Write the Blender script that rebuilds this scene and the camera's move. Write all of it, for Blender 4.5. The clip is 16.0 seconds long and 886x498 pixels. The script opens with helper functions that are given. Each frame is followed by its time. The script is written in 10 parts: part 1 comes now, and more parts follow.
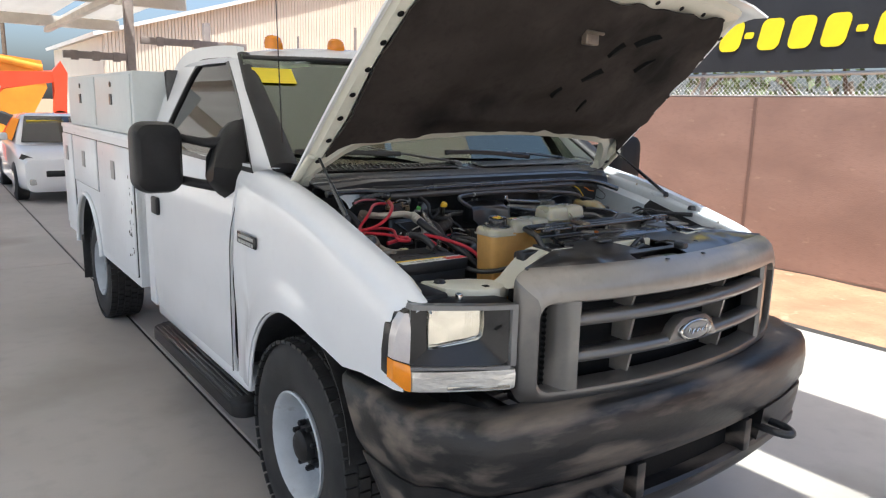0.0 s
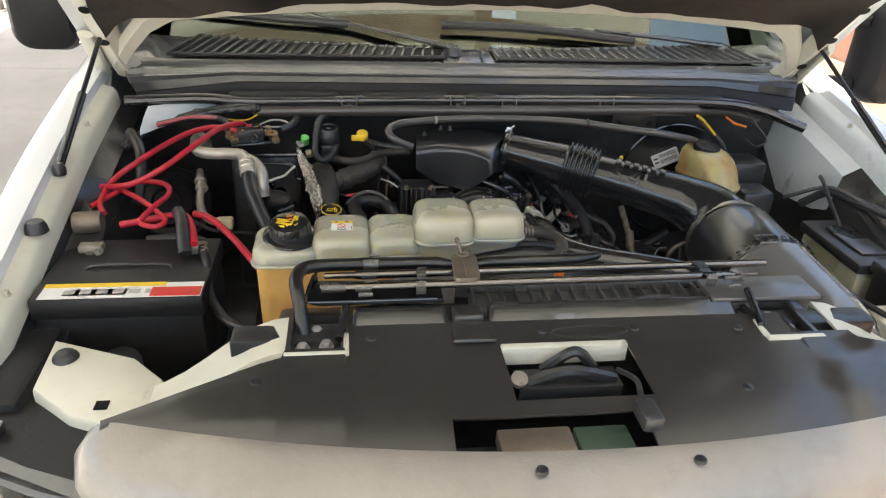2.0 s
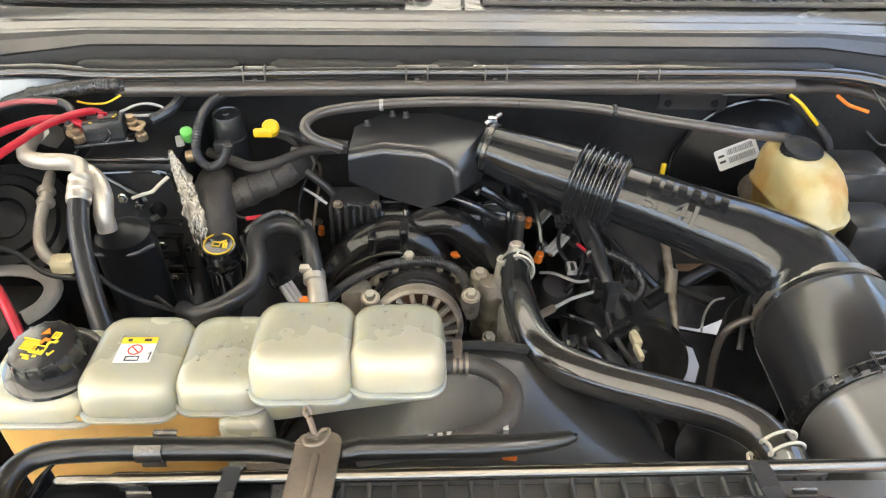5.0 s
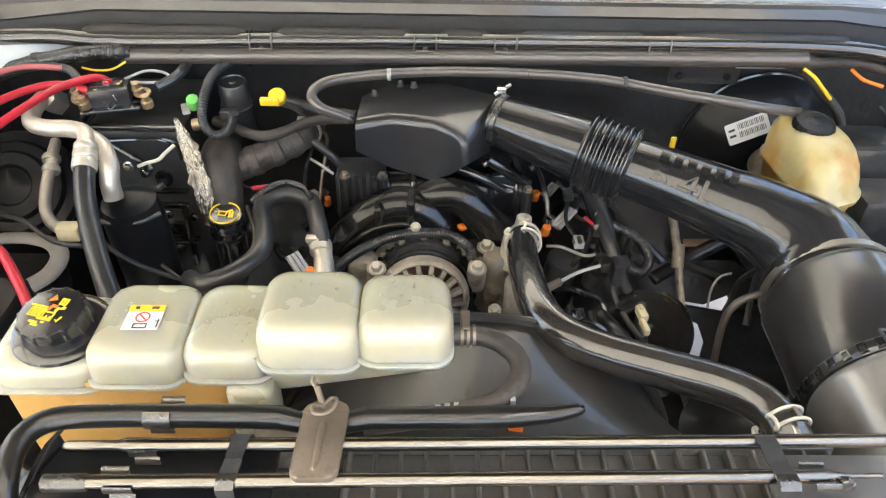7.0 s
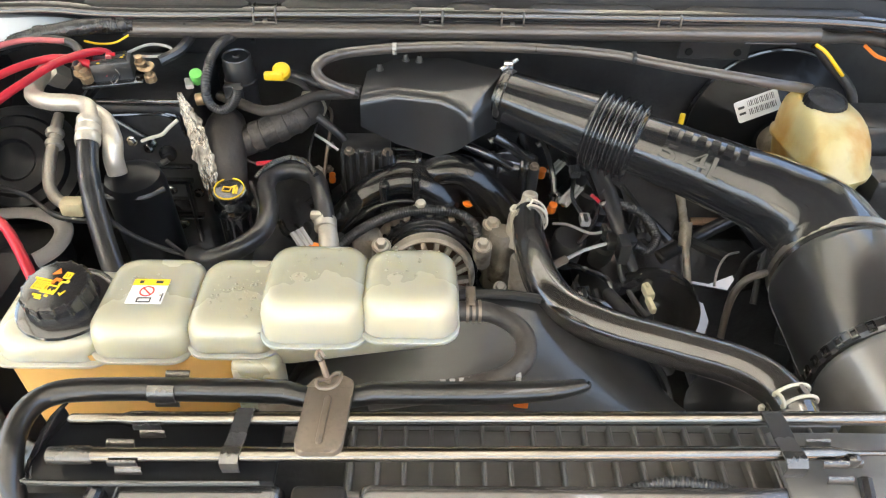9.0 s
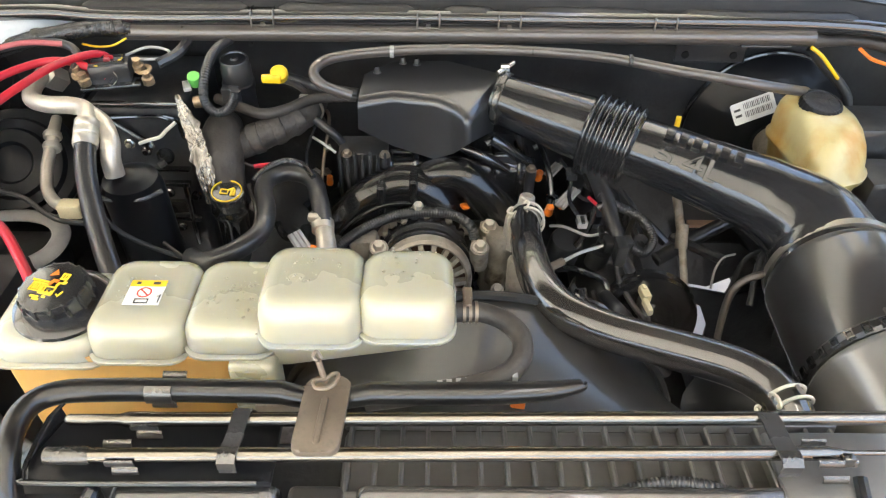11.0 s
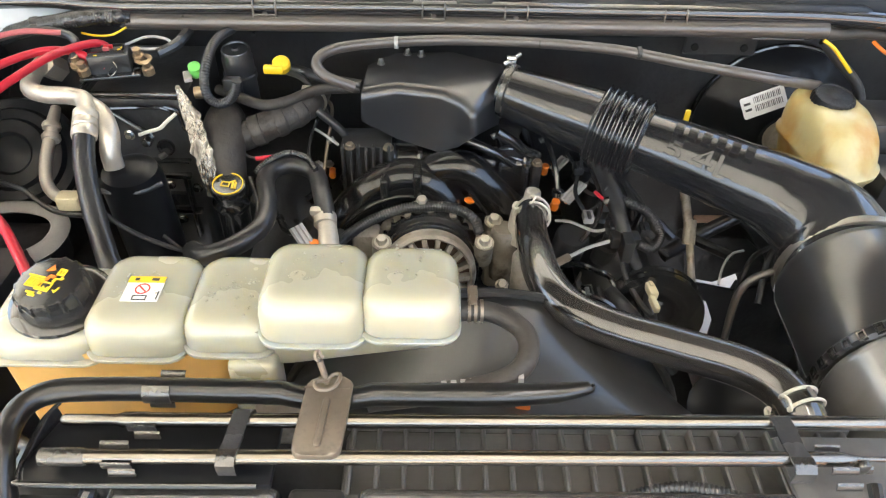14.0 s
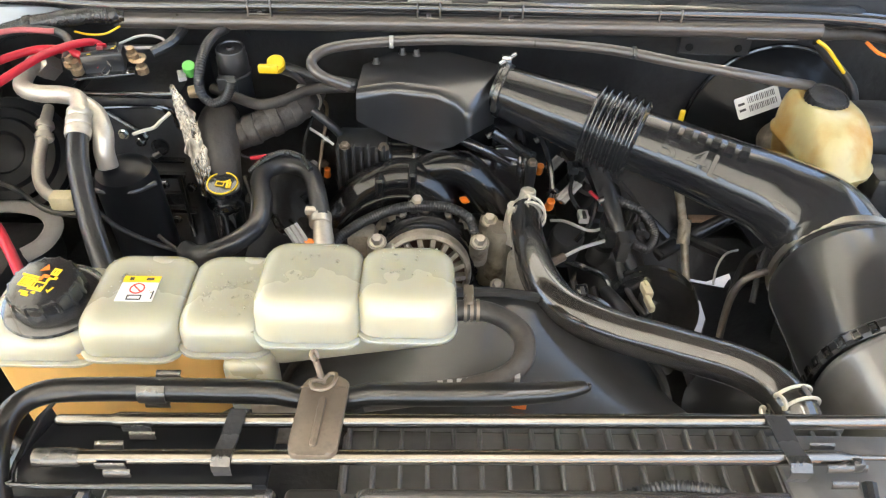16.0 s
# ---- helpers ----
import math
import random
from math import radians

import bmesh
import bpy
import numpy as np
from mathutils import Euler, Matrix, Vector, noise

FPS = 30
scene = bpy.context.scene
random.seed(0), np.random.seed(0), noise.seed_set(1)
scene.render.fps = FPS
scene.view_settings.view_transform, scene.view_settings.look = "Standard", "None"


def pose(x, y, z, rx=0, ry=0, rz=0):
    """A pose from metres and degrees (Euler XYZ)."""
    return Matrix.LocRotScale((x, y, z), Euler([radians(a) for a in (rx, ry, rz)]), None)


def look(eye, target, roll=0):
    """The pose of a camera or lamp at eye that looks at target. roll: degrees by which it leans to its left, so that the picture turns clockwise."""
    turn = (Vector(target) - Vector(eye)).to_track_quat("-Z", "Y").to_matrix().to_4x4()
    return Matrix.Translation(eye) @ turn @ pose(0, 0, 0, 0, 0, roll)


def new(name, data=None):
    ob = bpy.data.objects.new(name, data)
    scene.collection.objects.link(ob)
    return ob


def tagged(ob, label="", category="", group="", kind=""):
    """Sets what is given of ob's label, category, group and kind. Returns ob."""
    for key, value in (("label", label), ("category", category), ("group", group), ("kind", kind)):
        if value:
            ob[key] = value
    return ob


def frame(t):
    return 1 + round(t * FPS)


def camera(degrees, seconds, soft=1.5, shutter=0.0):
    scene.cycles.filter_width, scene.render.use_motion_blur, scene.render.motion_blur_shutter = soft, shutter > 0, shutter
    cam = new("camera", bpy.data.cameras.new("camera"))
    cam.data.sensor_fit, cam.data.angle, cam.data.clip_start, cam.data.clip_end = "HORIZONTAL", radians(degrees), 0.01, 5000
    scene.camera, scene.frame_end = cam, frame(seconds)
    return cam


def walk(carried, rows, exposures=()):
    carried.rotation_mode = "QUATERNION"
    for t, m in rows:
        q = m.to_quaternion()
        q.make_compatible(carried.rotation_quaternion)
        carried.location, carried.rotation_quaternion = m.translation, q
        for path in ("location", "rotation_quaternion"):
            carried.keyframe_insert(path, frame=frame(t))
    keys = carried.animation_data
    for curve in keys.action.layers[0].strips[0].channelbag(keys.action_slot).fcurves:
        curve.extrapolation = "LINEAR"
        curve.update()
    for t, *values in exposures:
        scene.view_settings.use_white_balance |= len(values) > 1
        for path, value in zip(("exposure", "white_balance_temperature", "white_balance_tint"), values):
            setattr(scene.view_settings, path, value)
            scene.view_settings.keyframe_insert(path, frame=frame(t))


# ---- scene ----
cam = camera(63.6, 16.0, soft=1.2)
EXPOSURES = ((0.0, 0.94, 6000, 5), (0.6, 1.22, 6750, 5), (1.0, 1.40, 7050, 4), (1.5, 1.62, 6950, 3), (2.0, 1.88, 6550, 2), (2.5, 2.34, 6500, 2), (3.0, 2.60, 6600, 2), (4.0, 2.96, 6750, 2), (7.0, 3.08, 6760, 2), (16.0, 3.12, 6760, 2))
PATH = [
    (0, (-2.054, -1.382, 1.738), (-0.899, 0.203, 1.35), 1.5),
    (0.2, (-1.883, -1.295, 1.734), (-0.764, 0.308, 1.312), 0.0),
    (0.4, (-1.676, -1.205, 1.741), (-0.659, 0.432, 1.205), 0.5),
    (0.5, (-1.573, -1.163, 1.759), (-0.627, 0.5, 1.174), -0.2),
    (0.6, (-1.495, -1.121, 1.772), (-0.578, 0.552, 1.17), 0.1),
    (1, (-1.13, -0.935, 1.802), (-0.386, 0.769, 1.064), 0.9),
    (1.5, (-0.678, -0.754, 1.84), (-0.17, 1.002, 1.027), 1.4),
    (2, (-0.323, -0.557, 1.879), (-0.073, 1.197, 0.95), 2.7),
    (2.5, (-0.123, -0.297, 1.881), (0.005, 1.458, 0.93), 2.4),
    (3, (-0.028, -0.085, 1.87), (0.026, 1.603, 0.8), 2.7),
    (3.5, (-0.038, 0.007, 1.86), (-0.006, 1.64, 0.706), 0.9),
    (4, (-0.048, 0.018, 1.856), (0.002, 1.643, 0.692), 0.9),
    (6.5, (-0.06, 0.021, 1.845), (-0.019, 1.593, 0.608), 1.1),
    (7, (-0.062, 0.021, 1.845), (-0.022, 1.586, 0.6), 1.4),
    (7.5, (-0.064, 0.021, 1.845), (-0.018, 1.578, 0.591), 1.9),
    (8, (-0.063, 0.022, 1.842), (-0.025, 1.569, 0.575), 1.6),
    (8.5, (-0.062, 0.022, 1.841), (-0.034, 1.565, 0.57), 1.3),
    (9, (-0.063, 0.023, 1.837), (-0.035, 1.553, 0.549), 1.4),
    (11.5, (-0.061, 0.019, 1.836), (-0.027, 1.558, 0.559), 1.5),
    (12, (-0.059, 0.022, 1.839), (-0.025, 1.562, 0.562), 1.5),
    (12.5, (-0.061, 0.025, 1.839), (-0.022, 1.561, 0.559), 1.7),
    (13, (-0.062, 0.029, 1.835), (-0.034, 1.561, 0.55), 1.5),
    (13.5, (-0.062, 0.035, 1.832), (-0.031, 1.557, 0.535), 1.7),
    (14, (-0.064, 0.036, 1.831), (-0.037, 1.556, 0.531), 1.7),
    (14.5, (-0.064, 0.04, 1.829), (-0.037, 1.554, 0.521), 1.8),
    (15, (-0.064, 0.041, 1.829), (-0.03, 1.555, 0.523), 1.9),
    (15.5, (-0.066, 0.038, 1.829), (-0.031, 1.553, 0.523), 2.1),
    (16, (-0.066, 0.036, 1.83), (-0.022, 1.556, 0.531), 2.1),
]
walk(cam, [(t, look(eye, target, roll)) for t, eye, target, roll in PATH], EXPOSURES)

# ---- world, sun, exposure ----
world = bpy.data.worlds.new("sky")
scene.world = world
world.use_nodes = True
wn = world.node_tree
sky = wn.nodes.new("ShaderNodeTexSky")
sky.sky_type, sky.sun_disc = "NISHITA", False
SUN_DIR = Vector((-0.22, -0.30, 1.0)).normalized()
sky.sun_elevation = math.asin(SUN_DIR.z)
sky.sun_rotation = math.atan2(SUN_DIR.x, SUN_DIR.y)
sky.air_density, sky.dust_density = 0.8, 4.5
wn.links.new(sky.outputs[0], wn.nodes["Background"].inputs[0])
wn.nodes["Background"].inputs[1].default_value = 0.15
sun = new("sun", bpy.data.lights.new("sun", "SUN"))
sun.data.energy, sun.data.angle, sun.data.color = 4.5, radians(0.6), (1.0, 0.95, 0.87)
sun.matrix_world = look((0, 0, 20), Vector((0, 0, 20)) - SUN_DIR)


# ---- materials ----
def mat(name, base, rough=0.5, metal=0.0, var=0.15, scale=6.0, bump=0.08, bscale=80.0, coat=0.0, dirt=None, amount=0.0,
        dscale=3.0, sss=0.0, trans=0.0, spec=0.5, stretch=(1, 1, 1), coatr=0.06):
    """A surface with grain, broad tone shifts, fine relief and an optional second tone in patches."""
    m = bpy.data.materials.new(name)
    m.use_nodes = True
    nt = m.node_tree
    b = nt.nodes["Principled BSDF"]
    tc = nt.nodes.new("ShaderNodeTexCoord")
    mp = nt.nodes.new("ShaderNodeMapping")
    mp.inputs["Scale"].default_value = stretch
    nt.links.new(tc.outputs["Object"], mp.inputs[0])

    def noise_tex(s, detail=4.0):
        n = nt.nodes.new("ShaderNodeTexNoise")
        n.inputs["Scale"].default_value, n.inputs["Detail"].default_value = s, detail
        nt.links.new(mp.outputs[0], n.inputs["Vector"])
        return n

    def mix(a, c, fac):
        x = nt.nodes.new("ShaderNodeMix")
        x.data_type = "RGBA"
        for socket, value in ((6, a), (7, c), (0, fac)):
            if isinstance(value, bpy.types.NodeSocket):
                nt.links.new(value, x.inputs[socket])
            else:
                x.inputs[socket].default_value = (*value, 1) if isinstance(value, tuple) else value
        return x.outputs[2]

    def ramp(src, lo, hi):
        r = nt.nodes.new("ShaderNodeMapRange")
        r.inputs[1].default_value, r.inputs[2].default_value = lo, hi
        nt.links.new(src, r.inputs[0])
        return r.outputs[0]

    big, fine = noise_tex(scale), noise_tex(scale * 9)
    dark = tuple(c * (1 - var) for c in base)
    light = tuple(min(1, c * (1 + var)) for c in base)
    col = mix(dark, light, ramp(big.outputs[0], 0.3, 0.7))
    col = mix(col, tuple(c * (1 - var * 1.2) for c in base), ramp(fine.outputs[0], 0.5, 0.95))
    rsock = None
    if dirt:
        mask = ramp(noise_tex(dscale, 7.0).outputs[0], 0.72 - amount * 0.5, 0.82 - amount * 0.3)
        col = mix(col, dirt, mask)
        rr = nt.nodes.new("ShaderNodeMapRange")
        rr.inputs[3].default_value, rr.inputs[4].default_value = rough, min(1.0, rough + 0.35)
        nt.links.new(mask, rr.inputs[0])
        rsock = rr.outputs[0]
    nt.links.new(col, b.inputs["Base Color"])
    if rsock is None:
        rr = nt.nodes.new("ShaderNodeMapRange")
        rr.inputs[3].default_value, rr.inputs[4].default_value = max(0.02, rough * 0.75), min(1.0, rough * 1.25)
        nt.links.new(big.outputs[0], rr.inputs[0])
        rsock = rr.outputs[0]
    nt.links.new(rsock, b.inputs["Roughness"])
    b.inputs["Metallic"].default_value = metal
    b.inputs["Coat Weight"].default_value = coat
    b.inputs["Coat Roughness"].default_value = coatr
    b.inputs["Specular IOR Level"].default_value = spec
    if sss:
        b.inputs["Subsurface Weight"].default_value = sss
        b.inputs["Subsurface Radius"].default_value = (1.0, 0.85, 0.5)
        b.inputs["Subsurface Scale"].default_value = 0.03
    if trans:
        b.inputs["Transmission Weight"].default_value = trans
    if bump:
        bp = nt.nodes.new("ShaderNodeBump")
        bp.inputs["Strength"].default_value, bp.inputs["Distance"].default_value = bump, 0.004
        nt.links.new(noise_tex(bscale).outputs[0], bp.inputs["Height"])
        nt.links.new(bp.outputs[0], b.inputs["Normal"])
        nt.links.new(bp.outputs[0], b.inputs["Coat Normal"])
    return m


def glass_mat(name, tint, rough=0.01, ior=1.7, sheen=(1, 1, 1)):
    """Thin glass: mostly see-through, with a mirror-like face."""
    m = bpy.data.materials.new(name)
    m.use_nodes = True
    nt = m.node_tree
    nt.nodes.remove(nt.nodes["Principled BSDF"])
    out = nt.nodes["Material Output"]
    tr, gl, mx = (nt.nodes.new(k) for k in ("ShaderNodeBsdfTransparent", "ShaderNodeBsdfGlossy", "ShaderNodeMixShader"))
    fr = nt.nodes.new("ShaderNodeFresnel")
    fr.inputs[0].default_value = ior
    tr.inputs[0].default_value = (*tint, 1)
    gl.inputs["Roughness"].default_value = rough
    gl.inputs[0].default_value = (*sheen, 1)
    nt.links.new(fr.outputs[0], mx.inputs[0])
    nt.links.new(tr.outputs[0], mx.inputs[1])
    nt.links.new(gl.outputs[0], mx.inputs[2])
    nt.links.new(mx.outputs[0], out.inputs[0])
    return m


WHITE = mat("white_paint", (0.78, 0.80, 0.82), 0.22, var=0.03, scale=1.5, bump=0.012, bscale=200, coat=0.6)
OLDWHITE = mat("scuffed_white_paint", (0.74, 0.76, 0.78), 0.35, var=0.05, scale=2, bump=0.05, coat=0.2, dirt=(0.25, 0.22, 0.20), amount=0.06, dscale=14)
GALV = mat("grey_white_steel", (0.62, 0.66, 0.66), 0.4, var=0.06, scale=3, bump=0.03)
CREAM = mat("off_white_primer", (0.66, 0.645, 0.545), 0.35, var=0.07, scale=5, bump=0.03, dirt=(0.30, 0.26, 0.20), amount=0.06, dscale=18)
APRON = mat("grey_primer", (0.60, 0.64, 0.66), 0.42, var=0.08, scale=6, bump=0.04, dirt=(0.18, 0.17, 0.16), amount=0.08, dscale=12)
BLACK = mat("black_plastic", (0.033, 0.033, 0.034), 0.40, var=0.25, scale=9, bump=0.12, bscale=180, dirt=(0.065, 0.062, 0.057), amount=0.03, dscale=20, spec=0.3, coat=0.6, coatr=0.10)
GLOSSY = mat("dressed_black_plastic", (0.021, 0.021, 0.022), 0.16, var=0.2, scale=9, bump=0.04, bscale=60, spec=0.6, coat=1.0, coatr=0.04)
SATIN = mat("satin_black_moulding", (0.043, 0.043, 0.044), 0.28, var=0.2, scale=10, bump=0.12, bscale=260, spec=0.7, coat=0.5, coatr=0.18)
RIBM = mat("dusty_tank_plastic", (0.095, 0.092, 0.088), 0.36, var=0.2, scale=10, bump=0.06, bscale=200, spec=0.8, coat=0.7, coatr=0.15, dirt=(0.13, 0.122, 0.11), amount=0.12, dscale=14)
SHROUDM = mat("grey_black_shroud_plastic", (0.030, 0.029, 0.027), 0.40, var=0.2, scale=5, bump=0.03, bscale=160, spec=0.4, coat=0.65, coatr=0.11, dirt=(0.050, 0.047, 0.042), amount=0.14, dscale=7)
ACM = mat("black_painted_can", (0.010, 0.0105, 0.012), 0.30, var=0.2, scale=9, bump=0.03, spec=0.15, coat=0.10, coatr=0.05)
TAPEM = mat("shiny_wound_tape", (0.022, 0.022, 0.023), 0.24, var=0.4, scale=40, bump=0.5, bscale=150, spec=0.5, coat=0.6, coatr=0.06)
CLAMPM = mat("clean_zinc_band", (0.34, 0.31, 0.26), 0.30, 0.85, var=0.1, scale=20, bump=0.04)
BRASS = mat("dull_brass", (0.34, 0.25, 0.16), 0.36, 0.7, var=0.3, scale=30, bump=0.1, dirt=(0.16, 0.12, 0.085), amount=0.25, dscale=40)
PALEWIRE = mat("cream_coated_wire", (0.66, 0.62, 0.52), 0.40, 0.1, var=0.12, scale=24, bump=0.06)
COVERM = mat("blue_black_cover", (0.024, 0.0245, 0.026), 0.34, var=0.12, scale=8, bump=0.03, bscale=320, spec=0.5, coat=1.0, coatr=0.12)
DUCTM = mat("moulded_black_duct", (0.019, 0.019, 0.020), 0.18, var=0.2, scale=9, bump=0.02, bscale=90, spec=0.45, coat=0.75, coatr=0.045)
PANELM = mat("glossy_shield_panel", (0.036, 0.034, 0.032), 0.22, var=0.15, scale=5, bump=0.008, bscale=90, spec=0.8, coat=1.0, coatr=0.06)
# Paler than the canister: the sky's reflection is put into this grey
SNORK = mat("sheen_grey_snorkel_plastic", (0.135, 0.132, 0.127), 0.24, var=0.10, scale=6, bump=0.02, bscale=200, spec=0.9, coat=1.0, coatr=0.10, dirt=(0.16, 0.155, 0.147), amount=0.12, dscale=8)
HOSEM = mat("shiny_worn_hose_rubber", (0.030, 0.0275, 0.025), 0.16, var=0.3, scale=14, bump=0.03, bscale=120, spec=0.7, coat=0.9, coatr=0.03, dirt=(0.05, 0.045, 0.040), amount=0.15, dscale=10)
CANM = mat("worn_satin_canister", (0.024, 0.024, 0.025), 0.30, var=0.10, scale=5, bump=0.02, bscale=120, spec=0.4, coat=1.0, coatr=0.07)
EXTB = mat("weathered_exterior_black", (0.013, 0.013, 0.014), 0.45, var=0.3, scale=7, bump=0.12, bscale=160, spec=0.3, dirt=(0.04, 0.038, 0.035), amount=0.08, dscale=8)
RUBBER = mat("black_rubber", (0.029, 0.029, 0.030), 0.42, var=0.25, scale=20, bump=0.08, bscale=120, spec=0.3, coat=0.6, coatr=0.10)
DUSTY = mat("dusty_rubber", (0.047, 0.041, 0.036), 0.5, var=0.4, scale=16, bump=0.5, bscale=70, spec=0.4)
DEEP = mat("greasy_black_iron", (0.029, 0.029, 0.030), 0.42, var=0.4, scale=14, bump=0.3, bscale=60, spec=0.3, coat=0.6, coatr=0.06, dirt=(0.055, 0.050, 0.045), amount=0.12, dscale=16)
TYRE = mat("tyre_rubber", (0.022, 0.022, 0.022), 0.72, var=0.3, scale=14, bump=0.25, bscale=140, dirt=(0.10, 0.09, 0.08), amount=0.12, dscale=9)
COWLM = mat("weathered_cowl_plastic", (0.034, 0.033, 0.032), 0.24, var=0.22, scale=7, bump=0.06, bscale=200, dirt=(0.06, 0.057, 0.052), amount=0.16, dscale=9, stretch=(0.35, 1, 1), spec=0.7, coat=1.0, coatr=0.10)
# Cowl plastic in a paler tone that stands for its reflected sky
COWLT = mat("sheen_pale_cowl_edge", (0.080, 0.078, 0.075), 0.20, var=0.14, scale=6, bump=0.04, bscale=200, dirt=(0.11, 0.105, 0.098), amount=0.16, dscale=7, stretch=(0.3, 1, 1), spec=1.0, coat=1.0, coatr=0.10)
VENTM = mat("dusty_vent_floor", (0.034, 0.032, 0.029), 0.6, var=0.3, scale=14, bump=0.2, bscale=90, dirt=(0.075, 0.068, 0.058), amount=0.26, dscale=18)
BUMPM = mat("faded_black_bumper", (0.013, 0.013, 0.014), 0.34, var=0.4, scale=9, bump=0.2, bscale=90, dirt=(0.155, 0.128, 0.105), amount=0.46, dscale=9.0, stretch=(0.28, 0.8, 1.5), spec=0.5)
GRILM = mat("grey_grille_plastic", (0.078, 0.074, 0.068), 0.34, var=0.18, scale=4, bump=0.06, bscale=200, dirt=(0.17, 0.150, 0.127), amount=0.26, dscale=4, spec=1.0, coat=1.0, coatr=0.15)
# Grille plastic made paler: bounced and sky light is put into its colour
GRILF = mat("glare_pale_grille_plastic", (0.24, 0.215, 0.185), 0.34, var=0.16, scale=4, bump=0.10, bscale=200, dirt=(0.36, 0.315, 0.26), amount=0.24, dscale=5, spec=0.9, coat=0.8, coatr=0.2)
# Near-black: honeycomb plastic, and shade of openings and holes put into colour
GRILD = mat("dark_core_shade", (0.008, 0.008, 0.008), 0.7, var=0.3, scale=12, bump=0.1, spec=0.2)
SHIELD = mat("sight_shield_plastic", (0.040, 0.037, 0.034), 0.28, var=0.22, scale=4, bump=0.015, bscale=90, dirt=(0.075, 0.069, 0.060), amount=0.10, dscale=9, spec=0.5, coat=0.65, coatr=0.15)
CHROME = mat("bright_metal", (0.62, 0.62, 0.60), 0.14, 1.0, var=0.1, scale=20, bump=0.02)
STEELROD = mat("polished_dark_rod", (0.23, 0.21, 0.18), 0.24, 1.0, var=0.25, scale=12, bump=0.05, bscale=100, stretch=(0.2, 1, 1), dirt=(0.14, 0.125, 0.10), amount=0.14, dscale=20)
BLKROD = mat("black_enamel_rod", (0.015, 0.0145, 0.014), 0.30, 0.1, var=0.2, scale=12, bump=0.03, bscale=60, spec=0.2, coat=0.8, coatr=0.035)
ALU = mat("cast_aluminium", (0.33, 0.295, 0.245), 0.48, 0.35, var=0.30, scale=22, bump=0.5, bscale=110, dirt=(0.11, 0.085, 0.06), amount=0.30, dscale=22)
PIPE = mat("dull_aluminium_pipe", (0.56, 0.52, 0.45), 0.38, 0.6, var=0.15, scale=22, bump=0.12, bscale=150, dirt=(0.30, 0.25, 0.18), amount=0.1, dscale=14)
BROWNST = mat("brown_zinc_plate", (0.22, 0.18, 0.14), 0.42, 0.55, var=0.2, scale=20, bump=0.1, dirt=(0.30, 0.22, 0.13), amount=0.12, dscale=24)
BROWNTUBE = mat("brown_grey_tube", (0.070, 0.060, 0.053), 0.30, var=0.15, scale=12, bump=0.05, spec=0.7, coat=0.4, coatr=0.1)
FOIL = mat("crinkled_foil", (0.31, 0.283, 0.24), 0.24, 1.0, var=0.4, scale=40, bump=0.9, bscale=150, dirt=(0.06, 0.050, 0.040), amount=0.42, dscale=30, stretch=(1.6, 1, 0.4))
RUNNER = mat("black_nylon_manifold", (0.012, 0.012, 0.012), 0.22, var=0.2, scale=9, bump=0.03, bscale=60, spec=0.3, coat=0.45, coatr=0.05)
RUST = mat("rust_tan_steel", (0.50, 0.33, 0.24), 0.7, var=0.25, scale=12, bump=0.3, dirt=(0.62, 0.50, 0.42), amount=0.3, dscale=14)
TANKM = mat("milky_tank_plastic", (0.465, 0.452, 0.352), 0.28, var=0.05, scale=7, bump=0.03, bscale=60, trans=0.12, sss=1.0, coat=0.6, coatr=0.06)
TANKLOW = mat("coolant_seen_through_plastic", (0.68, 0.40, 0.13), 0.30, var=0.16, scale=6, bump=0.04, sss=0.3, dirt=(0.72, 0.30, 0.05), amount=0.30, dscale=7)
BRAKEM = mat("stained_brake_fluid_plastic", (0.48, 0.41, 0.20), 0.28, var=0.12, scale=10, bump=0.05, sss=0.5, dirt=(0.41, 0.23, 0.05), amount=0.54, dscale=14, coat=0.4, stretch=(1, 1, 0.6))
RED = mat("red_cable", (0.45, 0.012, 0.030), 0.36, var=0.14, scale=30, bump=0.06)
PINK = mat("faded_red_cable", (0.40, 0.10, 0.11), 0.45, var=0.15, scale=30, bump=0.05)
YELLOW = mat("yellow_plastic", (0.75, 0.48, 0.02), 0.35, var=0.1, scale=25, bump=0.03)
GREEN = mat("green_cap", (0.16, 0.55, 0.12), 0.4, var=0.08, scale=25, bump=0.02)
ORANGE = mat("orange_plastic", (0.80, 0.20, 0.02), 0.38, var=0.1, scale=25, bump=0.03)
AMBER = mat("amber_lens", (0.85, 0.28, 0.01), 0.15, var=0.08, scale=20, bump=0.1, bscale=160, coat=0.5)
LENS = mat("ribbed_clear_lens", (0.58, 0.57, 0.54), 0.12, 0.45, var=0.22, scale=5, bump=0.35, bscale=30, coat=1.0, coatr=0.03, stretch=(1, 1, 2.5))
CORNERM = mat("pale_corner_lens", (0.62, 0.585, 0.575), 0.16, 0.1, var=0.06, scale=12, bump=0.10, bscale=120, coat=1.0, coatr=0.03)
HOUSING = mat("headlamp_bezel", (0.016, 0.016, 0.017), 0.24, var=0.2, scale=12, bump=0.03, spec=0.3, coat=0.25, coatr=0.08)
PAPER = mat("white_label", (0.78, 0.78, 0.76), 0.45, var=0.04, scale=20, bump=0.02)
INK = mat("dark_print", (0.05, 0.05, 0.05), 0.5, var=0.1, bump=0.0)
REDINK = mat("red_print", (0.65, 0.05, 0.04), 0.45, var=0.05, bump=0.0)
LABELY = mat("yellow_print", (0.85, 0.58, 0.03), 0.45, var=0.05, bump=0.0)
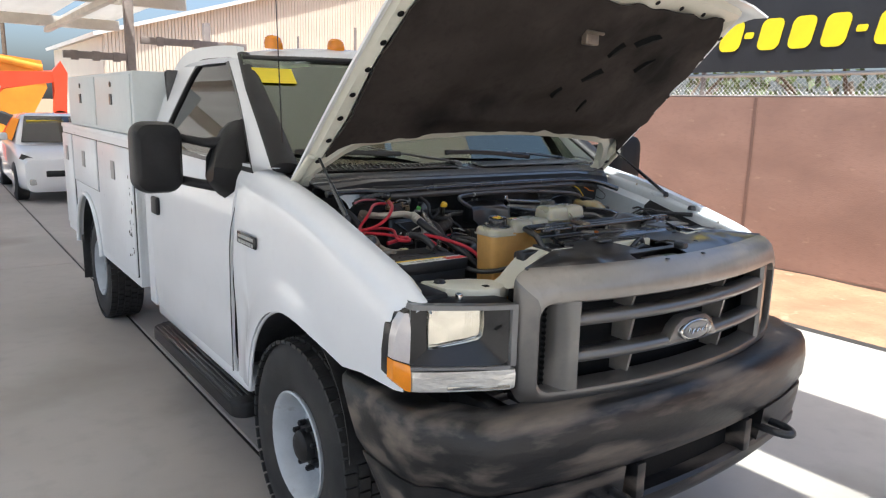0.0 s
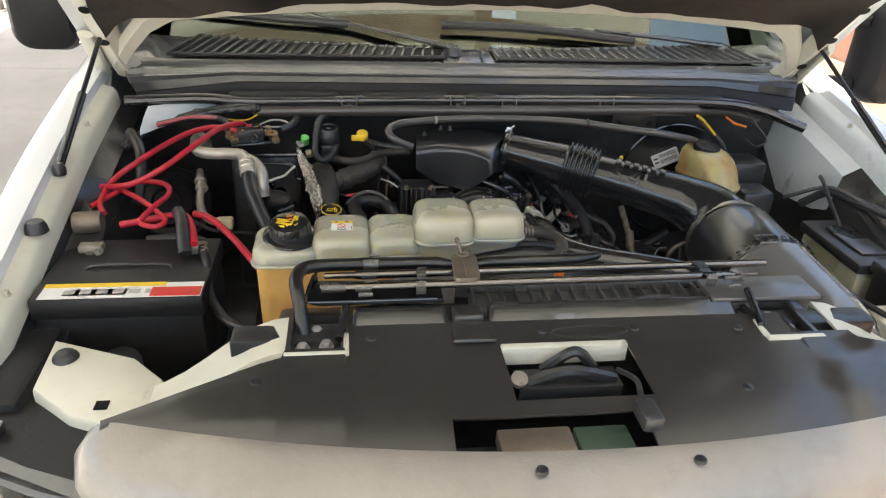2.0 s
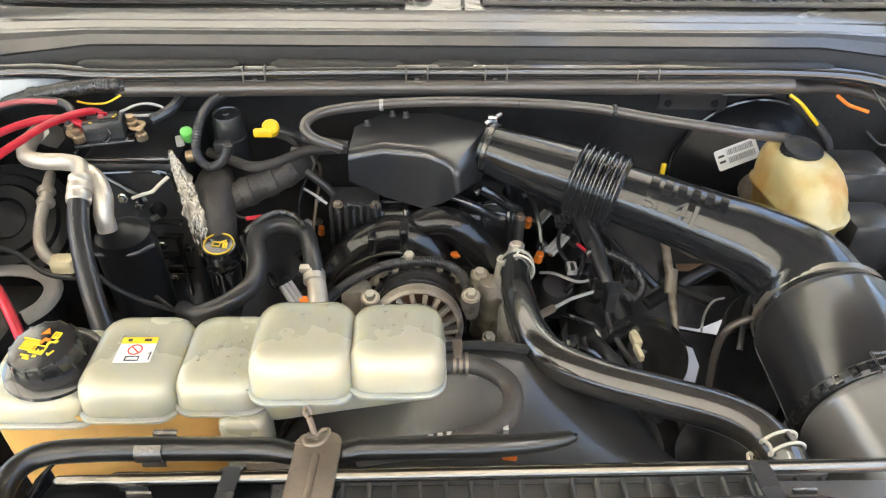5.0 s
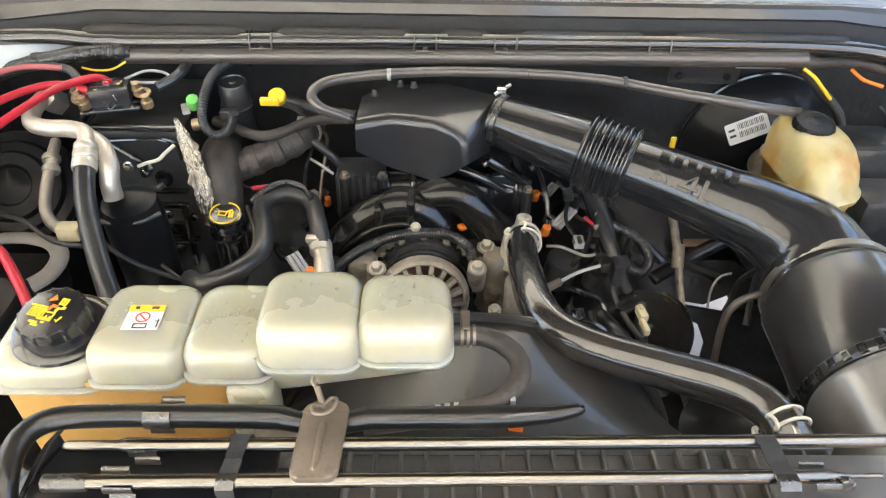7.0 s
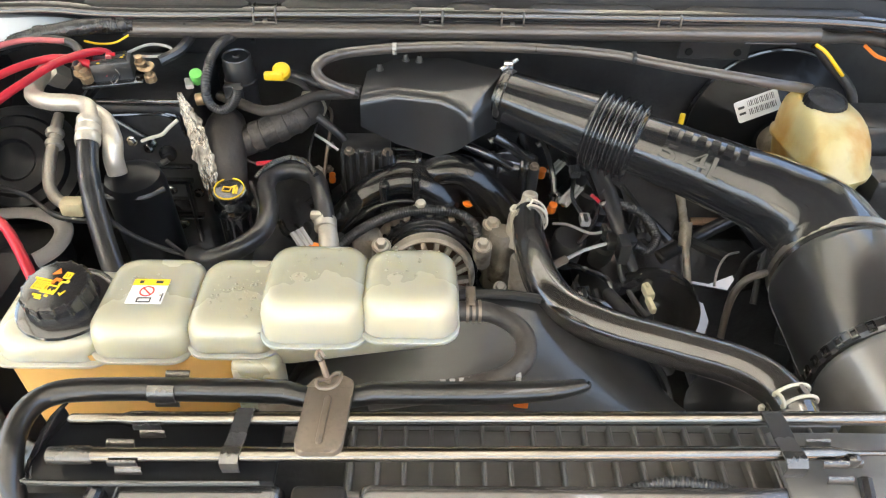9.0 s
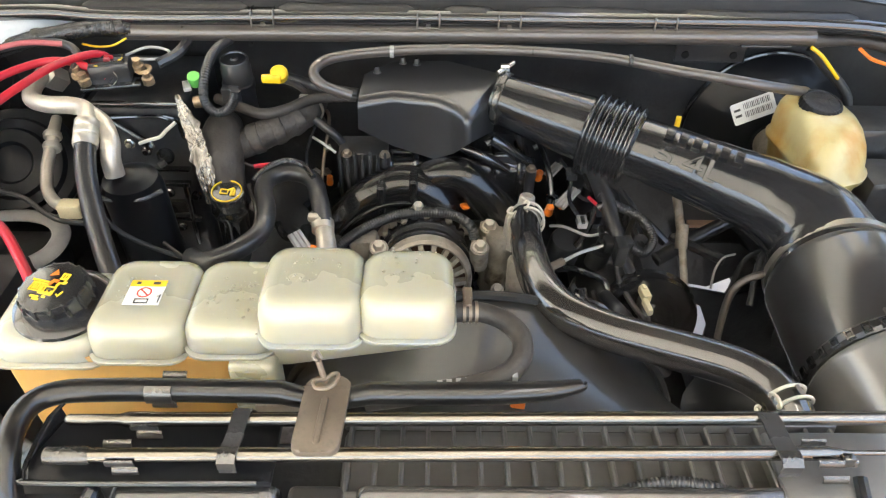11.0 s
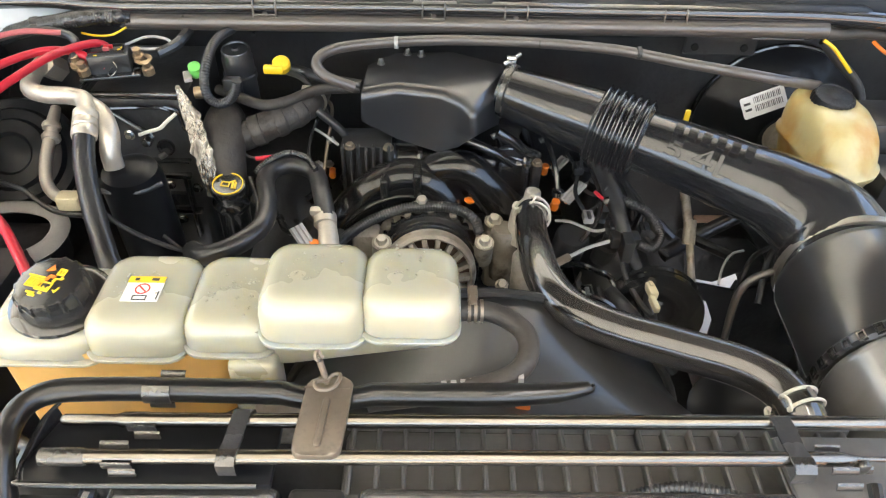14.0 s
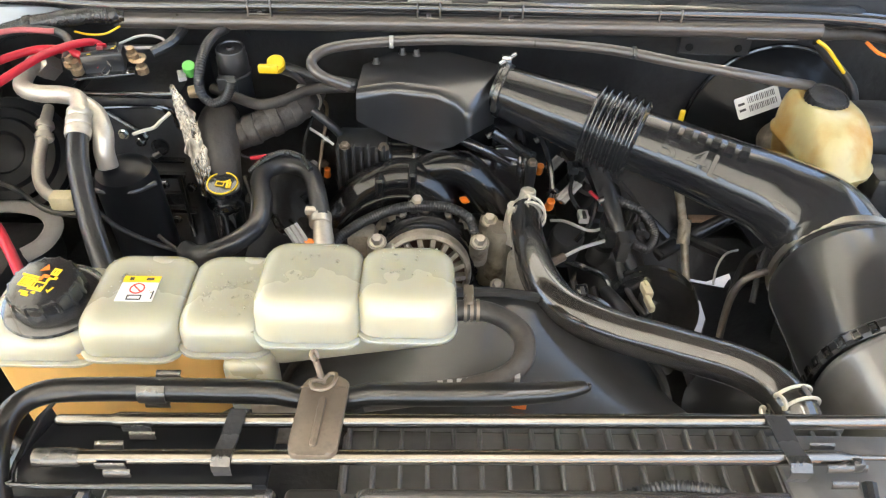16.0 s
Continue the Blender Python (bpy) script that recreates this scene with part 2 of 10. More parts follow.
STICKY = mat("yellow_windscreen_sticker", (0.85, 0.68, 0.03), 0.5, var=0.06, scale=10, bump=0.0)
CONN = mat("ivory_connector", (0.60, 0.53, 0.34), 0.45, var=0.1, scale=30, bump=0.05)
CLIPM = mat("dark_spring_steel", (0.13, 0.125, 0.118), 0.28, 0.8, var=0.2, scale=30, bump=0.05)
POST = mat("lens_frame_grey", (0.16, 0.16, 0.16), 0.30, var=0.12, scale=12, bump=0.05, coat=0.6)
GREYCON = mat("grey_connector", (0.33, 0.32, 0.31), 0.5, var=0.1, scale=30, bump=0.05)
SEATM = mat("grey_cloth", (0.10, 0.10, 0.105), 0.9, var=0.2, scale=20, bump=0.3)
DASHM = mat("tan_grey_dash", (0.24, 0.22, 0.20), 0.7, var=0.1, scale=14, bump=0.15)
PAD = mat("hood_insulation_felt", (0.042, 0.035, 0.031), 0.92, var=0.30, scale=4, bump=0.7, bscale=26, dirt=(0.013, 0.0115, 0.011), amount=0.40, dscale=2.6, spec=0.2)
BATT = mat("battery_case", (0.014, 0.014, 0.015), 0.45, var=0.3, scale=14, bump=0.08, dirt=(0.05, 0.045, 0.04), amount=0.1, dscale=10)
GLASS = glass_mat("windscreen_glass", (0.80, 0.88, 0.82), 0.01, 2.5, (0.92, 1.0, 0.84))
TINT = glass_mat("tinted_door_glass", (0.22, 0.24, 0.23))
CLEAR = glass_mat("clear_lamp_glass", (0.975, 0.975, 0.965), 0.03, 1.35)
RIMM = mat("painted_steel_wheel", (0.44, 0.47, 0.50), 0.35, var=0.1, scale=9, bump=0.05, dirt=(0.24, 0.22, 0.21), amount=0.10, dscale=9)
CONC = mat("worn_concrete", (0.40, 0.37, 0.335), 0.78, var=0.10, scale=0.9, bump=0.25, bscale=120, dirt=(0.31, 0.285, 0.25), amount=0.26, dscale=0.7)
JOINT = mat("dark_joint_filler", (0.035, 0.032, 0.03), 0.85, var=0.3, scale=10, bump=0.3)
DIRT = mat("orange_dirt", (0.33, 0.19, 0.11), 0.95, var=0.22, scale=2.5, bump=0.9, bscale=40, dirt=(0.40, 0.27, 0.17), amount=0.2, dscale=6)
SCREENM = mat("brown_windscreen_mesh", (0.255, 0.15, 0.115), 0.85, var=0.12, scale=1.2, bump=0.35, bscale=30, dirt=(0.34, 0.22, 0.16), amount=0.16, dscale=5, stretch=(1, 1, 2.5))
BANNER = mat("black_vinyl_banner", (0.018, 0.018, 0.020), 0.5, var=0.2, scale=2, bump=0.05, bscale=20)
BANY = mat("yellow_banner_print", (0.80, 0.62, 0.01), 0.5, var=0.05, scale=4, bump=0.0)
GALVW = mat("galvanised_wire", (0.50, 0.50, 0.48), 0.4, 0.5, var=0.1, bump=0.0)
STEELP = mat("rusty_painted_steel", (0.24, 0.20, 0.18), 0.6, 0.2, var=0.2, scale=4, bump=0.1, dirt=(0.26, 0.15, 0.09), amount=0.18, dscale=3)
def let_through(m, share, tint):
    """Lets some of the light that falls on a thin sheet out of its other face."""
    nt = m.node_tree
    tl, mx = nt.nodes.new("ShaderNodeBsdfTranslucent"), nt.nodes.new("ShaderNodeMixShader")
    tl.inputs[0].default_value = (*tint, 1)
    mx.inputs[0].default_value = share
    nt.links.new(nt.nodes["Principled BSDF"].outputs[0], mx.inputs[1])
    nt.links.new(tl.outputs[0], mx.inputs[2])
    nt.links.new(mx.outputs[0], nt.nodes["Material Output"].inputs[0])
    return m


ROOFM = mat("white_roof_sheet", (0.70, 0.69, 0.66), 0.5, var=0.06, scale=1, bump=0.05)
FRAMEM = mat("cream_painted_steel", (0.58, 0.52, 0.44), 0.55, var=0.12, scale=3, bump=0.05, dirt=(0.30, 0.20, 0.13), amount=0.10, dscale=3)
BEIGE = mat("beige_metal_siding", (0.62, 0.54, 0.44), 0.6, var=0.06, scale=1, bump=0.05)
MACH_O = mat("orange_machine_paint", (0.75, 0.26, 0.02), 0.45, var=0.12, scale=2, bump=0.05, dirt=(0.35, 0.16, 0.06), amount=0.1, dscale=3)
MACH_R = mat("red_orange_machine_paint", (0.72, 0.07, 0.025), 0.42, var=0.1, scale=2, bump=0.05)
LEAF = mat("leaf_green", (0.09, 0.12, 0.035), 0.6, var=0.4, scale=3, bump=0.1)
BARK = mat("bark", (0.14, 0.10, 0.07), 0.9, var=0.3, scale=9, bump=0.6, bscale=30)
SHEETM = let_through(mat("pale_canopy_sheet", (0.76, 0.75, 0.725), 0.6, var=0.06, scale=1, bump=0.05), 0.30, (0.95, 0.94, 0.91))
CARW = mat("white_car_paint", (0.78, 0.78, 0.78), 0.2, var=0.03, scale=2, bump=0.0, coat=0.7)


# ---- builders ----
PLACE = {}


def thing(name, at, label="", category="", group="", kind=""):
    """An Empty at a thing's base."""
    ob = new(name)
    ob.empty_display_size = 0.1
    ob.location = at
    PLACE[ob] = Vector(at)
    return tagged(ob, label, category, group, kind)


def part(name, bm, material, parent=None, label="", sharp=38, kind="", category=""):
    """Links a bmesh, given in world metres, as one mesh object under its thing or part."""
    bmesh.ops.recalc_face_normals(bm, faces=bm.faces)
    lo = Vector([min(v.co[i] for v in bm.verts) for i in range(3)])
    hi = Vector([max(v.co[i] for v in bm.verts) for i in range(3)])
    c = (lo + hi) / 2
    while parent is not None and parent.parent is not None and parent.parent.parent is not None:
        parent = parent.parent
    if parent is None:
        c.z = lo.z
    bmesh.ops.translate(bm, verts=bm.verts, vec=-c)
    me = bpy.data.meshes.new(name)
    bm.to_mesh(me)
    bm.free()
    me.materials.append(material)
    me.polygons.foreach_set("use_smooth", [True] * len(me.polygons))
    me.set_sharp_from_angle(angle=radians(sharp))
    ob = new(name, me)
    PLACE[ob] = c
    if parent is not None:
        ob.parent = parent
        ob.location = c - PLACE[parent]
    else:
        ob.location = c
    return tagged(ob, label, category, "", kind)


def again(ob, parent, at, flip=False, label=""):
    """One more piece on the same mesh, at another place."""
    o = new(ob.name.split(".")[0], ob.data)
    PLACE[o] = Vector(at)
    o.parent = parent
    o.location = Vector(at) - PLACE[parent]
    if flip:
        o.rotation_euler = (0, 0, math.pi)
    return tagged(o, label)


def B():
    return bmesh.new()


def box(bm, a, b, bev=0.004, seg=2, turn=None):
    """A block between two corners with rounded edges; turn: a matrix about its centre."""
    a, b = Vector(a), Vector(b)
    c = (a + b) / 2
    m = Matrix.Translation(c) @ (turn or Matrix()) @ Matrix.Diagonal((*[abs(x) for x in b - a], 1))
    r = bmesh.ops.create_cube(bm, size=1, matrix=m)
    if bev:
        edges = list({e for v in r["verts"] for e in v.link_edges})
        bmesh.ops.bevel(bm, geom=edges, offset=bev, segments=seg, profile=0.5, affect="EDGES")
    return bm


def loft(bm, rings, caps=True, closed=True):
    """Skins a run of rings of equal count."""
    vs = [[bm.verts.new(p) for p in ring] for ring in rings]
    n = len(vs[0])
    for r0, r1 in zip(vs, vs[1:]):
        for i in range(n if closed else n - 1):
            j = (i + 1) % n
            bm.faces.new((r0[i], r0[j], r1[j], r1[i]))
    if caps and closed:
        bm.faces.new(vs[0][::-1])
        bm.faces.new(vs[-1])
    return vs


def axes_of(d):
    d = Vector(d).normalized()
    u = d.cross(Vector((0, 0, 1)))
    if u.length < 0.05:
        u = d.cross(Vector((0, 1, 0)))
    u.normalize()
    return d, u, u.cross(d)


def lathe(bm, profile, at, axis=(0, 0, 1), n=28, lobes=0, depth=0.0, caps=True, duty=0.0):
    """Turns a profile of (radius, height) pairs about an axis; lobes: grip ridges round it."""
    d, u, v = axes_of(axis)
    at = Vector(at)
    rings = []
    for r, h in profile:
        ring = []
        for i in range(n):
            a = 2 * math.pi * i / n
            k = r * (1 + depth * (1 if math.cos(lobes * a) > duty else 0)) if lobes else r
            ring.append(at + d * h + (u * math.cos(a) + v * math.sin(a)) * k)
        rings.append(ring)
    loft(bm, rings, caps)
    return bm


def rod(bm, a, b, r, r1=None, n=14):
    a, b = Vector(a), Vector(b)
    return lathe(bm, [(r, 0), (r if r1 is None else r1, (b - a).length)], a, b - a, n)


def bolt(bm, at, axis=(0, 0, 1), r=0.008, h=0.008):
    """A hexagon head on a washer."""
    lathe(bm, [(r * 1.35, 0), (r * 1.35, h * 0.25)], at, axis, 14)
    at = Vector(at) + Vector(axis).normalized() * h * 0.25
    return lathe(bm, [(r, 0), (r, h * 0.8), (r * 0.8, h)], at, axis, 6)


def spline(pts, sub=6):
    """Points of a smooth curve through the given ones."""
    p = [Vector(q) for q in pts]
    p = [p[0] * 2 - p[1]] + p + [p[-1] * 2 - p[-2]]
    out = []
    for i in range(1, len(p) - 2):
        for k in range(sub):
            t = k / sub
            a, b, c, d = p[i - 1], p[i], p[i + 1], p[i + 2]
            out.append(0.5 * ((2 * b) + (c - a) * t + (2 * a - 5 * b + 4 * c - d) * t * t + (3 * b - a - 3 * c + d) * t ** 3))
    out.append(p[-2])
    return out


def tube(bm, pts, r, n=12, sub=6, wave=0.0, period=2, flat=1.0):
    """A hose or pipe along a smooth curve. r: one radius or one per point; wave: corrugation; flat: its height by its width."""
    path = spline(pts, sub) if sub else [Vector(q) for q in pts]
    if wave:
        far = [0.0]
        for a, b in zip(path, path[1:]):
            far.append(far[-1] + (b - a).length)
        marks = np.linspace(0, far[-1], max(8, int(far[-1] / 0.0010)))
        path = [Vector([float(np.interp(q, far, [p[c] for p in path])) for c in range(3)]) for q in marks]
    m = len(path)
    d0 = (path[1] - path[0]).normalized()
    _, u, v = axes_of(d0)
    rings = []
    for i, p in enumerate(path):
        d = (path[min(i + 1, m - 1)] - path[max(i - 1, 0)]).normalized()
        u = (u - d * u.dot(d)).normalized()
        v = d.cross(u)
        if isinstance(r, (list, tuple)):
            s = i / (m - 1) * (len(r) - 1)
            k = min(int(s), len(r) - 2)
            rad = r[k] + (r[k + 1] - r[k]) * (s - k)
        else:
            rad = r
        if wave:
            rad *= 1 + wave * (1 if i % 4 < 2 else -1)
        rings.append([p + (u * math.cos(a) + v * math.sin(a) * flat) * rad for a in (2 * math.pi * j / n for j in range(n))])
    loft(bm, rings)
    return bm


def rrect(cx, cy, w, h, r, n=4):
    """The outline of a rounded rectangle as 2D pairs."""
    out = []
    for qx, qy, a0 in ((1, 1, 0), (-1, 1, 90), (-1, -1, 180), (1, -1, 270)):
        for k in range(n + 1):
            a = radians(a0 + 90 * k / n)
            out.append((cx + qx * (w / 2 - r) + r * math.cos(a), cy + qy * (h / 2 - r) + r * math.sin(a)))
    return out


def prism(bm, outline, fn, t0, t1, bev=0.0):
    """Extrudes a 2D outline; fn(a, b, t) gives the place."""
    lo = [bm.verts.new(fn(a, b, t0)) for a, b in outline]
    hi = [bm.verts.new(fn(a, b, t1)) for a, b in outline]
    n = len(outline)
    bm.faces.new(lo[::-1])
    top = bm.faces.new(hi)
    for i in range(n):
        bm.faces.new((lo[i], lo[(i + 1) % n], hi[(i + 1) % n], hi[i]))
    if bev:
        bmesh.ops.bevel(bm, geom=list(top.edges), offset=bev, segments=2, profile=0.5, affect="EDGES")
    return bm


def sheet(bm, cols, thick, skip=None):
    """A grid of columns of points, given a thickness; skip(column, row) leaves an opening."""
    vs = [[bm.verts.new(p) for p in c] for c in cols]
    faces = []
    for k, (c0, c1) in enumerate(zip(vs, vs[1:])):
        for i in range(len(c0) - 1):
            if skip and skip(k, i):
                continue
            faces.append(bm.faces.new((c0[i], c1[i], c1[i + 1], c0[i + 1])))
    bmesh.ops.recalc_face_normals(bm, faces=faces)
    bmesh.ops.solidify(bm, geom=faces, thickness=thick)
    return bm


def frame_ring(bm, outer, inner, fn, t0, t1):
    """A flat ring between two outlines of equal count, extruded."""
    rings = [[fn(a, b, t) for a, b in o] for o, t in ((outer, t0), (outer, t1), (inner, t1), (inner, t0))]
    rings.append(rings[0])
    vs = [[bm.verts.new(p) for p in r] for r in rings[:4]]
    n = len(outer)
    for k in range(4):
        r0, r1 = vs[k], vs[(k + 1) % 4]
        for i in range(n):
            j = (i + 1) % n
            bm.faces.new((r0[i], r0[j], r1[j], r1[i]))
    return bm


def lerp_at(table, x):
    return float(np.interp(x, [a for a, _ in table], [b for _, b in table]))


# ---- ground and lot ----
bm = B()
for x0, x1, y0, y1 in ((-0.805, 3.75, -30, 6.99), (-0.805, 3.75, 7.005, 60), (-40, -0.825, -30, 6.99), (-40, -0.825, 7.005, 60)):
    box(bm, (x0, y0, -0.15), (x1, y1, 0.0), 0.006, 1)
part("pavement", bm, CONC, None, "worn grey-tan concrete slabs under the canopy", kind="structure", category="pavement")
bm = B()
box(bm, (-41, -31, -0.6), (3.9, 61, -0.012), 0)
part("slab_joint", bm, JOINT, None, "dark filler in the joints between concrete slabs", kind="structure", category="joint")
bm = B()
cols = []
for i in range(60):
    x = 3.75 + 3.4 * (i / 59) ** 1.0 if i < 40 else 6.0 + (i - 40) ** 2.6 * 0.6
    cols.append([Vector((x, y, -0.03 + 0.05 * noise.noise((x * 1.7, y * 1.3, 0)) * (1 if x < 7 else 0) + (0.02 if x > 4 else 0))) for y in
                 [-900, -200, -60, -30] + [-20 + 0.5 * k for k in range(80)] + [30, 61, 200, 900]])
sheet(bm, cols, 0.01)
part("ground", bm, DIRT, None, "bare orange-brown dirt beside the concrete", kind="structure", category="ground")
bm = B()
box(bm, (-900, -900, -0.75), (900, 900, -0.62), 0)
part("ground_far", bm, DIRT, None, "bare dirt reaching away from the lot", kind="structure", category="ground")

SEAMM = mat("doubled_screen_edge", (0.15, 0.085, 0.065), 0.85, var=0.15, scale=3, bump=0.3, bscale=40)
SEAMS = (-5.0, -2.2, 0.55, 3.33, 6.1)
# fence of screened chain link with a banner
fence = thing("fence", (5.8, 4, 0), "chain-link fence with brown privacy screen on bare dirt", "fence")
bm = B()
cols = []
for i in range(120):
    y = -14 + i * 0.25
    cols.append([Vector((5.8 + 0.018 * noise.noise((y * 0.9, z * 2.0, 3)), y, z)) for z in np.linspace(0.03, 1.95, 13)])
sheet(bm, cols, 0.004)
part("privacy_screen", bm, SCREENM, fence, "brown woven privacy screen, slightly rippled")
bm = B()
for k in range(11):
    rod(bm, (5.86, -13.6 + 2.95 * k, 0), (5.86, -13.6 + 2.95 * k, 3.4), 0.03)
    post = part("fence_post", bm, STEELP, fence)
    bm = B()
rod(bm, (5.85, -14, 2.2), (5.85, 16, 2.2), 0.022)
part("top_rail", bm, GALVW, fence)
bm = B()
rod(bm, (5.83, -14, 1.96), (5.83, 16, 1.96), 0.012, n=8)
box(bm, (5.80, -14, -0.02), (5.84, 16, 0.09), 0.004)
part("bottom_board", bm, STEELP, fence)
bm = B()
for k in range(430):
    y = -8 + k * 0.055
    for s in (1, -1):
        tube(bm, [(5.84 + 0.003 * s, y, 1.94), (5.84 + 0.003 * s, y + s * 0.26, 2.2)], 0.0022, n=4, sub=0)
part("chain_link", bm, GALVW, fence, "galvanised chain-link wire diamonds", kind="stuff")
for y in SEAMS:
    bm = B()
    cols = [[Vector((5.788 + 0.018 * noise.noise((y * 0.9, z * 2.0, 3)), y + dy, z)) for z in np.linspace(0.04, 1.94, 13)] for dy in (-0.018, 0.0, 0.018)]
    sheet(bm, cols, 0.004)
    part("screen_seam", bm, SEAMM, fence)
banner = thing("banner", (5.8, 3, 2.22), "black vinyl banner with large yellow figures above the fence", "banner")
bm = B()
cols = [[Vector((5.80 + 0.01 * noise.noise((y * 0.7, z, 9)), y, z)) for z in np.linspace(2.24, 3.5, 6)] for y in np.linspace(-9, 9, 60)]
sheet(bm, cols, 0.004)
part("vinyl", bm, BANNER, banner)
for y, w, h in ((4.42, 0.20, 0.09), (3.72, 0.27, 0.34), (3.50, 0.11, 0.07), (3.24, 0.26, 0.34), (2.88, 0.26, 0.34), (2.52, 0.26, 0.34), (2.26, 0.11, 0.07), (1.98, 0.27, 0.34), (1.62, 0.27, 0.34)):
    bm = B()
    z = 2.64
    prism(bm, rrect(y, z, w, h, min(w, h) * 0.3), lambda a, b, t: (t, a - (b - 2.64) * 0.2, b), 5.785, 5.779)
    part("figure_bar", bm, BANY, banner)

# trees behind the fence
def tree(x, y, h, seed):
    rng = random.Random(seed)
    t = thing("tree", (x, y, 0), "leafy green tree behind the fence", "tree", "trees behind the fence")
    bm = B()
    tube(bm, [(x, y, -0.3), (x + 0.1, y, h * 0.3), (x - 0.1, y + 0.1, h * 0.62)], [0.16, 0.12, 0.05], n=10)
    for k in range(6):
        a = k * 1.05 + rng.random()
        tube(bm, [(x, y, h * 0.32), (x + math.cos(a) * 0.6, y + math.sin(a) * 0.6, h * 0.5), (x + math.cos(a) * 1.3, y + math.sin(a) * 1.3, h * 0.68)], [0.06, 0.04, 0.015], n=7, sub=3)
    part("trunk", bm, BARK, t)
    bm = B()
    for k in range(1500):
        a, b, r = rng.random() * 6.28, rng.random() * 2 - 1, 0.55 + rng.random() * 0.55
        s = math.sqrt(1 - b * b)
        lump = 1 + 0.3 * noise.noise((math.cos(a) * 2, math.sin(a) * 2, b * 2 + seed))
        c = Vector((x + math.cos(a) * s * r * 1.7 * lump, y + math.sin(a) * s * r * 1.7 * lump, h * 0.62 + b * r * 1.5 * lump))
        e = Euler((rng.random() * 6, rng.random() * 6, rng.random() * 6)).to_matrix()
        w = 0.05 + rng.random() * 0.06
        bm.faces.new([bm.verts.new(c + e @ Vector(q)) for q in ((-w, 0, 0), (0, -w * 0.45, 0.01), (w, 0, 0), (0, w * 0.45, 0.01))])
    part("crown", bm, LEAF, t, kind="stuff")


for k, (x, y) in enumerate(((8.6, 3.5), (9.4, 7.2), (8.8, 11.0), (9.5, 0.2))):
    tree(x, y, 3.6 + 0.3 * (k % 2), k)

# canopy
bm = B()
for x0, x1 in ((-5.2, 0.40), (0.63, 1.66)):
    sheet(bm, [[Vector((x, y, 3.44 + (0.03 if k % 3 == 0 else 0))) for y in (-3.6, -1.6, 4, 10, 16.5)] for k, x in enumerate(np.arange(x0, x1 + 0.001, (x1 - x0) / round((x1 - x0) / 0.1)))], 0.003)
canopy = part("canopy_roof", bm, SHEETM, None, "pale ribbed canopy roof letting some light through", kind="structure", category="roof")
beams = thing("canopy_frame", (0, 0, 0), "rust-streaked steel canopy frame over the lot", "canopy", kind="structure")
for k in range(5):
    y = -3.5 + 4.9 * k
    bm = B()
    box(bm, (-5.2, y - 0.06, 3.2), (1.7, y + 0.06, 3.415), 0.004)
    part("beam", bm, FRAMEM, beams)
for x in (-5.0, -2.2, 0.33):
    bm = B()
    box(bm, (x - 0.05, -3.6, 3.1), (x + 0.05, 16.5, 3.195), 0.003)
    part("purlin", bm, FRAMEM, beams)
for x, y in ((0.55, 10.1), (-5.0, 10.1), (-5.0, -3.5), (2.55, 12.8)):
    bm = B()
    box(bm, (x - 0.06, y - 0.06, 0), (x + 0.06, y + 0.06, 3.2), 0.004)
    box(bm, (x - 0.12, y - 0.12, 0), (x + 0.12, y + 0.12, 0.02), 0.002)
    part("post", bm, STEELP, beams)

for x0, x1, y, z in ((-0.34, 0.49, 10.1, 2.34), (0.70, 2.3, 10.1, 2.60)):
    bm = B()
    box(bm, (x0, y - 0.04, z - 0.05), (x1, y + 0.04, z + 0.05), 0.004)
    for k in range(3):
        q = x0 + (x1 - x0) * (k + 0.5) / 3
        box(bm, (q - 0.05, y - 0.055, z - 0.075), (q + 0.05, y - 0.035, z + 0.06), 0.003)
    part("tie_beam", bm, STEELP, beams)

# far building and machines
shed = thing("metal_building", (9, 24, 0), "beige corrugated metal building beyond the lot", "building")
bm = B()
prof = []
for k in range(140):
    x = 2.9 + k * 0.11
    prof += [Vector((x, 24, 0)), Vector((x + 0.05, 24, 0)), Vector((x + 0.06, 23.96, 0)), Vector((x + 0.10, 23.96, 0))]
cols = []
for q in prof:
    top = 3.75 + (q.x - 2.9) * 0.30
    cols.append([q.copy(), Vector((q.x, q.y, top))])
sheet(bm, cols, 0.03)
part("wall", bm, BEIGE, shed)
bm = B()
cols = [[Vector((2.6, 23.7, 3.66)), Vector((2.6, 34, 3.66))], [Vector((18.5, 23.7, 8.43)), Vector((18.5, 34, 8.43))]]
sheet(bm, cols, 0.12)
part("roof", bm, ROOFM, shed)
bm = B()
box(bm, (2.88, 24.05, 0), (3.0, 34, 3.7), 0)
part("side_wall", bm, BEIGE, shed)

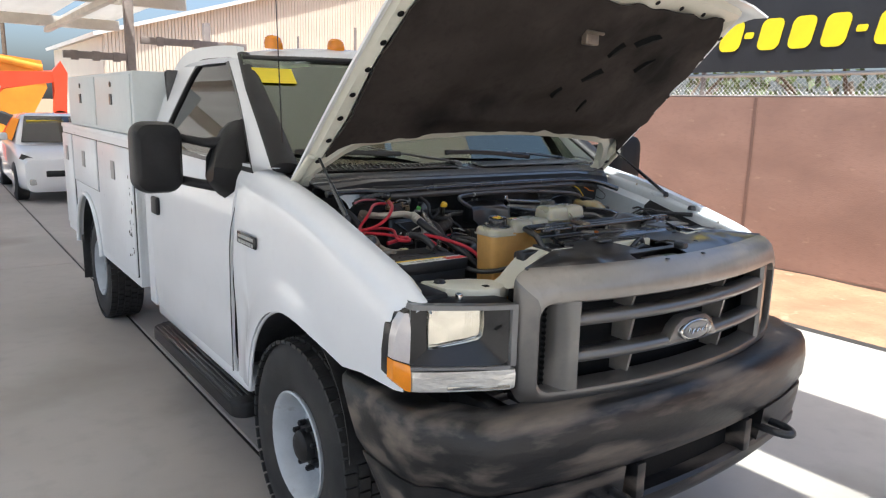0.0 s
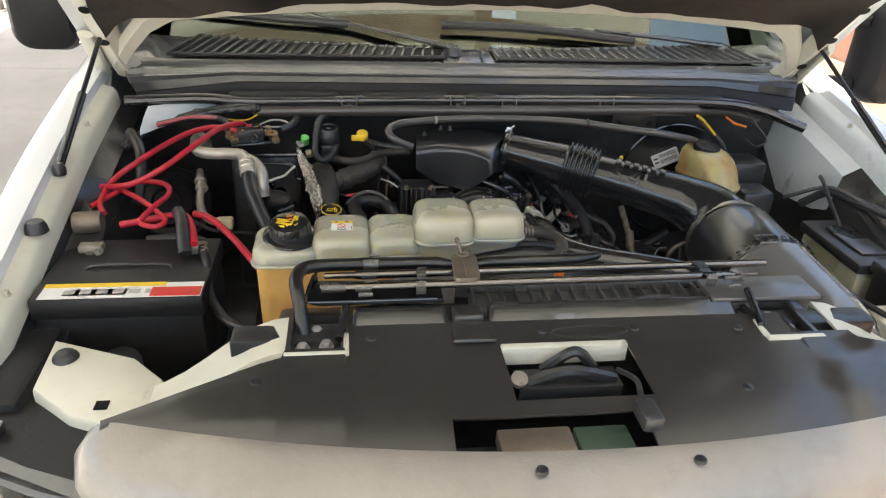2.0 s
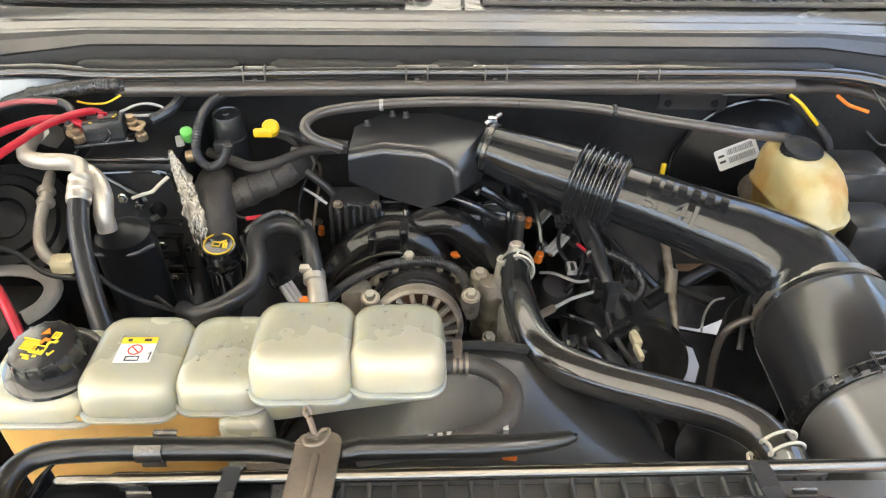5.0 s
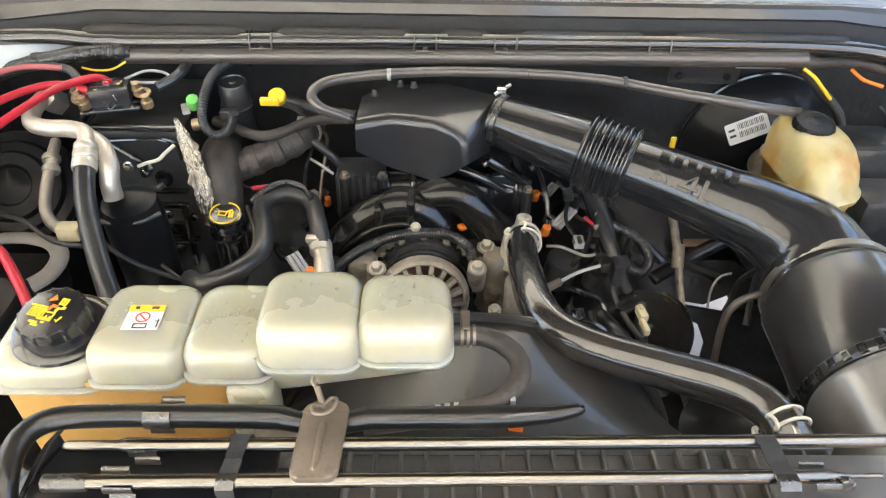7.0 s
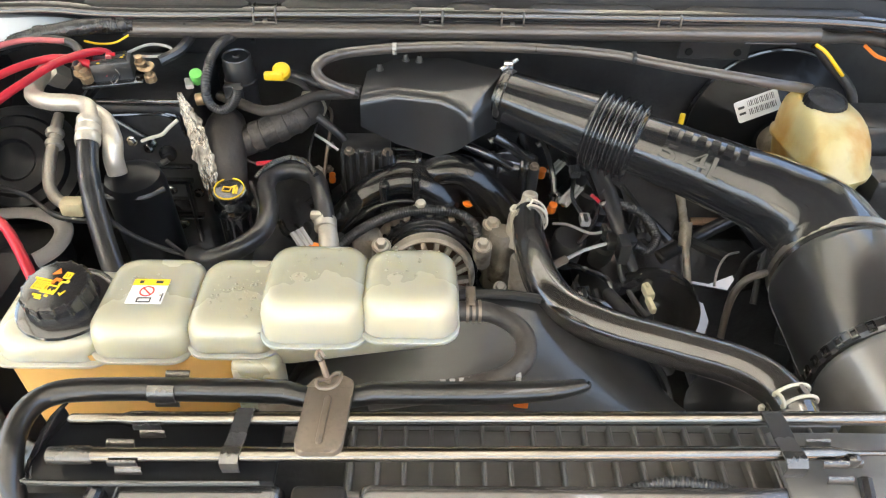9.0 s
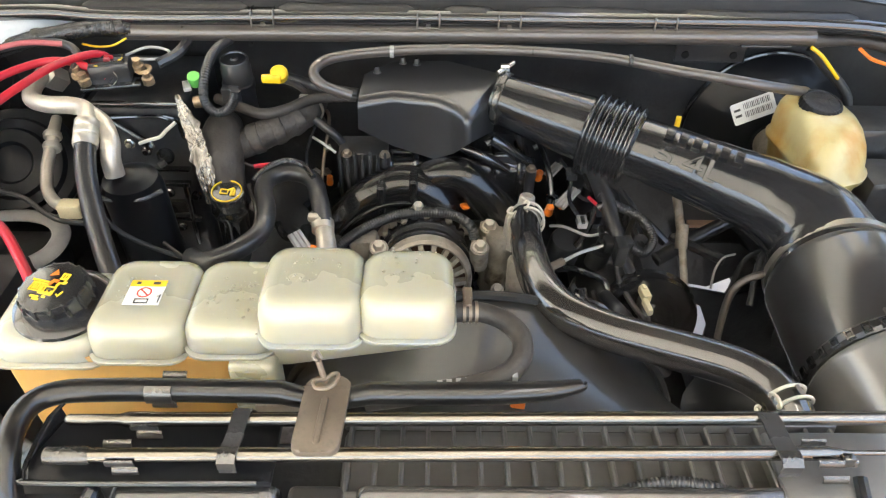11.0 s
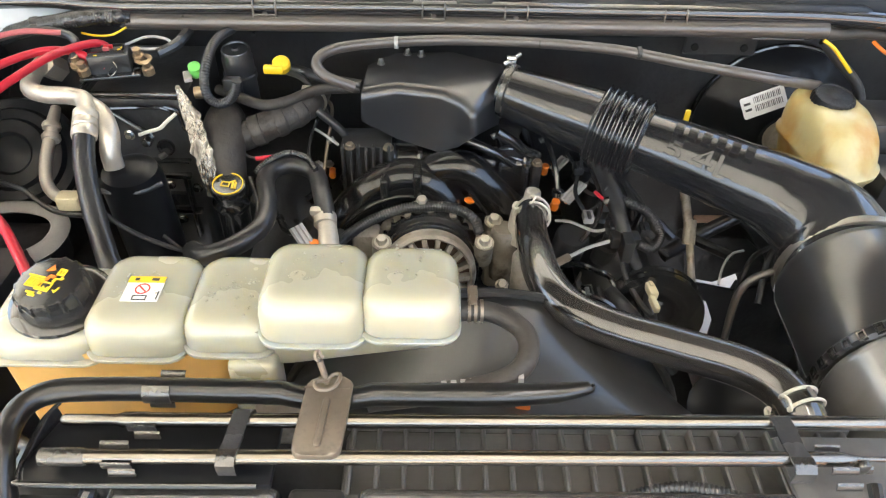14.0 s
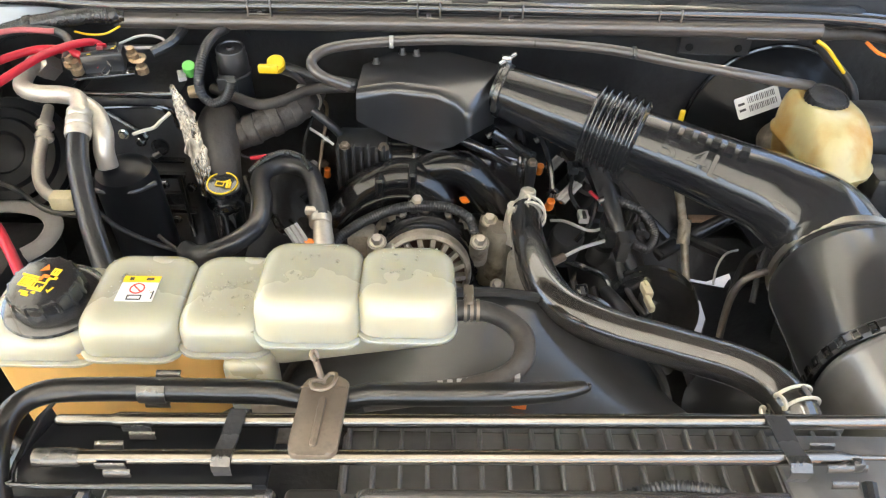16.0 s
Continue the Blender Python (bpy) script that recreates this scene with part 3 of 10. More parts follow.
machine = thing("yellow_truck", (-2.5, 23, 0), "yellow-orange dumper standing in the sun", "truck")
bm = B()
prism(bm, [(-5.2, 1.2), (0.6, 1.25), (1.0, 2.0), (0.9, 2.75), (-1.2, 3.0), (-5.4, 2.9)], lambda a, b, t: (a, t, b), 22.2, 24.6, 0.05)
part("body", bm, MACH_O, machine)
bm = B()
tube(bm, [(-5.4, 22.15, 2.7), (-1.0, 22.15, 2.82), (0.9, 22.15, 2.55)], 0.1, n=10)
part("body_rim", bm, MACH_O, machine)
for x in (-3.9, -0.35):
    bm = B()
    lathe(bm, [(0.30, -0.02), (0.62, 0), (0.68, 0.06), (0.68, 0.34), (0.62, 0.4), (0.3, 0.38)], (x, 22.3, 0.68), (0, -1, 0), 36)
    w = part("wheel", bm, TYRE, machine)
    bm = B()
    lathe(bm, [(0.34, 0.0), (0.34, 0.03), (0.26, 0.02), (0.12, 0.08), (0.1, 0.1)], (x, 21.91, 0.68), (0, -1, 0), 24)
    part("rim", bm, MACH_O, w)
arm = thing("excavator", (-1.6, 19, 0), "red-orange mini excavator with a bent boom", "excavator")
def flat(pts, y0, y1, bev=0.03):
    return prism(B(), pts, lambda a, b, t: (a, t, b), y0, y1, bev)
part("boom", flat([(-1.22, 0.93), (-0.63, 2.04), (-0.42, 2.32), (0.72, 2.36), (0.92, 2.5), (0.98, 2.3), (0.70, 2.1), (0.28, 2.03), (-0.34, 1.94), (-0.50, 1.78), (-0.72, 1.36), (-0.98, 0.82)], 18.9, 19.16), MACH_R, arm)
part("dipper", flat([(0.70, 2.36), (0.90, 2.62), (1.04, 2.34), (0.96, 1.26), (0.66, 1.26), (0.74, 1.9)], 18.86, 19.1), MACH_R, arm)
bm = B()
rod(bm, (-0.98, 18.84, 0.95), (-0.50, 18.84, 1.80), 0.045)
rod(bm, (-0.62, 18.84, 1.6), (-0.42, 18.84, 1.98), 0.025)
part("boom_cylinder", bm, GALVW, arm, "bright hydraulic cylinder")
bm = B()
lathe(bm, [(0.20, 0), (0.22, 0.02), (0.22, 0.22), (0.2, 0.24)], (0.82, 19.1, 1.22), (0, -1, 0), 20)
part("bucket_pivot", bm, STEELP, arm)
part("body", flat([(-3.7, 1.10), (-1.62, 1.12), (-1.72, 1.42), (-1.92, 1.62), (-2.4, 1.68), (-3.7, 1.66)], 18.5, 19.8, 0.06), MACH_R, arm)
part("engine_cover", flat([(-2.3, 1.16), (-1.60, 1.16), (-1.70, 1.44), (-1.94, 1.64)], 18.44, 18.52, 0.02), PAPER, arm, "white side panel")
bm = B()
box(bm, (-3.3, 18.45, 0.72), (-1.42, 19.85, 1.10), 0.04)
part("turntable", bm, STEELP, arm)
for x in (-3.3, -2.3):
    bm = B()
    tube(bm, [(x, 18.6, 1.6), (x + 0.05, 18.6, 2.4), (x + 0.1, 18.65, 2.62)], 0.03, n=8)
    part("canopy_post", bm, BLACK, arm)
bm = B()
box(bm, (-3.5, 18.45, 2.6), (-2.0, 19.8, 2.68), 0.03)
part("canopy", bm, MACH_R, arm)
bm = B()
box(bm, (-2.9, 18.8, 1.6), (-2.5, 19.3, 2.05), 0.06)
part("seat", bm, BLACK, arm)
for y in (18.2, 19.6):
    bm = B()
    prism(bm, rrect(-2.35, 0.36, 2.1, 0.70, 0.30, 6), lambda a, b, t: (a, t, b), y, y + 0.4, 0.03)
    tk = part("track", bm, TYRE, arm)
    for k in range(4):
        bm = B()
        lathe(bm, [(0.14, 0), (0.14, 0.05), (0.06, 0.06)], (-3.1 + 0.5 * k, y, 0.30), (0, -1, 0), 16)
        part("roller", bm, STEELP, tk)
bm = B()
box(bm, (-1.35, 18.3, 0.25), (-1.18, 19.8, 0.75), 0.02)
part("blade", bm, MACH_R, arm)
bm = B()
box(bm, (-12, 20.9, -0.012), (3.2, 21.25, 0.16), 0.02)
part("kerb", bm, CONC, None, "pale concrete kerb along the lot's far edge", kind="structure", category="kerb")
far = thing("far_building", (-8, 60, 0), "pale tan block building far beyond", "building")
bm = B()
box(bm, (-16, 60, -0.6), (0.4, 72, 8.4), 0.05)
part("wall", bm, BEIGE, far)
pole = thing("utility_pole", (0.85, 40, -0.6), "wooden utility pole with a crossarm", "pole")
bm = B()
rod(bm, (1.6, 40, -0.6), (1.6, 40, 6.2), 0.12, 0.09)
part("mast", bm, BARK, pole)
bm = B()
box(bm, (0.6, 39.9, 5.3), (2.6, 40, 5.42), 0.01)
part("crossarm", bm, BARK, pole)


# white saloon car
def saloon(cx, y0):
    car = thing("car", (cx, y0 + 2.2, 0), "white saloon car parked nose-on under the canopy", "car")
    bm = B()
    rings = []
    for y, w, z0, z1 in ((0, 0.60, 0.28, 0.62), (0.08, 0.78, 0.2, 0.74), (0.5, 0.86, 0.2, 0.86), (1.1, 0.88, 0.2, 0.95), (3.3, 0.88, 0.2, 1.0), (4.1, 0.84, 0.2, 0.98), (4.4, 0.7, 0.3, 0.9)):
        rings.append([Vector((cx + a, y0 + y, b)) for a, b in rrect(0, (z0 + z1) / 2, 2 * w, z1 - z0, 0.12, 5)])
    loft(bm, rings)
    part("body", bm, CARW, car)
    bm = B()
    rings = []
    for z, w, ya, yb in ((0.93, 0.80, 0.95, 3.9), (1.2, 0.70, 1.45, 3.5), (1.40, 0.60, 1.85, 3.1), (1.44, 0.5, 2.0, 2.95)):
        rings.append([Vector((cx + a, y0 + b, z)) for a, b in rrect(0, (ya + yb) / 2, 2 * w, yb - ya, 0.12, 4)])
    loft(bm, rings)
    part("cabin", bm, CARW, car)
    bm = B()
    sheet(bm, [[Vector((cx + s * (0.72 - 0.16 * k), y0 + 1.0 + 0.82 * k + 0.06 * (1 - abs(s)) * -1, 0.97 + 0.42 * k)) for k in (0, 0.5, 1)] for s in (-1, -0.5, 0, 0.5, 1)], 0.01)
    part("windscreen", bm, TINT, car)
    bm = B()
    sheet(bm, [[Vector((cx - 0.83 + 0.19 * k, y0 + ya + (0.5 * k if ya < 2 else -0.3 * k), 0.98 + 0.36 * k)) for k in (0, 1)] for ya in (1.3, 2.2, 3.4)], 0.01)
    part("side_window", bm, TINT, car)
    bm = B()
    box(bm, (cx - 0.55, y0 + 1.62, 1.26), (cx + 0.05, y0 + 1.66, 1.33), 0.004)
    part("yellow_sticker", bm, STICKY, car)
    for s in (-1, 1):
        bm = B()
        prism(bm, [(0.42, 0.60), (0.84, 0.74), (0.80, 0.82), (0.50, 0.70)], lambda a, b, t: (cx + s * a, t + (a - 0.4) * 0.5, b), y0 + 0.02, y0 + 0.1)
        part("headlamp", bm, HOUSING, car)
        bm = B()
        box(bm, (cx + s * 0.62 - 0.12, y0 + 0.02, 0.32), (cx + s * 0.62 + 0.12, y0 + 0.1, 0.42), 0.02)
        part("fog_lamp", bm, LENS, car)
        bm = B()
        box(bm, (cx + s * 0.98 - 0.1, y0 + 1.35, 0.98), (cx + s * 0.98 + 0.1, y0 + 1.5, 1.12), 0.04, 3)
        part("mirror", bm, CARW, car)
        for y in (0.85, 3.45):
            bm = B()
            lathe(bm, [(0.16, 0), (0.31, 0), (0.33, 0.03), (0.33, 0.18), (0.3, 0.2), (0.16, 0.2)], (cx + s * 0.69, y0 + y, 0.33), (s, 0, 0), 28)
            w = part("wheel", bm, TYRE, car)
            bm = B()
            lathe(bm, [(0.20, 0.19), (0.2, 0.21), (0.06, 0.215)], (cx + s * 0.69, y0 + y, 0.33), (s, 0, 0), 20)
            part("rim", bm, CHROME, w)
    bm = B()
    box(bm, (cx - 0.5, y0 - 0.01, 0.45), (cx + 0.5, y0 + 0.05, 0.56), 0.02)
    part("grille", bm, HOUSING, car)


saloon(0.05, 11.9)


# ---- the service truck ----
truck = thing("service_truck", (0, 2.6, 0), "white utility service truck with raised hood and black bumper", "truck")

ZTOP = [(0.15, 1.165), (0.27, 1.172), (0.30, 1.195), (0.40, 1.25), (0.65, 1.322), (0.90, 1.39), (1.10, 1.43), (1.40, 1.485), (1.66, 1.50)]
XSIDE = [(0.15, 0.90), (0.27, 0.968), (0.31, 0.980), (0.5, 0.992), (0.8, 1.0), (3.1, 1.0)]
ARCH_Y, ARCH_Z, ARCH_R = 1.03, 0.53, 0.435


def low_edge(y):
    """The fender's lower edge: along the bumper, then up and over the wheel."""
    if y < 0.93:
        return lerp_at([(0.3, 0.905), (0.5, 0.905), (0.632, 0.885), (0.777, 0.915), (0.93, 0.953)], y)
    d = ARCH_R ** 2 - (y - ARCH_Y) ** 2
    return max(0.53, ARCH_Z + math.sqrt(d)) if d > 0 else 0.53


LAMP_EDGE = [(0.88, 0.292), (0.95, 0.308), (1.02, 0.310), (1.10, 0.304), (1.14, 0.290), (1.165, 0.272)]


def fender(s):
    bm = B()
    ys = [0.27 + 0.06 * k for k in range(12)] + [0.95 + 0.515 * math.sin(math.pi / 2 * k / 16) for k in range(17)] + [1.52, 1.57, 1.62]
    cols = []
    for y in ys:
        z0, z1, x = low_edge(y), lerp_at(ZTOP, y), lerp_at(XSIDE, y)
        col = []
        for k in range(9):
            z = z0 + (z1 - 0.11 - z0) * k / 8
            bulge = 0.012 * math.exp(-((z - 1.02) / 0.16) ** 2) + (0.02 * math.exp(-((math.hypot(y - ARCH_Y, z - ARCH_Z) - ARCH_R - 0.02) / 0.05) ** 2) * min(1, max(0, (y - 0.78) / 0.2)))
            col.append(Vector((s * (x - 0.012 + bulge), max(y, lerp_at(LAMP_EDGE, z)), z)))
        for k in range(1, 7):
            a = radians(90 * k / 6)
            col.append(Vector((s * (x - 0.075 + 0.065 * math.cos(a)), max(y, lerp_at(LAMP_EDGE, z1 - 0.11 + 0.11 * math.sin(a))), z1 - 0.11 + 0.11 * math.sin(a))))
        col.append(Vector((s * min(0.895, x - 0.08), y, z1 - 0.004)))
        col.append(Vector((s * min(0.89, x - 0.085), y, z1 - 0.03)))
        cols.append(col)
    sheet(bm, cols, 0.006)
    f = part("front_fender", bm, WHITE, truck)
    # inner flange with hood stops
    bm = B()
    cols = []
    for k in range(12):
        y = 0.33 + (1.16 - 0.33) * k / 11
        z1 = lerp_at(ZTOP, y) - 0.03
        cols.append([Vector((s * 0.892, y, z1 + 0.006)), Vector((s * 0.868, y, z1)), Vector((s * 0.860, y, z1 - 0.010)), Vector((s * 0.855, y, z1 - 0.04))])
    sheet(bm, cols, 0.004)
    fl = part("fender_flange", bm, CREAM if s < 0 else APRON, f, "off-white inner flange")
    for y in (0.645,):
        bm = B()
        z = lerp_at(ZTOP, y) - 0.028
        lathe(bm, [(0.020, 0), (0.018, 0.012), (0.013, 0.02), (0.004, 0.021)], (s * 0.874, y, z), (0, 0, 1), 20)
        part("hood_stop", bm, RUBBER, f, "black rubber hood stop")
    for y in (0.5, 0.8, 0.98):
        bm = B()
        bolt(bm, (s * 0.876, y, lerp_at(ZTOP, y) - 0.029), r=0.005)
        part("bolt", bm, PIPE, f)
    # apron down into the bay: painted strip above, dark below
    top, low = [], []
    for k in range(16):
        y = 0.40 + (1.19 - 0.40) * k / 15
        z1 = lerp_at(ZTOP, y) - 0.09
        drop = lerp_at([(0.4, 0.012), (0.80, 0.02), (0.90, 0.11), (1.08, 0.17), (1.19, 0.10)], y)
        top.append([Vector((s * 0.857, y, z1 + 0.022)), Vector((s * (0.815 if y > 0.86 else 0.848), y, z1)), Vector((s * 0.808, y, z1 - drop * 0.5)), Vector((s * 0.80, y, z1 - drop))])
        low.append([Vector((s * 0.80, y, z1 - drop)), Vector((s * 0.775, y, z1 - 0.2)), Vector((s * 0.70, y, 0.98 + 0.04 * math.sin(k))), Vector((s * 0.62, y, 0.86))])
    for run, m in ((top[:10], DEEP), (top[9:], APRON if s > 0 else DEEP)):
        bm = B()
        sheet(bm, run, 0.004)
        part("inner_apron", bm, m, f, "grey painted inner wing" if m is APRON else "")
    bm = B()
    sheet(bm, low, 0.004)
    part("splash_apron", bm, DEEP, f)
    # wheel housing
    bm = B()
    cols = []
    for k in range(15):
        a = radians(22 + 156 * k / 14)
        cols.append([Vector((s * x, ARCH_Y + math.cos(a) * (ARCH_R + 0.01), ARCH_Z + math.sin(a) * (ARCH_R + 0.01))) for x in (0.985, 0.8, 0.55)])
    sheet(bm, cols, 0.005)
    part("wheel_well", bm, DEEP, f)
    # rolled lip of the arch
    bm = B()
    tube(bm, [(s * 0.992, ARCH_Y + math.cos(radians(a)) * ARCH_R, ARCH_Z + math.sin(radians(a)) * ARCH_R) for a in range(0, 100, 9)], 0.008, n=8, sub=2)
    part("arch_lip", bm, WHITE, f)
    bm = B()
    box(bm, (s * 0.997, 1.345, 1.155), (s * 1.006, 1.545, 1.205), 0.003)
    bd = part("side_badge", bm, HOUSING, f, "dark fender badge plate")
    for z, n in ((1.19, 9), (1.168, 6)):
        bm = B()
        for k in range(n):
            w = 0.17 / n
            box(bm, (s * 1.006, 1.36 + w * k, z - 0.007), (s * 1.009, 1.36 + w * k + w * 0.7, z + 0.007), 0.001, 1)
        part("badge_bar", bm, GALVW, bd)
    return f


fender(-1), fender(1)


def cabpart(name, bm, material, parent, label=""):
    """A part of the cab, whose upper half stands a little taller and wider than drawn."""
    for v in bm.verts:
        k = max(0.0, (v.co.z - 1.49) / 0.43)
        v.co.x *= 1 + 0.12 * k
        v.co.z += 0.06 * k
    return part(name, bm, material, parent, label)


def cab():
    # roof and pillars as one shell
    bm = B()
    cols = []
    for y, z, w in ((1.885, 1.905, 0.70), (1.93, 1.935, 0.715), (2.02, 1.955, 0.735), (2.2, 1.965, 0.75), (2.5, 1.965, 0.755), (2.8, 1.955, 0.75), (3.02, 1.93, 0.74), (3.09, 1.86, 0.75), (3.105, 1.5, 0.9), (3.105, 0.7, 0.95)):
        col = []
        for k in range(13):
            u = -1 + 2 * k / 12
            drop = 0.05 * abs(u) ** 4 + 0.02 * u * u
            col.append(Vector((u * w * 0.965, y, z - (drop if y < 3.06 else 0))))
        cols.append(col)
    sheet(bm, cols, 0.02)
    shell = cabpart("cab_roof", bm, WHITE, truck)
    for s in (-1, 1):
        # black gasket along the windscreen
        bm = B()
        tube(bm, [(s * 0.905, 1.26, 1.49), (s * 0.862, 1.52, 1.652), (s * 0.828, 1.75, 1.797), (s * 0.78, 2.01, 1.962)], [0.056, 0.050, 0.044, 0.030], n=12, flat=0.45)
        part("windscreen_gasket", bm, EXTB, shell)
        # door
        bm = B()
        cols = []
        for k in range(15):
            y = 1.63 + (2.97 - 1.63) * k / 14
            z0 = 0.53
            col = []
            for j in range(12):
                z = z0 + (1.49 - z0) * j / 11
                lead = 1.66 - 0.045 * (z - 0.6) - (0.12 * max(0, (z - 1.15) / 0.35) ** 2)
                yy = max(y, lead) if k else lead
                x = 1.0 - 0.02 * max(0, (0.72 - z) / 0.2) ** 2 - 0.055 * max(0, (z - 1.3) / 0.19) ** 2 + 0.008 * math.exp(-((z - 0.98) / 0.05) ** 2)
                col.append(Vector((s * x, yy, z)))
            cols.append(col)
        sheet(bm, cols, 0.012)
        door = cabpart("door", bm, WHITE, truck)
        bm = B()
        tube(bm, [(s * 1.002, 1.655, 0.54), (s * 1.006, 1.645, 0.95), (s * 1.0, 1.632, 1.2), (s * 0.965, 1.56, 1.44)], 0.0026, n=6)
        cabpart("door_gap", bm, RUBBER, door)
        # window in a flat pressed frame that leans in towards the roof
        win = [(1.44, 1.46), (2.90, 1.478), (2.855, 1.60), (2.80, 1.72), (2.72, 1.87), (2.655, 1.935), (2.56, 1.955), (2.24, 1.948), (2.145, 1.915), (1.80, 1.71)]
        rim = [(1.26, 1.488), (3.105, 1.478), (3.108, 1.60), (3.108, 1.72), (3.10, 1.87), (3.03, 1.975), (2.80, 2.025), (2.20, 2.012), (2.07, 1.965), (1.675, 1.735)]
        def side(a, b, t):
            return (s * (0.955 - (b - 1.49) * 0.37 + t), a, b)
        def rounded(o):
            return [(p.x, p.y) for p in spline([(a, b, 0) for a, b in o[1:]] + [(o[0][0], o[0][1], 0)], 4)]
        win, rim = rounded(win), rounded(rim)
        bm = B()
        prism(bm, win, side, -0.014, -0.008)
        g = part("window_glass", bm, TINT, door)
        g.visible_shadow = False
        bm = B()
        frame_ring(bm, rim, win, side, -0.03, 0.004)
        part("window_frame", bm, WHITE, door)
        bm = B()
        mid = (2.3, 1.7)
        frame_ring(bm, [(mid[0] + (a - mid[0]) * 1.012, mid[1] + (b - mid[1]) * 1.02) for a, b in win], [(mid[0] + (a - mid[0]) * 0.97, mid[1] + (b - mid[1]) * 0.94) for a, b in win], side, -0.012, 0.0065)
        part("window_seal", bm, RUBBER, door)
        bm = B()
        sheet(bm, [[Vector((s * 0.998, y, 0.53)), Vector((s * 1.0, y, 1.2)), Vector((s * 0.985, y, 1.40)), Vector((s * 0.955, y, 1.49))] for y in (2.976, 3.04, 3.105)], 0.012)
        part("cab_corner", bm, WHITE, shell)
        bm = B()
        box(bm, (s * 0.995, 2.78, 1.10), (s * 1.022, 2.90, 1.20), 0.012, 3)
        cabpart("door_handle", bm, EXTB, door, "black door handle")
        # tow mirror
        mx, my, mz = (1.239, 1.84, 1.495) if s < 0 else (1.315, 1.45, 1.455)
        bm = B()
        rings = []
        for y, k in ((-0.06, 0.78), (-0.045, 0.93), (-0.005, 1.0), (0.065, 1.0), (0.08, 0.96)):
            rings.append([Vector((s * (mx + a * k), my + y, mz + b * k)) for a, b in rrect(0, 0, 0.200, 0.305, 0.062, 6)])
        loft(bm, rings)
        mir = part("tow_mirror", bm, EXTB, door, "large black towing mirror")
        bm = B()
        prism(bm, rrect(mx, mz, 0.165, 0.29, 0.045, 5), lambda a, b, t: (s * a, t, b), my + 0.081, my + 0.084)
        part("mirror_glass", bm, CHROME, mir)
        for dz, r in ((0.087, 0.018), (-0.098, 0.02)):
            bm = B()
            tube(bm, [(s * (mx - 0.092), my + 0.015, mz + dz), (s * (mx - 0.18), my + 0.6 * (1.74 - my), mz + dz - 0.018), (s * 0.985, 1.72, 1.475 + dz)], [r, r + 0.002, 0.034], n=10)
            part("mirror_arm", bm, EXTB, mir)
        bm = B()
        rings = []
        for x, k in ((0.925, 1.06), (0.985, 1.0), (1.03, 0.82), (1.065, 0.55)):
            rings.append([Vector((s * (x - max(0, b) * 0.30), 1.70 + a * k, 1.48 + b * k)) for a, b in ((-0.14, -0.02), (-0.10, -0.12), (0.0, -0.165), (0.09, -0.12), (0.12, 0.04), (0.10, 0.17), (0.03, 0.18), (-0.05, 0.11))])
        loft(bm, rings)
        part("mirror_base", bm, EXTB, mir)
        # rocker
        bm = B()
        box(bm, (s * 0.86, 1.55, 0.46), (s * 0.975, 3.03, 0.545), 0.02, 3)
        cabpart("rocker_panel", bm, WHITE, shell)
        # running board
        bm = B()
        prism(bm, rrect(0.957, 2.24, 0.17, 1.42, 0.07, 5), lambda a, b, t: (s * a, b, t), 0.355, 0.425, 0.018)
        step = cabpart("running_board", bm, EXTB, truck, "black plastic running board")
        for k in range(6):
            bm = B()
            box(bm, (s * (0.890 + 0.026 * k), 1.62, 0.423), (s * (0.900 + 0.026 * k), 2.86, 0.432), 0.003, 1)
            cabpart("tread_rib", bm, RUBBER, step)
        for y in (1.75, 2.7):
            bm = B()
            box(bm, (s * 0.6, y, 0.38), (s * 0.93, y + 0.05, 0.42), 0.004)
            cabpart("bracket", bm, DEEP, step)
    # windscreen
    bm = B()
    cols = []
    for k in range(13):
        u = -1 + 2 * k / 12
        cols.append([Vector((u * (0.88 - 0.15 * t), 1.285 + 0.595 * t + 0.13 * u * u * (1 - 0.4 * t), 1.478 + 0.422 * t)) for t in (0, 0.25, 0.5, 0.75, 1)])
    sheet(bm, cols, 0.005)
    ws = cabpart("windscreen", bm, GLASS, truck)
    ws.visible_shadow = False
    bm = B()
    tube(bm, [(-0.73, 1.945, 1.885), (-0.4, 1.885, 1.893), (0, 1.865, 1.897), (0.4, 1.885, 1.893), (0.73, 1.945, 1.885)], 0.012, n=8)
    cabpart("windscreen_header", bm, RUBBER, ws)
    bm = B()
    cols = [[Vector((u * (0.88 - 0.15 * t), 1.281 + 0.595 * t + 0.13 * u * u * (1 - 0.4 * t), 1.484 + 0.422 * t)) for t in (0.72, 0.80, 0.86)] for u in (-0.965, -0.91, -0.855, -0.80, -0.745)]
    sheet(bm, cols, 0.002)
    cabpart("price_sticker", bm, STICKY, ws, "yellow price strip stuck on the glass")
    # marker lamps
    for x in (-0.55, -0.25, 0.0, 0.25, 0.55):
        bm = B()
        lathe(bm, [(0.040, 0), (0.040, 0.022), (0.034, 0.044), (0.02, 0.054), (0.002, 0.056)], (x, 2.03, 1.945 - 0.03 * x * x), (0, -0.1, 1), 20)
        cabpart("marker_lamp", bm, AMBER, shell, "amber roof marker lamp")
    # cabin inside
    bm = B()
    cols = [[Vector((x, 1.46, 1.44)), Vector((x, 1.62, 1.47)), Vector((x, 1.86, 1.45)), Vector((x, 1.9, 1.1))] for x in (-0.88, -0.3, 0, 0.3, 0.88)]
    sheet(bm, cols, 0.02)
    cabpart("dashboard", bm, DASHM, truck)
    bm = B()
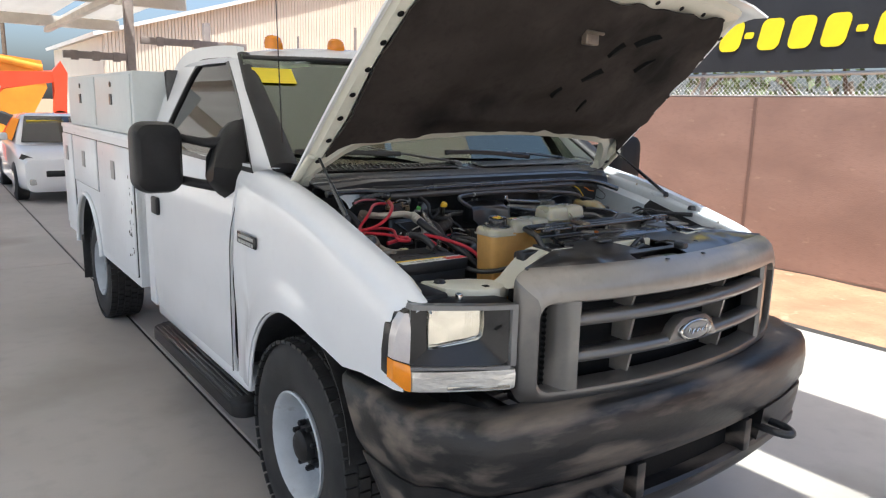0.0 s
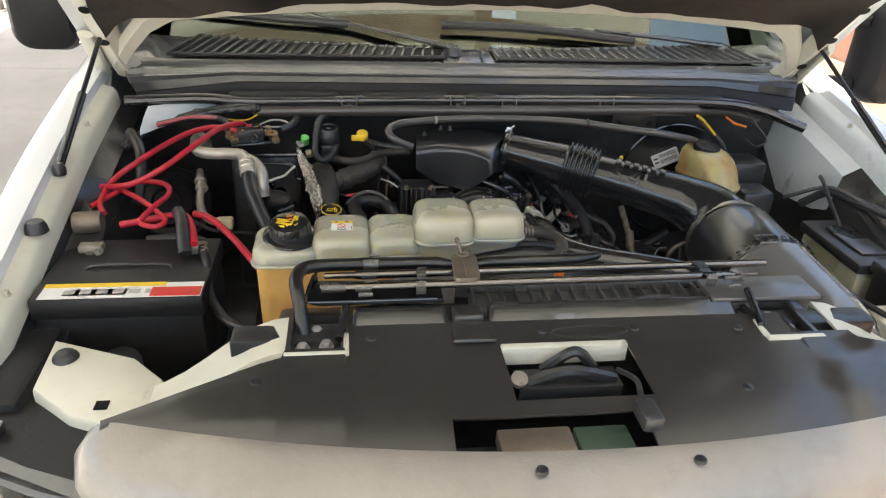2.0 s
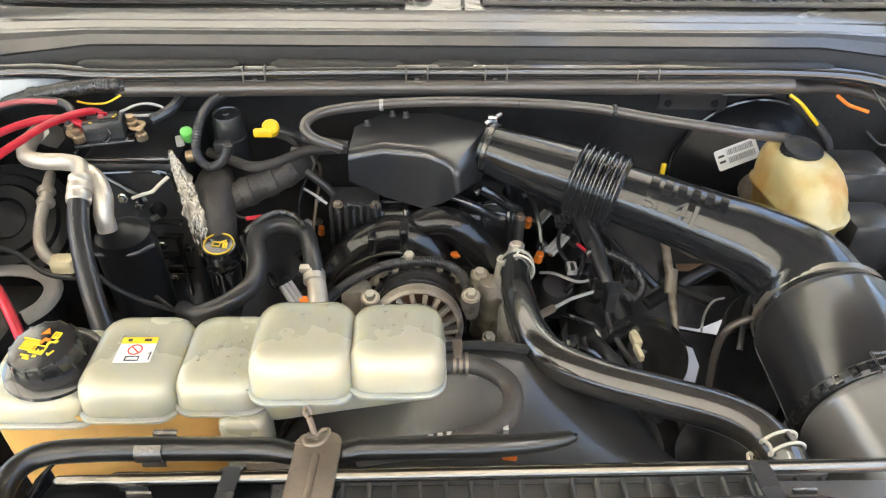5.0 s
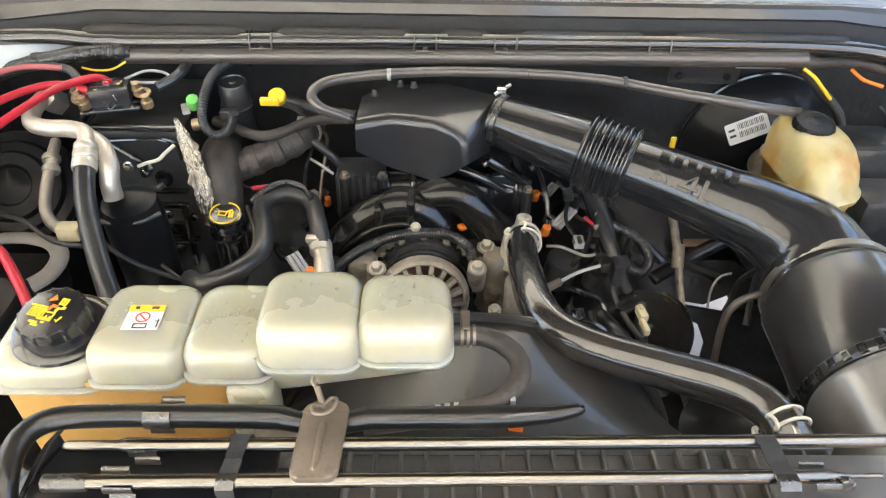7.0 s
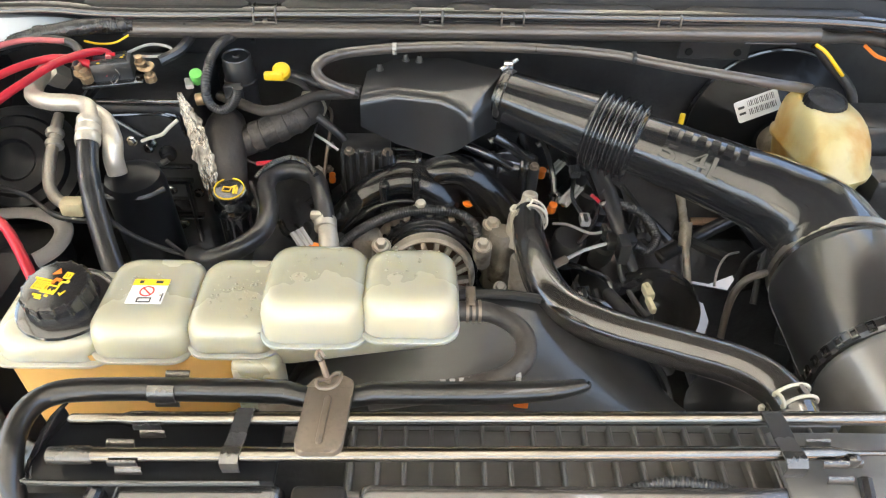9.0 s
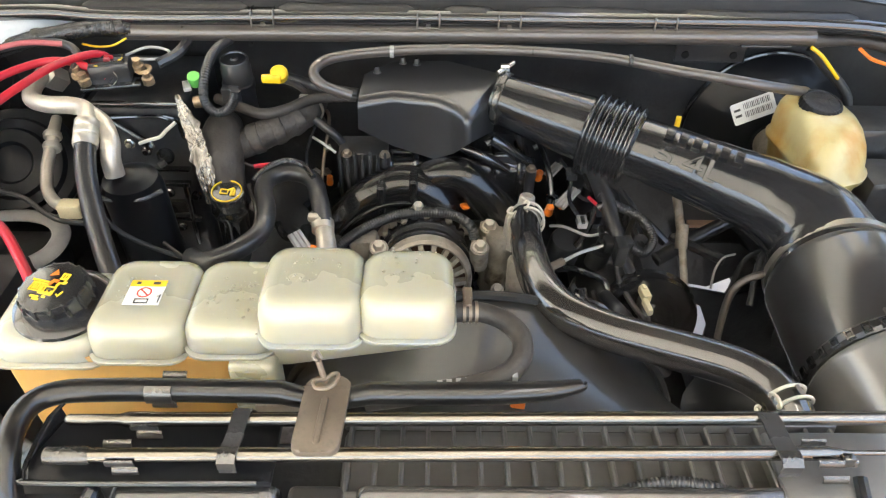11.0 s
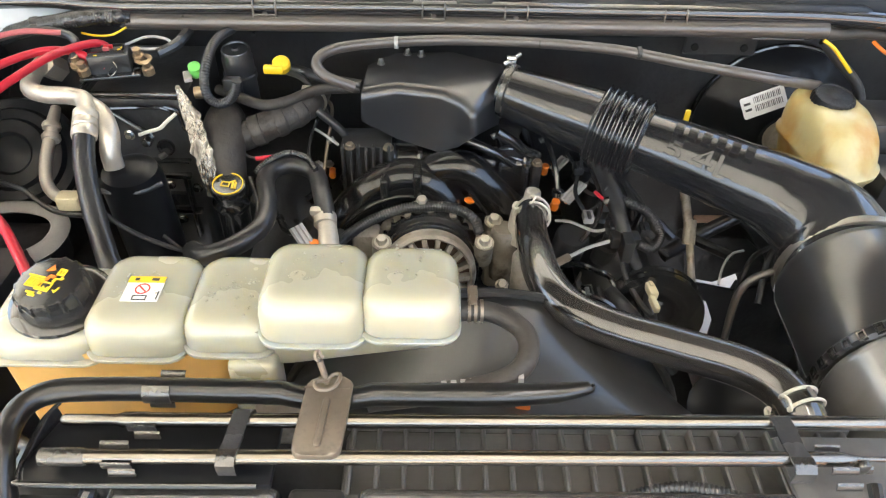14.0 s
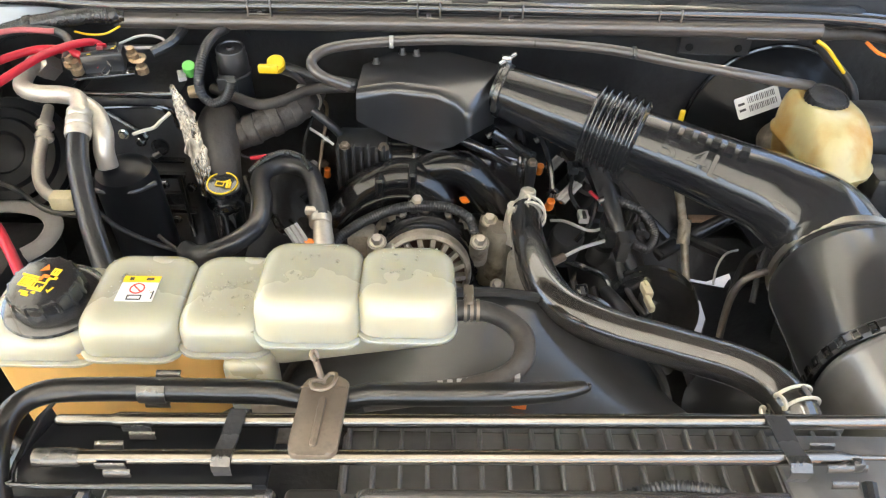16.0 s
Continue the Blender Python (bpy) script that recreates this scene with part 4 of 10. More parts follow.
    box(bm, (-0.85, 2.45, 0.95), (0.85, 2.62, 1.62), 0.06, 3)
    for x in (-0.45, 0.45):
        box(bm, (x - 0.13, 2.47, 1.60), (x + 0.13, 2.57, 1.80), 0.04, 3)
    cabpart("bench_seat", bm, SEATM, truck)
    bm = B()
    box(bm, (-0.80, 3.0, 0.55), (0.80, 3.03, 1.86), 0.02)
    cabpart("cabin_back", bm, SEATM, truck)
    bm = B()
    box(bm, (-0.68, 2.0, 1.875), (0.68, 3.0, 1.885), 0.002)
    cabpart("headliner", bm, DASHM, truck)
    bm = B()
    box(bm, (-0.93, 1.66, 0.5), (0.93, 3.02, 0.56), 0)
    cabpart("cabin_floor", bm, SEATM, truck)
    bm = B()
    tube(bm, [(0.42 + 0.19 * math.cos(radians(a)), 2.0 + 0.06 * math.sin(radians(a)), 1.44 + 0.18 * math.sin(radians(a))) for a in range(0, 361, 24)], 0.014, n=8, sub=3)
    rod(bm, (0.42, 1.85, 1.35), (0.42, 2.0, 1.44), 0.03)
    cabpart("steering_wheel", bm, BLACK, truck)
    bm = B()
    box(bm, (0.18, 1.50, 1.462), (0.33, 1.7, 1.468), 0.001, 1)
    cabpart("paper_sheet", bm, PAPER, truck, "white paper lying on the dash")

    bm = B()
    rod(bm, (-0.87, 1.36, 1.46), (-0.875, 1.40, 2.25), 0.003, 0.0018, n=8)
    an = part("antenna", bm, BLKROD, truck, "thin black whip antenna")
    bm = B()
    lathe(bm, [(0.018, 0), (0.014, 0.014), (0.006, 0.024)], (-0.87, 1.36, 1.46), (0, 0, 1), 14)
    part("antenna_base", bm, RUBBER, an)


cab()


# ---- wheels ----
def wheel(x, y, s, dual=False):
    HUBZ = 0.40 if dual else 0.42
    grow = 1.0 if dual else 1.05
    bm = B()
    prof = [(0.205, -0.10), (0.225, -0.11), (0.30, -0.122), (0.36, -0.118), (0.392, -0.098), (0.398, -0.07), (0.398, 0.07), (0.392, 0.098), (0.36, 0.118), (0.30, 0.122), (0.225, 0.11), (0.205, 0.10)]
    prof = [(r * grow, h) for r, h in prof]
    lathe(bm, prof, (x, y, HUBZ), (s, 0, 0), 56, caps=False)
    w = part("tyre_wheel", bm, TYRE, truck, "black truck tyre on a grey steel rim")
    # tread blocks
    bm = B()
    for k in range(52):
        a = 2 * math.pi * k / 52
        for j, (u0, u1) in enumerate(((-0.118, -0.075), (-0.068, -0.026), (-0.02, 0.02), (0.026, 0.068), (0.075, 0.118))):
            off = (k + 0.5 * (j % 2)) * 2 * math.pi / 52
            rr = (0.399 if abs(u0 + u1) < 0.17 else 0.393) * grow
            t = Matrix.Translation((x, y, HUBZ)) @ Matrix.Rotation(off, 4, "X")
            c = t @ Vector((s * (u0 + u1) / 2, 0, rr + 0.003))
            m = Matrix.Translation(c) @ Matrix.Rotation(off, 4, "X") @ Matrix.Diagonal((u1 - u0, 0.040, 0.014, 1))
            bmesh.ops.create_cube(bm, size=1, matrix=m)
    part("tread", bm, TYRE, w, kind="stuff")
    d = -0.03 if not dual else -0.06
    bm = B()
    lathe(bm, [(0.220, 0.10), (0.224, 0.116), (0.217, 0.120), (0.200, 0.10), (0.192, 0.05), (0.170, 0.02 + d), (0.14, 0.045 + d), (0.085, 0.05 + d), (0.08, 0.03 + d)], (x, y, HUBZ), (s, 0, 0), 40, caps=False)
    part("rim", bm, RIMM, w)
    for k in range(8):
        a = 2 * math.pi * k / 8
        bm = B()
        lathe(bm, [(0.019, 0), (0.018, 0.003)], (x + s * (0.033 + d), y + 0.152 * math.cos(a), HUBZ + 0.152 * math.sin(a)), (s, 0.0, 0), 12)
        part("vent_hole", bm, GRILD, w)
    bm = B()
    lathe(bm, [(0.100, 0.045 + d), (0.098, 0.075 + d), (0.085, 0.09 + d), (0.066, 0.095 + d), (0.062, 0.125 + d), (0.050, 0.135 + d), (0.02, 0.138 + d)], (x, y, HUBZ), (s, 0, 0), 28)
    part("hub", bm, EXTB, w)
    for k in range(8):
        a = 2 * math.pi * (k + 0.5) / 8
        bm = B()
        lathe(bm, [(0.012, 0), (0.012, 0.03), (0.006, 0.034)], (x + s * (0.085 + d), y + 0.088 * math.cos(a), HUBZ + 0.088 * math.sin(a)), (s, 0, 0), 6)
        part("lug_nut", bm, EXTB, w)


for s in (-1, 1):
    wheel(s * 0.865, 1.035, s)
    wheel(s * 0.86, 4.78, s, True)
bm = B()
rod(bm, (-0.75, 1.035, 0.42), (0.75, 1.035, 0.42), 0.045)
part("front_axle", bm, DEEP, truck)
for s in (-1, 1):
    bm = B()
    box(bm, (s * 0.40, 0.22, 0.50), (s * 0.48, 5.8, 0.68), 0.01)
    part("frame_rail", bm, DEEP, truck)


# ---- bumper ----
def bump_y(x):
    a = abs(x)
    return -0.085 + 0.10 * (a / 0.85) ** 2.2 + (0.9 * max(0, a - 0.86) ** 1.5 * 6)


def bumper():
    path = []
    for k in range(41):
        x = -0.93 + 1.86 * k / 40
        path.append((x, bump_y(x)))
    tip = path[0][1]
    left = [(-1.005, 0.60), (-1.005, 0.45), (-1.003, 0.30), (-0.985, 0.19)]
    full = left + path + [(-a, b) for a, b in left[::-1]]
    def ring(i, prof):
        x, y = full[i]
        x0, y0 = full[max(0, i - 1)]
        x1, y1 = full[min(len(full) - 1, i + 1)]
        t = Vector((x1 - x0, y1 - y0, 0)).normalized()
        nrm = Vector((t.y, -t.x, 0))
        out = []
        for o, z in prof:
            p = Vector((x, y, z)) + nrm * o
            p.x *= 0.965 if p.x > 0.8 else (1 - 0.035 * max(0.0, p.x) / 0.8)
            if y > 0.17:
                p.y = 0.17 + (p.y - 0.17) * lerp_at([(0.43, 0.40), (0.58, 0.46), (0.62, 0.62), (0.714, 0.77), (0.81, 0.90), (0.87, 1.06)], z)
            out.append(p)
        return out
    bm = B()
    upper = [(-0.14, 0.868), (-0.03, 0.872), (-0.008, 0.862), (0.004, 0.84), (0.012, 0.78), (0.008, 0.70), (-0.01, 0.655), (-0.03, 0.645), (-0.14, 0.645)]
    loft(bm, [ring(i, upper) for i in range(len(full))])
    b = part("front_bumper", bm, BUMPM, truck, "black bumper with faded brown patches")
    bm = B()
    lower = [(-0.10, 0.535), (-0.02, 0.535), (-0.008, 0.525), (-0.012, 0.49), (-0.05, 0.44), (-0.12, 0.43)]
    loft(bm, [ring(i, lower) for i in range(len(full))])
    part("lower_lip", bm, BUMPM, b)
    for s in (-1, 1):
        bm = B()
        mid = [(-0.12, 0.65), (0.002, 0.66), (-0.004, 0.59), (-0.014, 0.53), (-0.12, 0.53)]
        lo, hi = (0, 17) if s < 0 else (len(full) - 16, len(full))
        loft(bm, [ring(i, mid) for i in range(lo, hi)])
        part("bumper_corner", bm, BUMPM, b)
    # near-black sheet added to stand for the shade inside the slot
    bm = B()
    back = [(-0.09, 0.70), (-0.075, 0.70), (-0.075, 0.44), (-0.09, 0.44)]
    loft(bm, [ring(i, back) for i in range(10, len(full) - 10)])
    part("slot_shade_sheet", bm, GRILD, b)
    for s in (-1, 1):
        x = s * 0.46
        bm = B()
        tube(bm, [(x - 0.035, 0.1, 0.585), (x - 0.038, -0.10, 0.585), (x, -0.155, 0.582), (x + 0.038, -0.10, 0.585), (x + 0.035, 0.1, 0.585)], 0.015, n=10)
        part("tow_hook", bm, DEEP, b, "black forged tow hook")
    for x in (-0.30, 0.30):
        bm = B()
        box(bm, (x - 0.02, bump_y(x) - 0.002, 0.53), (x + 0.02, bump_y(x) + 0.10, 0.65), 0.004)
        part("slot_post", bm, BUMPM, b)


bumper()


# ---- grille ----
def gy(x):
    return 0.06 * (x / 0.5) ** 2


def grille():
    def on(a, b, t):
        return (a, gy(a) + t + 0.25 * (b - 1.04) * 0.12, b)
    def dense(w, h, cz, r):
        o = rrect(0, cz, w, h, r, 6)
        out = []
        for (a, b), (c, d) in zip(o, o[1:] + o[:1]):
            k = max(1, int(math.hypot(c - a, d - b) / 0.06))
            out += [(a + (c - a) * i / k, b + (d - b) * i / k) for i in range(k)]
        return out
    # surround, as a section swept round the opening
    def outline(hw, z0, z1, r):
        """A rounded rectangle with the same share of places on each side and corner."""
        o = [(hw - r - (2 * hw - 2 * r) * k / 36, z1) for k in range(36)]
        o += [(-hw + r + r * math.cos(radians(90 + 90 * k / 8)), z1 - r + r * math.sin(radians(90 + 90 * k / 8))) for k in range(8)]
        o += [(-hw, z1 - r - (z1 - z0 - 2 * r) * k / 10) for k in range(10)]
        o += [(-hw + r + r * math.cos(radians(180 + 90 * k / 8)), z0 + r + r * math.sin(radians(180 + 90 * k / 8))) for k in range(8)]
        return o + [(-a, z0 + z1 - b) for a, b in o]
    rings = []
    for hw, z0, z1, r, dy in ((0.650, 0.868, 1.262, 0.05, 0.072), (0.660, 0.86, 1.274, 0.05, 0.062), (0.668, 0.85, 1.270, 0.055, 0.035), (0.660, 0.857, 1.250, 0.055, 0.004), (0.640, 0.87, 1.225, 0.05, -0.012), (0.634, 0.886, 1.203, 0.05, -0.018), (0.628, 0.90, 1.18, 0.045, -0.014), (0.624, 0.905, 1.172, 0.04, 0.0), (0.620, 0.91, 1.168, 0.035, 0.06)):
        ring = []
        for a, b in outline(hw, z0, z1, r):
            ring.append(Vector((a, gy(a) + dy, b)))
        rings.append(ring)
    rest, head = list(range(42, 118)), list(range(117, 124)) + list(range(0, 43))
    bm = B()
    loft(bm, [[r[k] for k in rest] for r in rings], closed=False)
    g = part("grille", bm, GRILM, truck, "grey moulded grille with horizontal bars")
    # upper rail in the paler plastic, so that it looks lit
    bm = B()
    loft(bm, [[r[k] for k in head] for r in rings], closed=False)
    part("grille_header", bm, GRILF, g, "upper rail of the grille, light from above in its paler colour")
    # posts beside the openings
    for s in (-1, 1):
        bm = B()
        rings = []
        for k in range(9):
            z = 0.90 + 0.28 * k / 8
            flare = 0.006 * (2 * k / 8 - 1) ** 2
            rings.append([Vector((s * a, gy(a) + d, z)) for a, d in ((0.485 - flare, 0.06), (0.488 - flare, -0.005), (0.498, -0.018), (0.522, -0.018), (0.542 + flare, 0.0), (0.562 + flare, 0.06))])
        loft(bm, rings)
        part("side_post", bm, GRILM, g)
        # honeycomb insert
        bm = B()
        for r in range(14):
            for c in range(3):
                cx = s * (0.578 + 0.0165 * c)
                cz = 0.905 + 0.019 * r + (0.0095 if c % 2 else 0)
                o = [(cx + 0.0095 * math.cos(radians(60 * k)), cz + 0.0105 * math.sin(radians(60 * k))) for k in range(6)]
                i2 = [(cx + 0.0072 * math.cos(radians(60 * k)), cz + 0.008 * math.sin(radians(60 * k))) for k in range(6)]
                frame_ring(bm, o, i2, lambda a, b, t: (a, gy(a) + t, b), 0.035, 0.05)
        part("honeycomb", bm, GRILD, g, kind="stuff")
    # bars
    for z in (1.116, 1.000):
        bm = B()
        rings = []
        for k in range(25):
            x = -0.51 + 1.02 * k / 24
            y = gy(x)
            rings.append([Vector((x, y + d, z + h)) for d, h in ((0.06, 0.010), (0.02, 0.019), (0.0, 0.019), (-0.010, 0.013), (-0.015, 0.003), (-0.014, -0.007), (-0.006, -0.016), (0.015, -0.018), (0.06, -0.012))])
        loft(bm, rings)
        part("bar", bm, GRILM, g)
    # dividers take the same paler colour in place of light
    for x in (-0.25, 0.25):
        for z0, z1 in ((1.125, 1.185), (1.01, 1.105), (0.90, 0.99)):
            bm = B()
            prism(bm, [(0.022, z1), (0.11, z1), (0.11, z0), (0.040, z0)], lambda a, b, t: (t, gy(x) + a, b), x - 0.006, x + 0.006, 0.002)
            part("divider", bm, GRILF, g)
    # solid near-black sheet: the darkness behind the bars as colour
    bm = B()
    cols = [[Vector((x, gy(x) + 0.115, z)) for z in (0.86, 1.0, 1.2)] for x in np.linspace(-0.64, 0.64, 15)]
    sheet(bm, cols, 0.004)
    part("shade_backing", bm, GRILD, g)
    # added dark plates that close the view past the posts
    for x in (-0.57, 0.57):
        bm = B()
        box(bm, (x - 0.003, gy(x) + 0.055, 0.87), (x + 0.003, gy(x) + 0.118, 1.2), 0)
        part("closing_plate", bm, GRILD, g)
    # oval emblem and its carrier
    bm = B()
    prism(bm, [(-0.14, 0.99), (0.14, 0.99), (0.10, 1.05), (0.06, 1.075), (-0.06, 1.075), (-0.10, 1.05)], lambda a, b, t: (a, t, b), 0.03, -0.012, 0.006)
    part("emblem_carrier", bm, GRILM, g)
    bm = B()
    rings = []
    for k, y in ((0.99, 0.0), (1.0, -0.016), (0.97, -0.024), (0.9, -0.026), (0.86, -0.021)):
        rings.append([Vector((0.088 * k * math.cos(a), y, 1.030 + 0.037 * k * math.sin(a))) for a in np.linspace(0, 2 * math.pi, 40, endpoint=False)])
    loft(bm, rings)
    em = part("oval_emblem", bm, CHROME, g, "worn chrome oval emblem")
    bm = B()
    rings = []
    for k, y in ((0.8, -0.018), (0.8, -0.025), (0.76, -0.027)):
        rings.append([Vector((0.088 * k * math.cos(a), y, 1.030 + 0.037 * k * math.sin(a))) for a in np.linspace(0, 2 * math.pi, 40, endpoint=False)])
    loft(bm, rings)
    part("emblem_field", bm, POST, em)
    bm = B()
    tube(bm, [(-0.052, -0.028, 1.026), (-0.044, -0.029, 1.043), (-0.034, -0.029, 1.022), (-0.022, -0.029, 1.036), (-0.010, -0.029, 1.024), (0.004, -0.029, 1.036), (0.016, -0.029, 1.024), (0.028, -0.029, 1.034), (0.040, -0.029, 1.022), (0.046, -0.029, 1.044), (0.052, -0.028, 1.026)], 0.0032, n=6, sub=3)
    part("emblem_bar", bm, CHROME, em)


grille()


# ---- headlamps ----
REFLM = mat("lamp_reflector", (0.66, 0.63, 0.56), 0.17, 0.95, var=0.2, scale=14, bump=0.35, bscale=16)


def headlamp(s):
    def hy(a):
        return 0.135 + 0.155 * max(0, (a - 0.67) / 0.29) ** 1.25
    def on(a, b, t):
        return (s * a, hy(a) + t, b)
    def densify(o, step=0.02):
        out = []
        for (a, b), (c, d) in zip(o, o[1:] + o[:1]):
            k = max(1, int(math.hypot(c - a, d - b) / step))
            out += [(a + (c - a) * i / k, b + (d - b) * i / k) for i in range(k)]
        return out
    # the moulded outer frame, open over the recess
    edge = [(0.670, 1.172), (0.90, 1.174), (0.945, 1.166), (0.968, 1.145), (0.983, 1.10), (0.990, 1.02), (0.990, 0.95), (0.955, 0.908), (0.670, 0.908)]
    bm = B()
    prism(bm, densify([(0.990, 0.955), (0.955, 0.908), (0.670, 0.908), (0.670, 0.984), (0.95, 0.984), (0.950, 1.160), (0.968, 1.145), (0.983, 1.10), (0.990, 1.02)], 0.03), on, 0.006, 0.07)
    h = part("headlamp", bm, HOUSING, truck, "square headlamp in a dark recess with amber corner")
    for o in ([(0.670, 1.160), (0.670, 1.174), (0.946, 1.176), (0.950, 1.160)], [(0.670, 0.984), (0.688, 0.984), (0.688, 1.160), (0.670, 1.160)], [(0.688, 0.975), (0.95, 0.975), (0.95, 0.986), (0.688, 0.986)]):
        bm = B()
        prism(bm, densify(o, 0.03), on, 0.03, -0.006)
        part("frame_edge", bm, POST, h)
    # recess: facets that run from the frame to the lamp
    rim = [(0.690, 1.159), (0.750, 1.159), (0.894, 1.159), (0.948, 1.159), (0.948, 1.07), (0.948, 0.988), (0.894, 0.987), (0.77, 0.987), (0.705, 0.987), (0.690, 1.0), (0.690, 1.08)]
    deep = [(0.752, 1.157), (0.76, 1.157), (0.892, 1.157), (0.896, 1.150), (0.897, 1.09), (0.895, 1.032), (0.88, 1.034), (0.80, 1.052), (0.765, 1.062), (0.754, 1.075), (0.750, 1.11)]
    bm = B()
    loft(bm, [[Vector(on(a, b, 0.004)) for a, b in rim], [Vector(on(a, b, 0.030)) for a, b in deep], [Vector(on(a, b, 0.10)) for a, b in deep]], caps=False)
    part("bezel", bm, HOUSING, h, sharp=15)
    bm = B()
    prism(bm, [(0.700, 1.108), (0.706, 1.112), (0.728, 1.097), (0.724, 1.092)], on, 0.012, 0.0155)
    part("bezel_notch", bm, GRILD, h)
    # lens, reflector bowl and bulb
    mid = (0.822, 1.105)
    def shrink(k, t):
        return [Vector(on(mid[0] + (a - mid[0]) * k, mid[1] + (b - mid[1]) * k, t)) for a, b in deep]
    bm = B()
    loft(bm, [shrink(0.99, 0.045), shrink(0.985, 0.026), shrink(0.93, 0.016), shrink(0.7, 0.010), shrink(0.35, 0.008)])
    lens = part("lamp_lens", bm, CLEAR, h, "clear glass lamp lens")
    lens.visible_shadow = False
    bm = B()
    loft(bm, [shrink(0.97, 0.040), shrink(0.92, 0.052), shrink(0.70, 0.072), shrink(0.42, 0.084), shrink(0.16, 0.087)])
    part("reflector", bm, REFLM, h)
    bm = B()
    lathe(bm, [(0.011, 0), (0.011, 0.02), (0.006, 0.028)], on(mid[0], mid[1], 0.085), (0, -1, 0), 16)
    part("bulb", bm, ALU, h)
    # fluted panel in the lens
    for k in range(7):
        bm = B()
        a = 0.762 + 0.006 * k
        box(bm, on(a - 0.0007, 1.085, 0.0160), on(a + 0.0007, 1.150, 0.0172), 0)
        o = part("lens_flute", bm, CLEAR, h)
        o.visible_shadow = False
    # corner lamp, amber end, marker strip
    bm = B()
    prism(bm, densify([(0.952, 0.996), (0.991, 1.010), (0.989, 1.07), (0.981, 1.118), (0.967, 1.148), (0.955, 1.150), (0.951, 1.10)]), on, 0.03, -0.004, 0.003)
    part("corner_lens", bm, CORNERM, h)
    bm = B()
    prism(bm, densify([(0.948, 0.908), (0.962, 0.912), (0.993, 0.946), (0.993, 1.007), (0.950, 0.990)]), on, 0.03, -0.005, 0.003)
    part("amber_lens", bm, AMBER, h, "amber turn lens")
    bm = B()
    prism(bm, densify([(0.674, 0.914), (0.946, 0.910), (0.948, 0.972), (0.674, 0.976)], 0.015), on, 0.04, -0.010, 0.004)
    ml = part("marker_lens", bm, LENS, h)
    bm = B()
    prism(bm, densify([(0.690, 0.918), (0.86, 0.917), (0.86, 0.927), (0.690, 0.928)], 0.02), on, -0.009, -0.0118, 0.001)
    part("lens_band", bm, REFLM, ml)
    # filler panel above the lamp
    bm = B()
    cols = [[Vector((s * a, hy(a) + 0.0, 1.168)), Vector((s * a, hy(a) + 0.05, 1.182)), Vector((s * a, 0.36, 1.165)), Vector((s * a, 0.40, 1.10))] for a in (0.672, 0.75, 0.82, 0.86, 0.90, 0.94)]
    sheet(bm, cols, 0.005)
    part("lamp_filler", bm, EXTB, h)
    bm = B()
    box(bm, (s * 0.805 - 0.008, 0.235, 1.176), (s * 0.805 + 0.008, 0.255, 1.20), 0.002)
    part("spring_clip", bm, CHROME, h)


headlamp(-1), headlamp(1)


# ---- hood, raised on gas struts ----
HINGE, SWING = Vector((0, 1.25, 1.435)), radians(43)
ALONG = Vector((0, -math.cos(SWING), math.sin(SWING)))
OUT = Vector((0, math.sin(SWING), math.cos(SWING)))


def hood_at(x, u, h):
    return Vector((x * (0.955 if x > 0 else 1.0), 0, 0)) + HINGE + ALONG * u + OUT * h


def hood_start(a):
    """Where the raised hood's rear edge lies, from its middle (0) to its hinges (1)."""
    return max(0.0, 0.335 - 0.11 * a * a - 0.225 * max(0, (abs(a) - 0.78) / 0.2) ** 1.3)


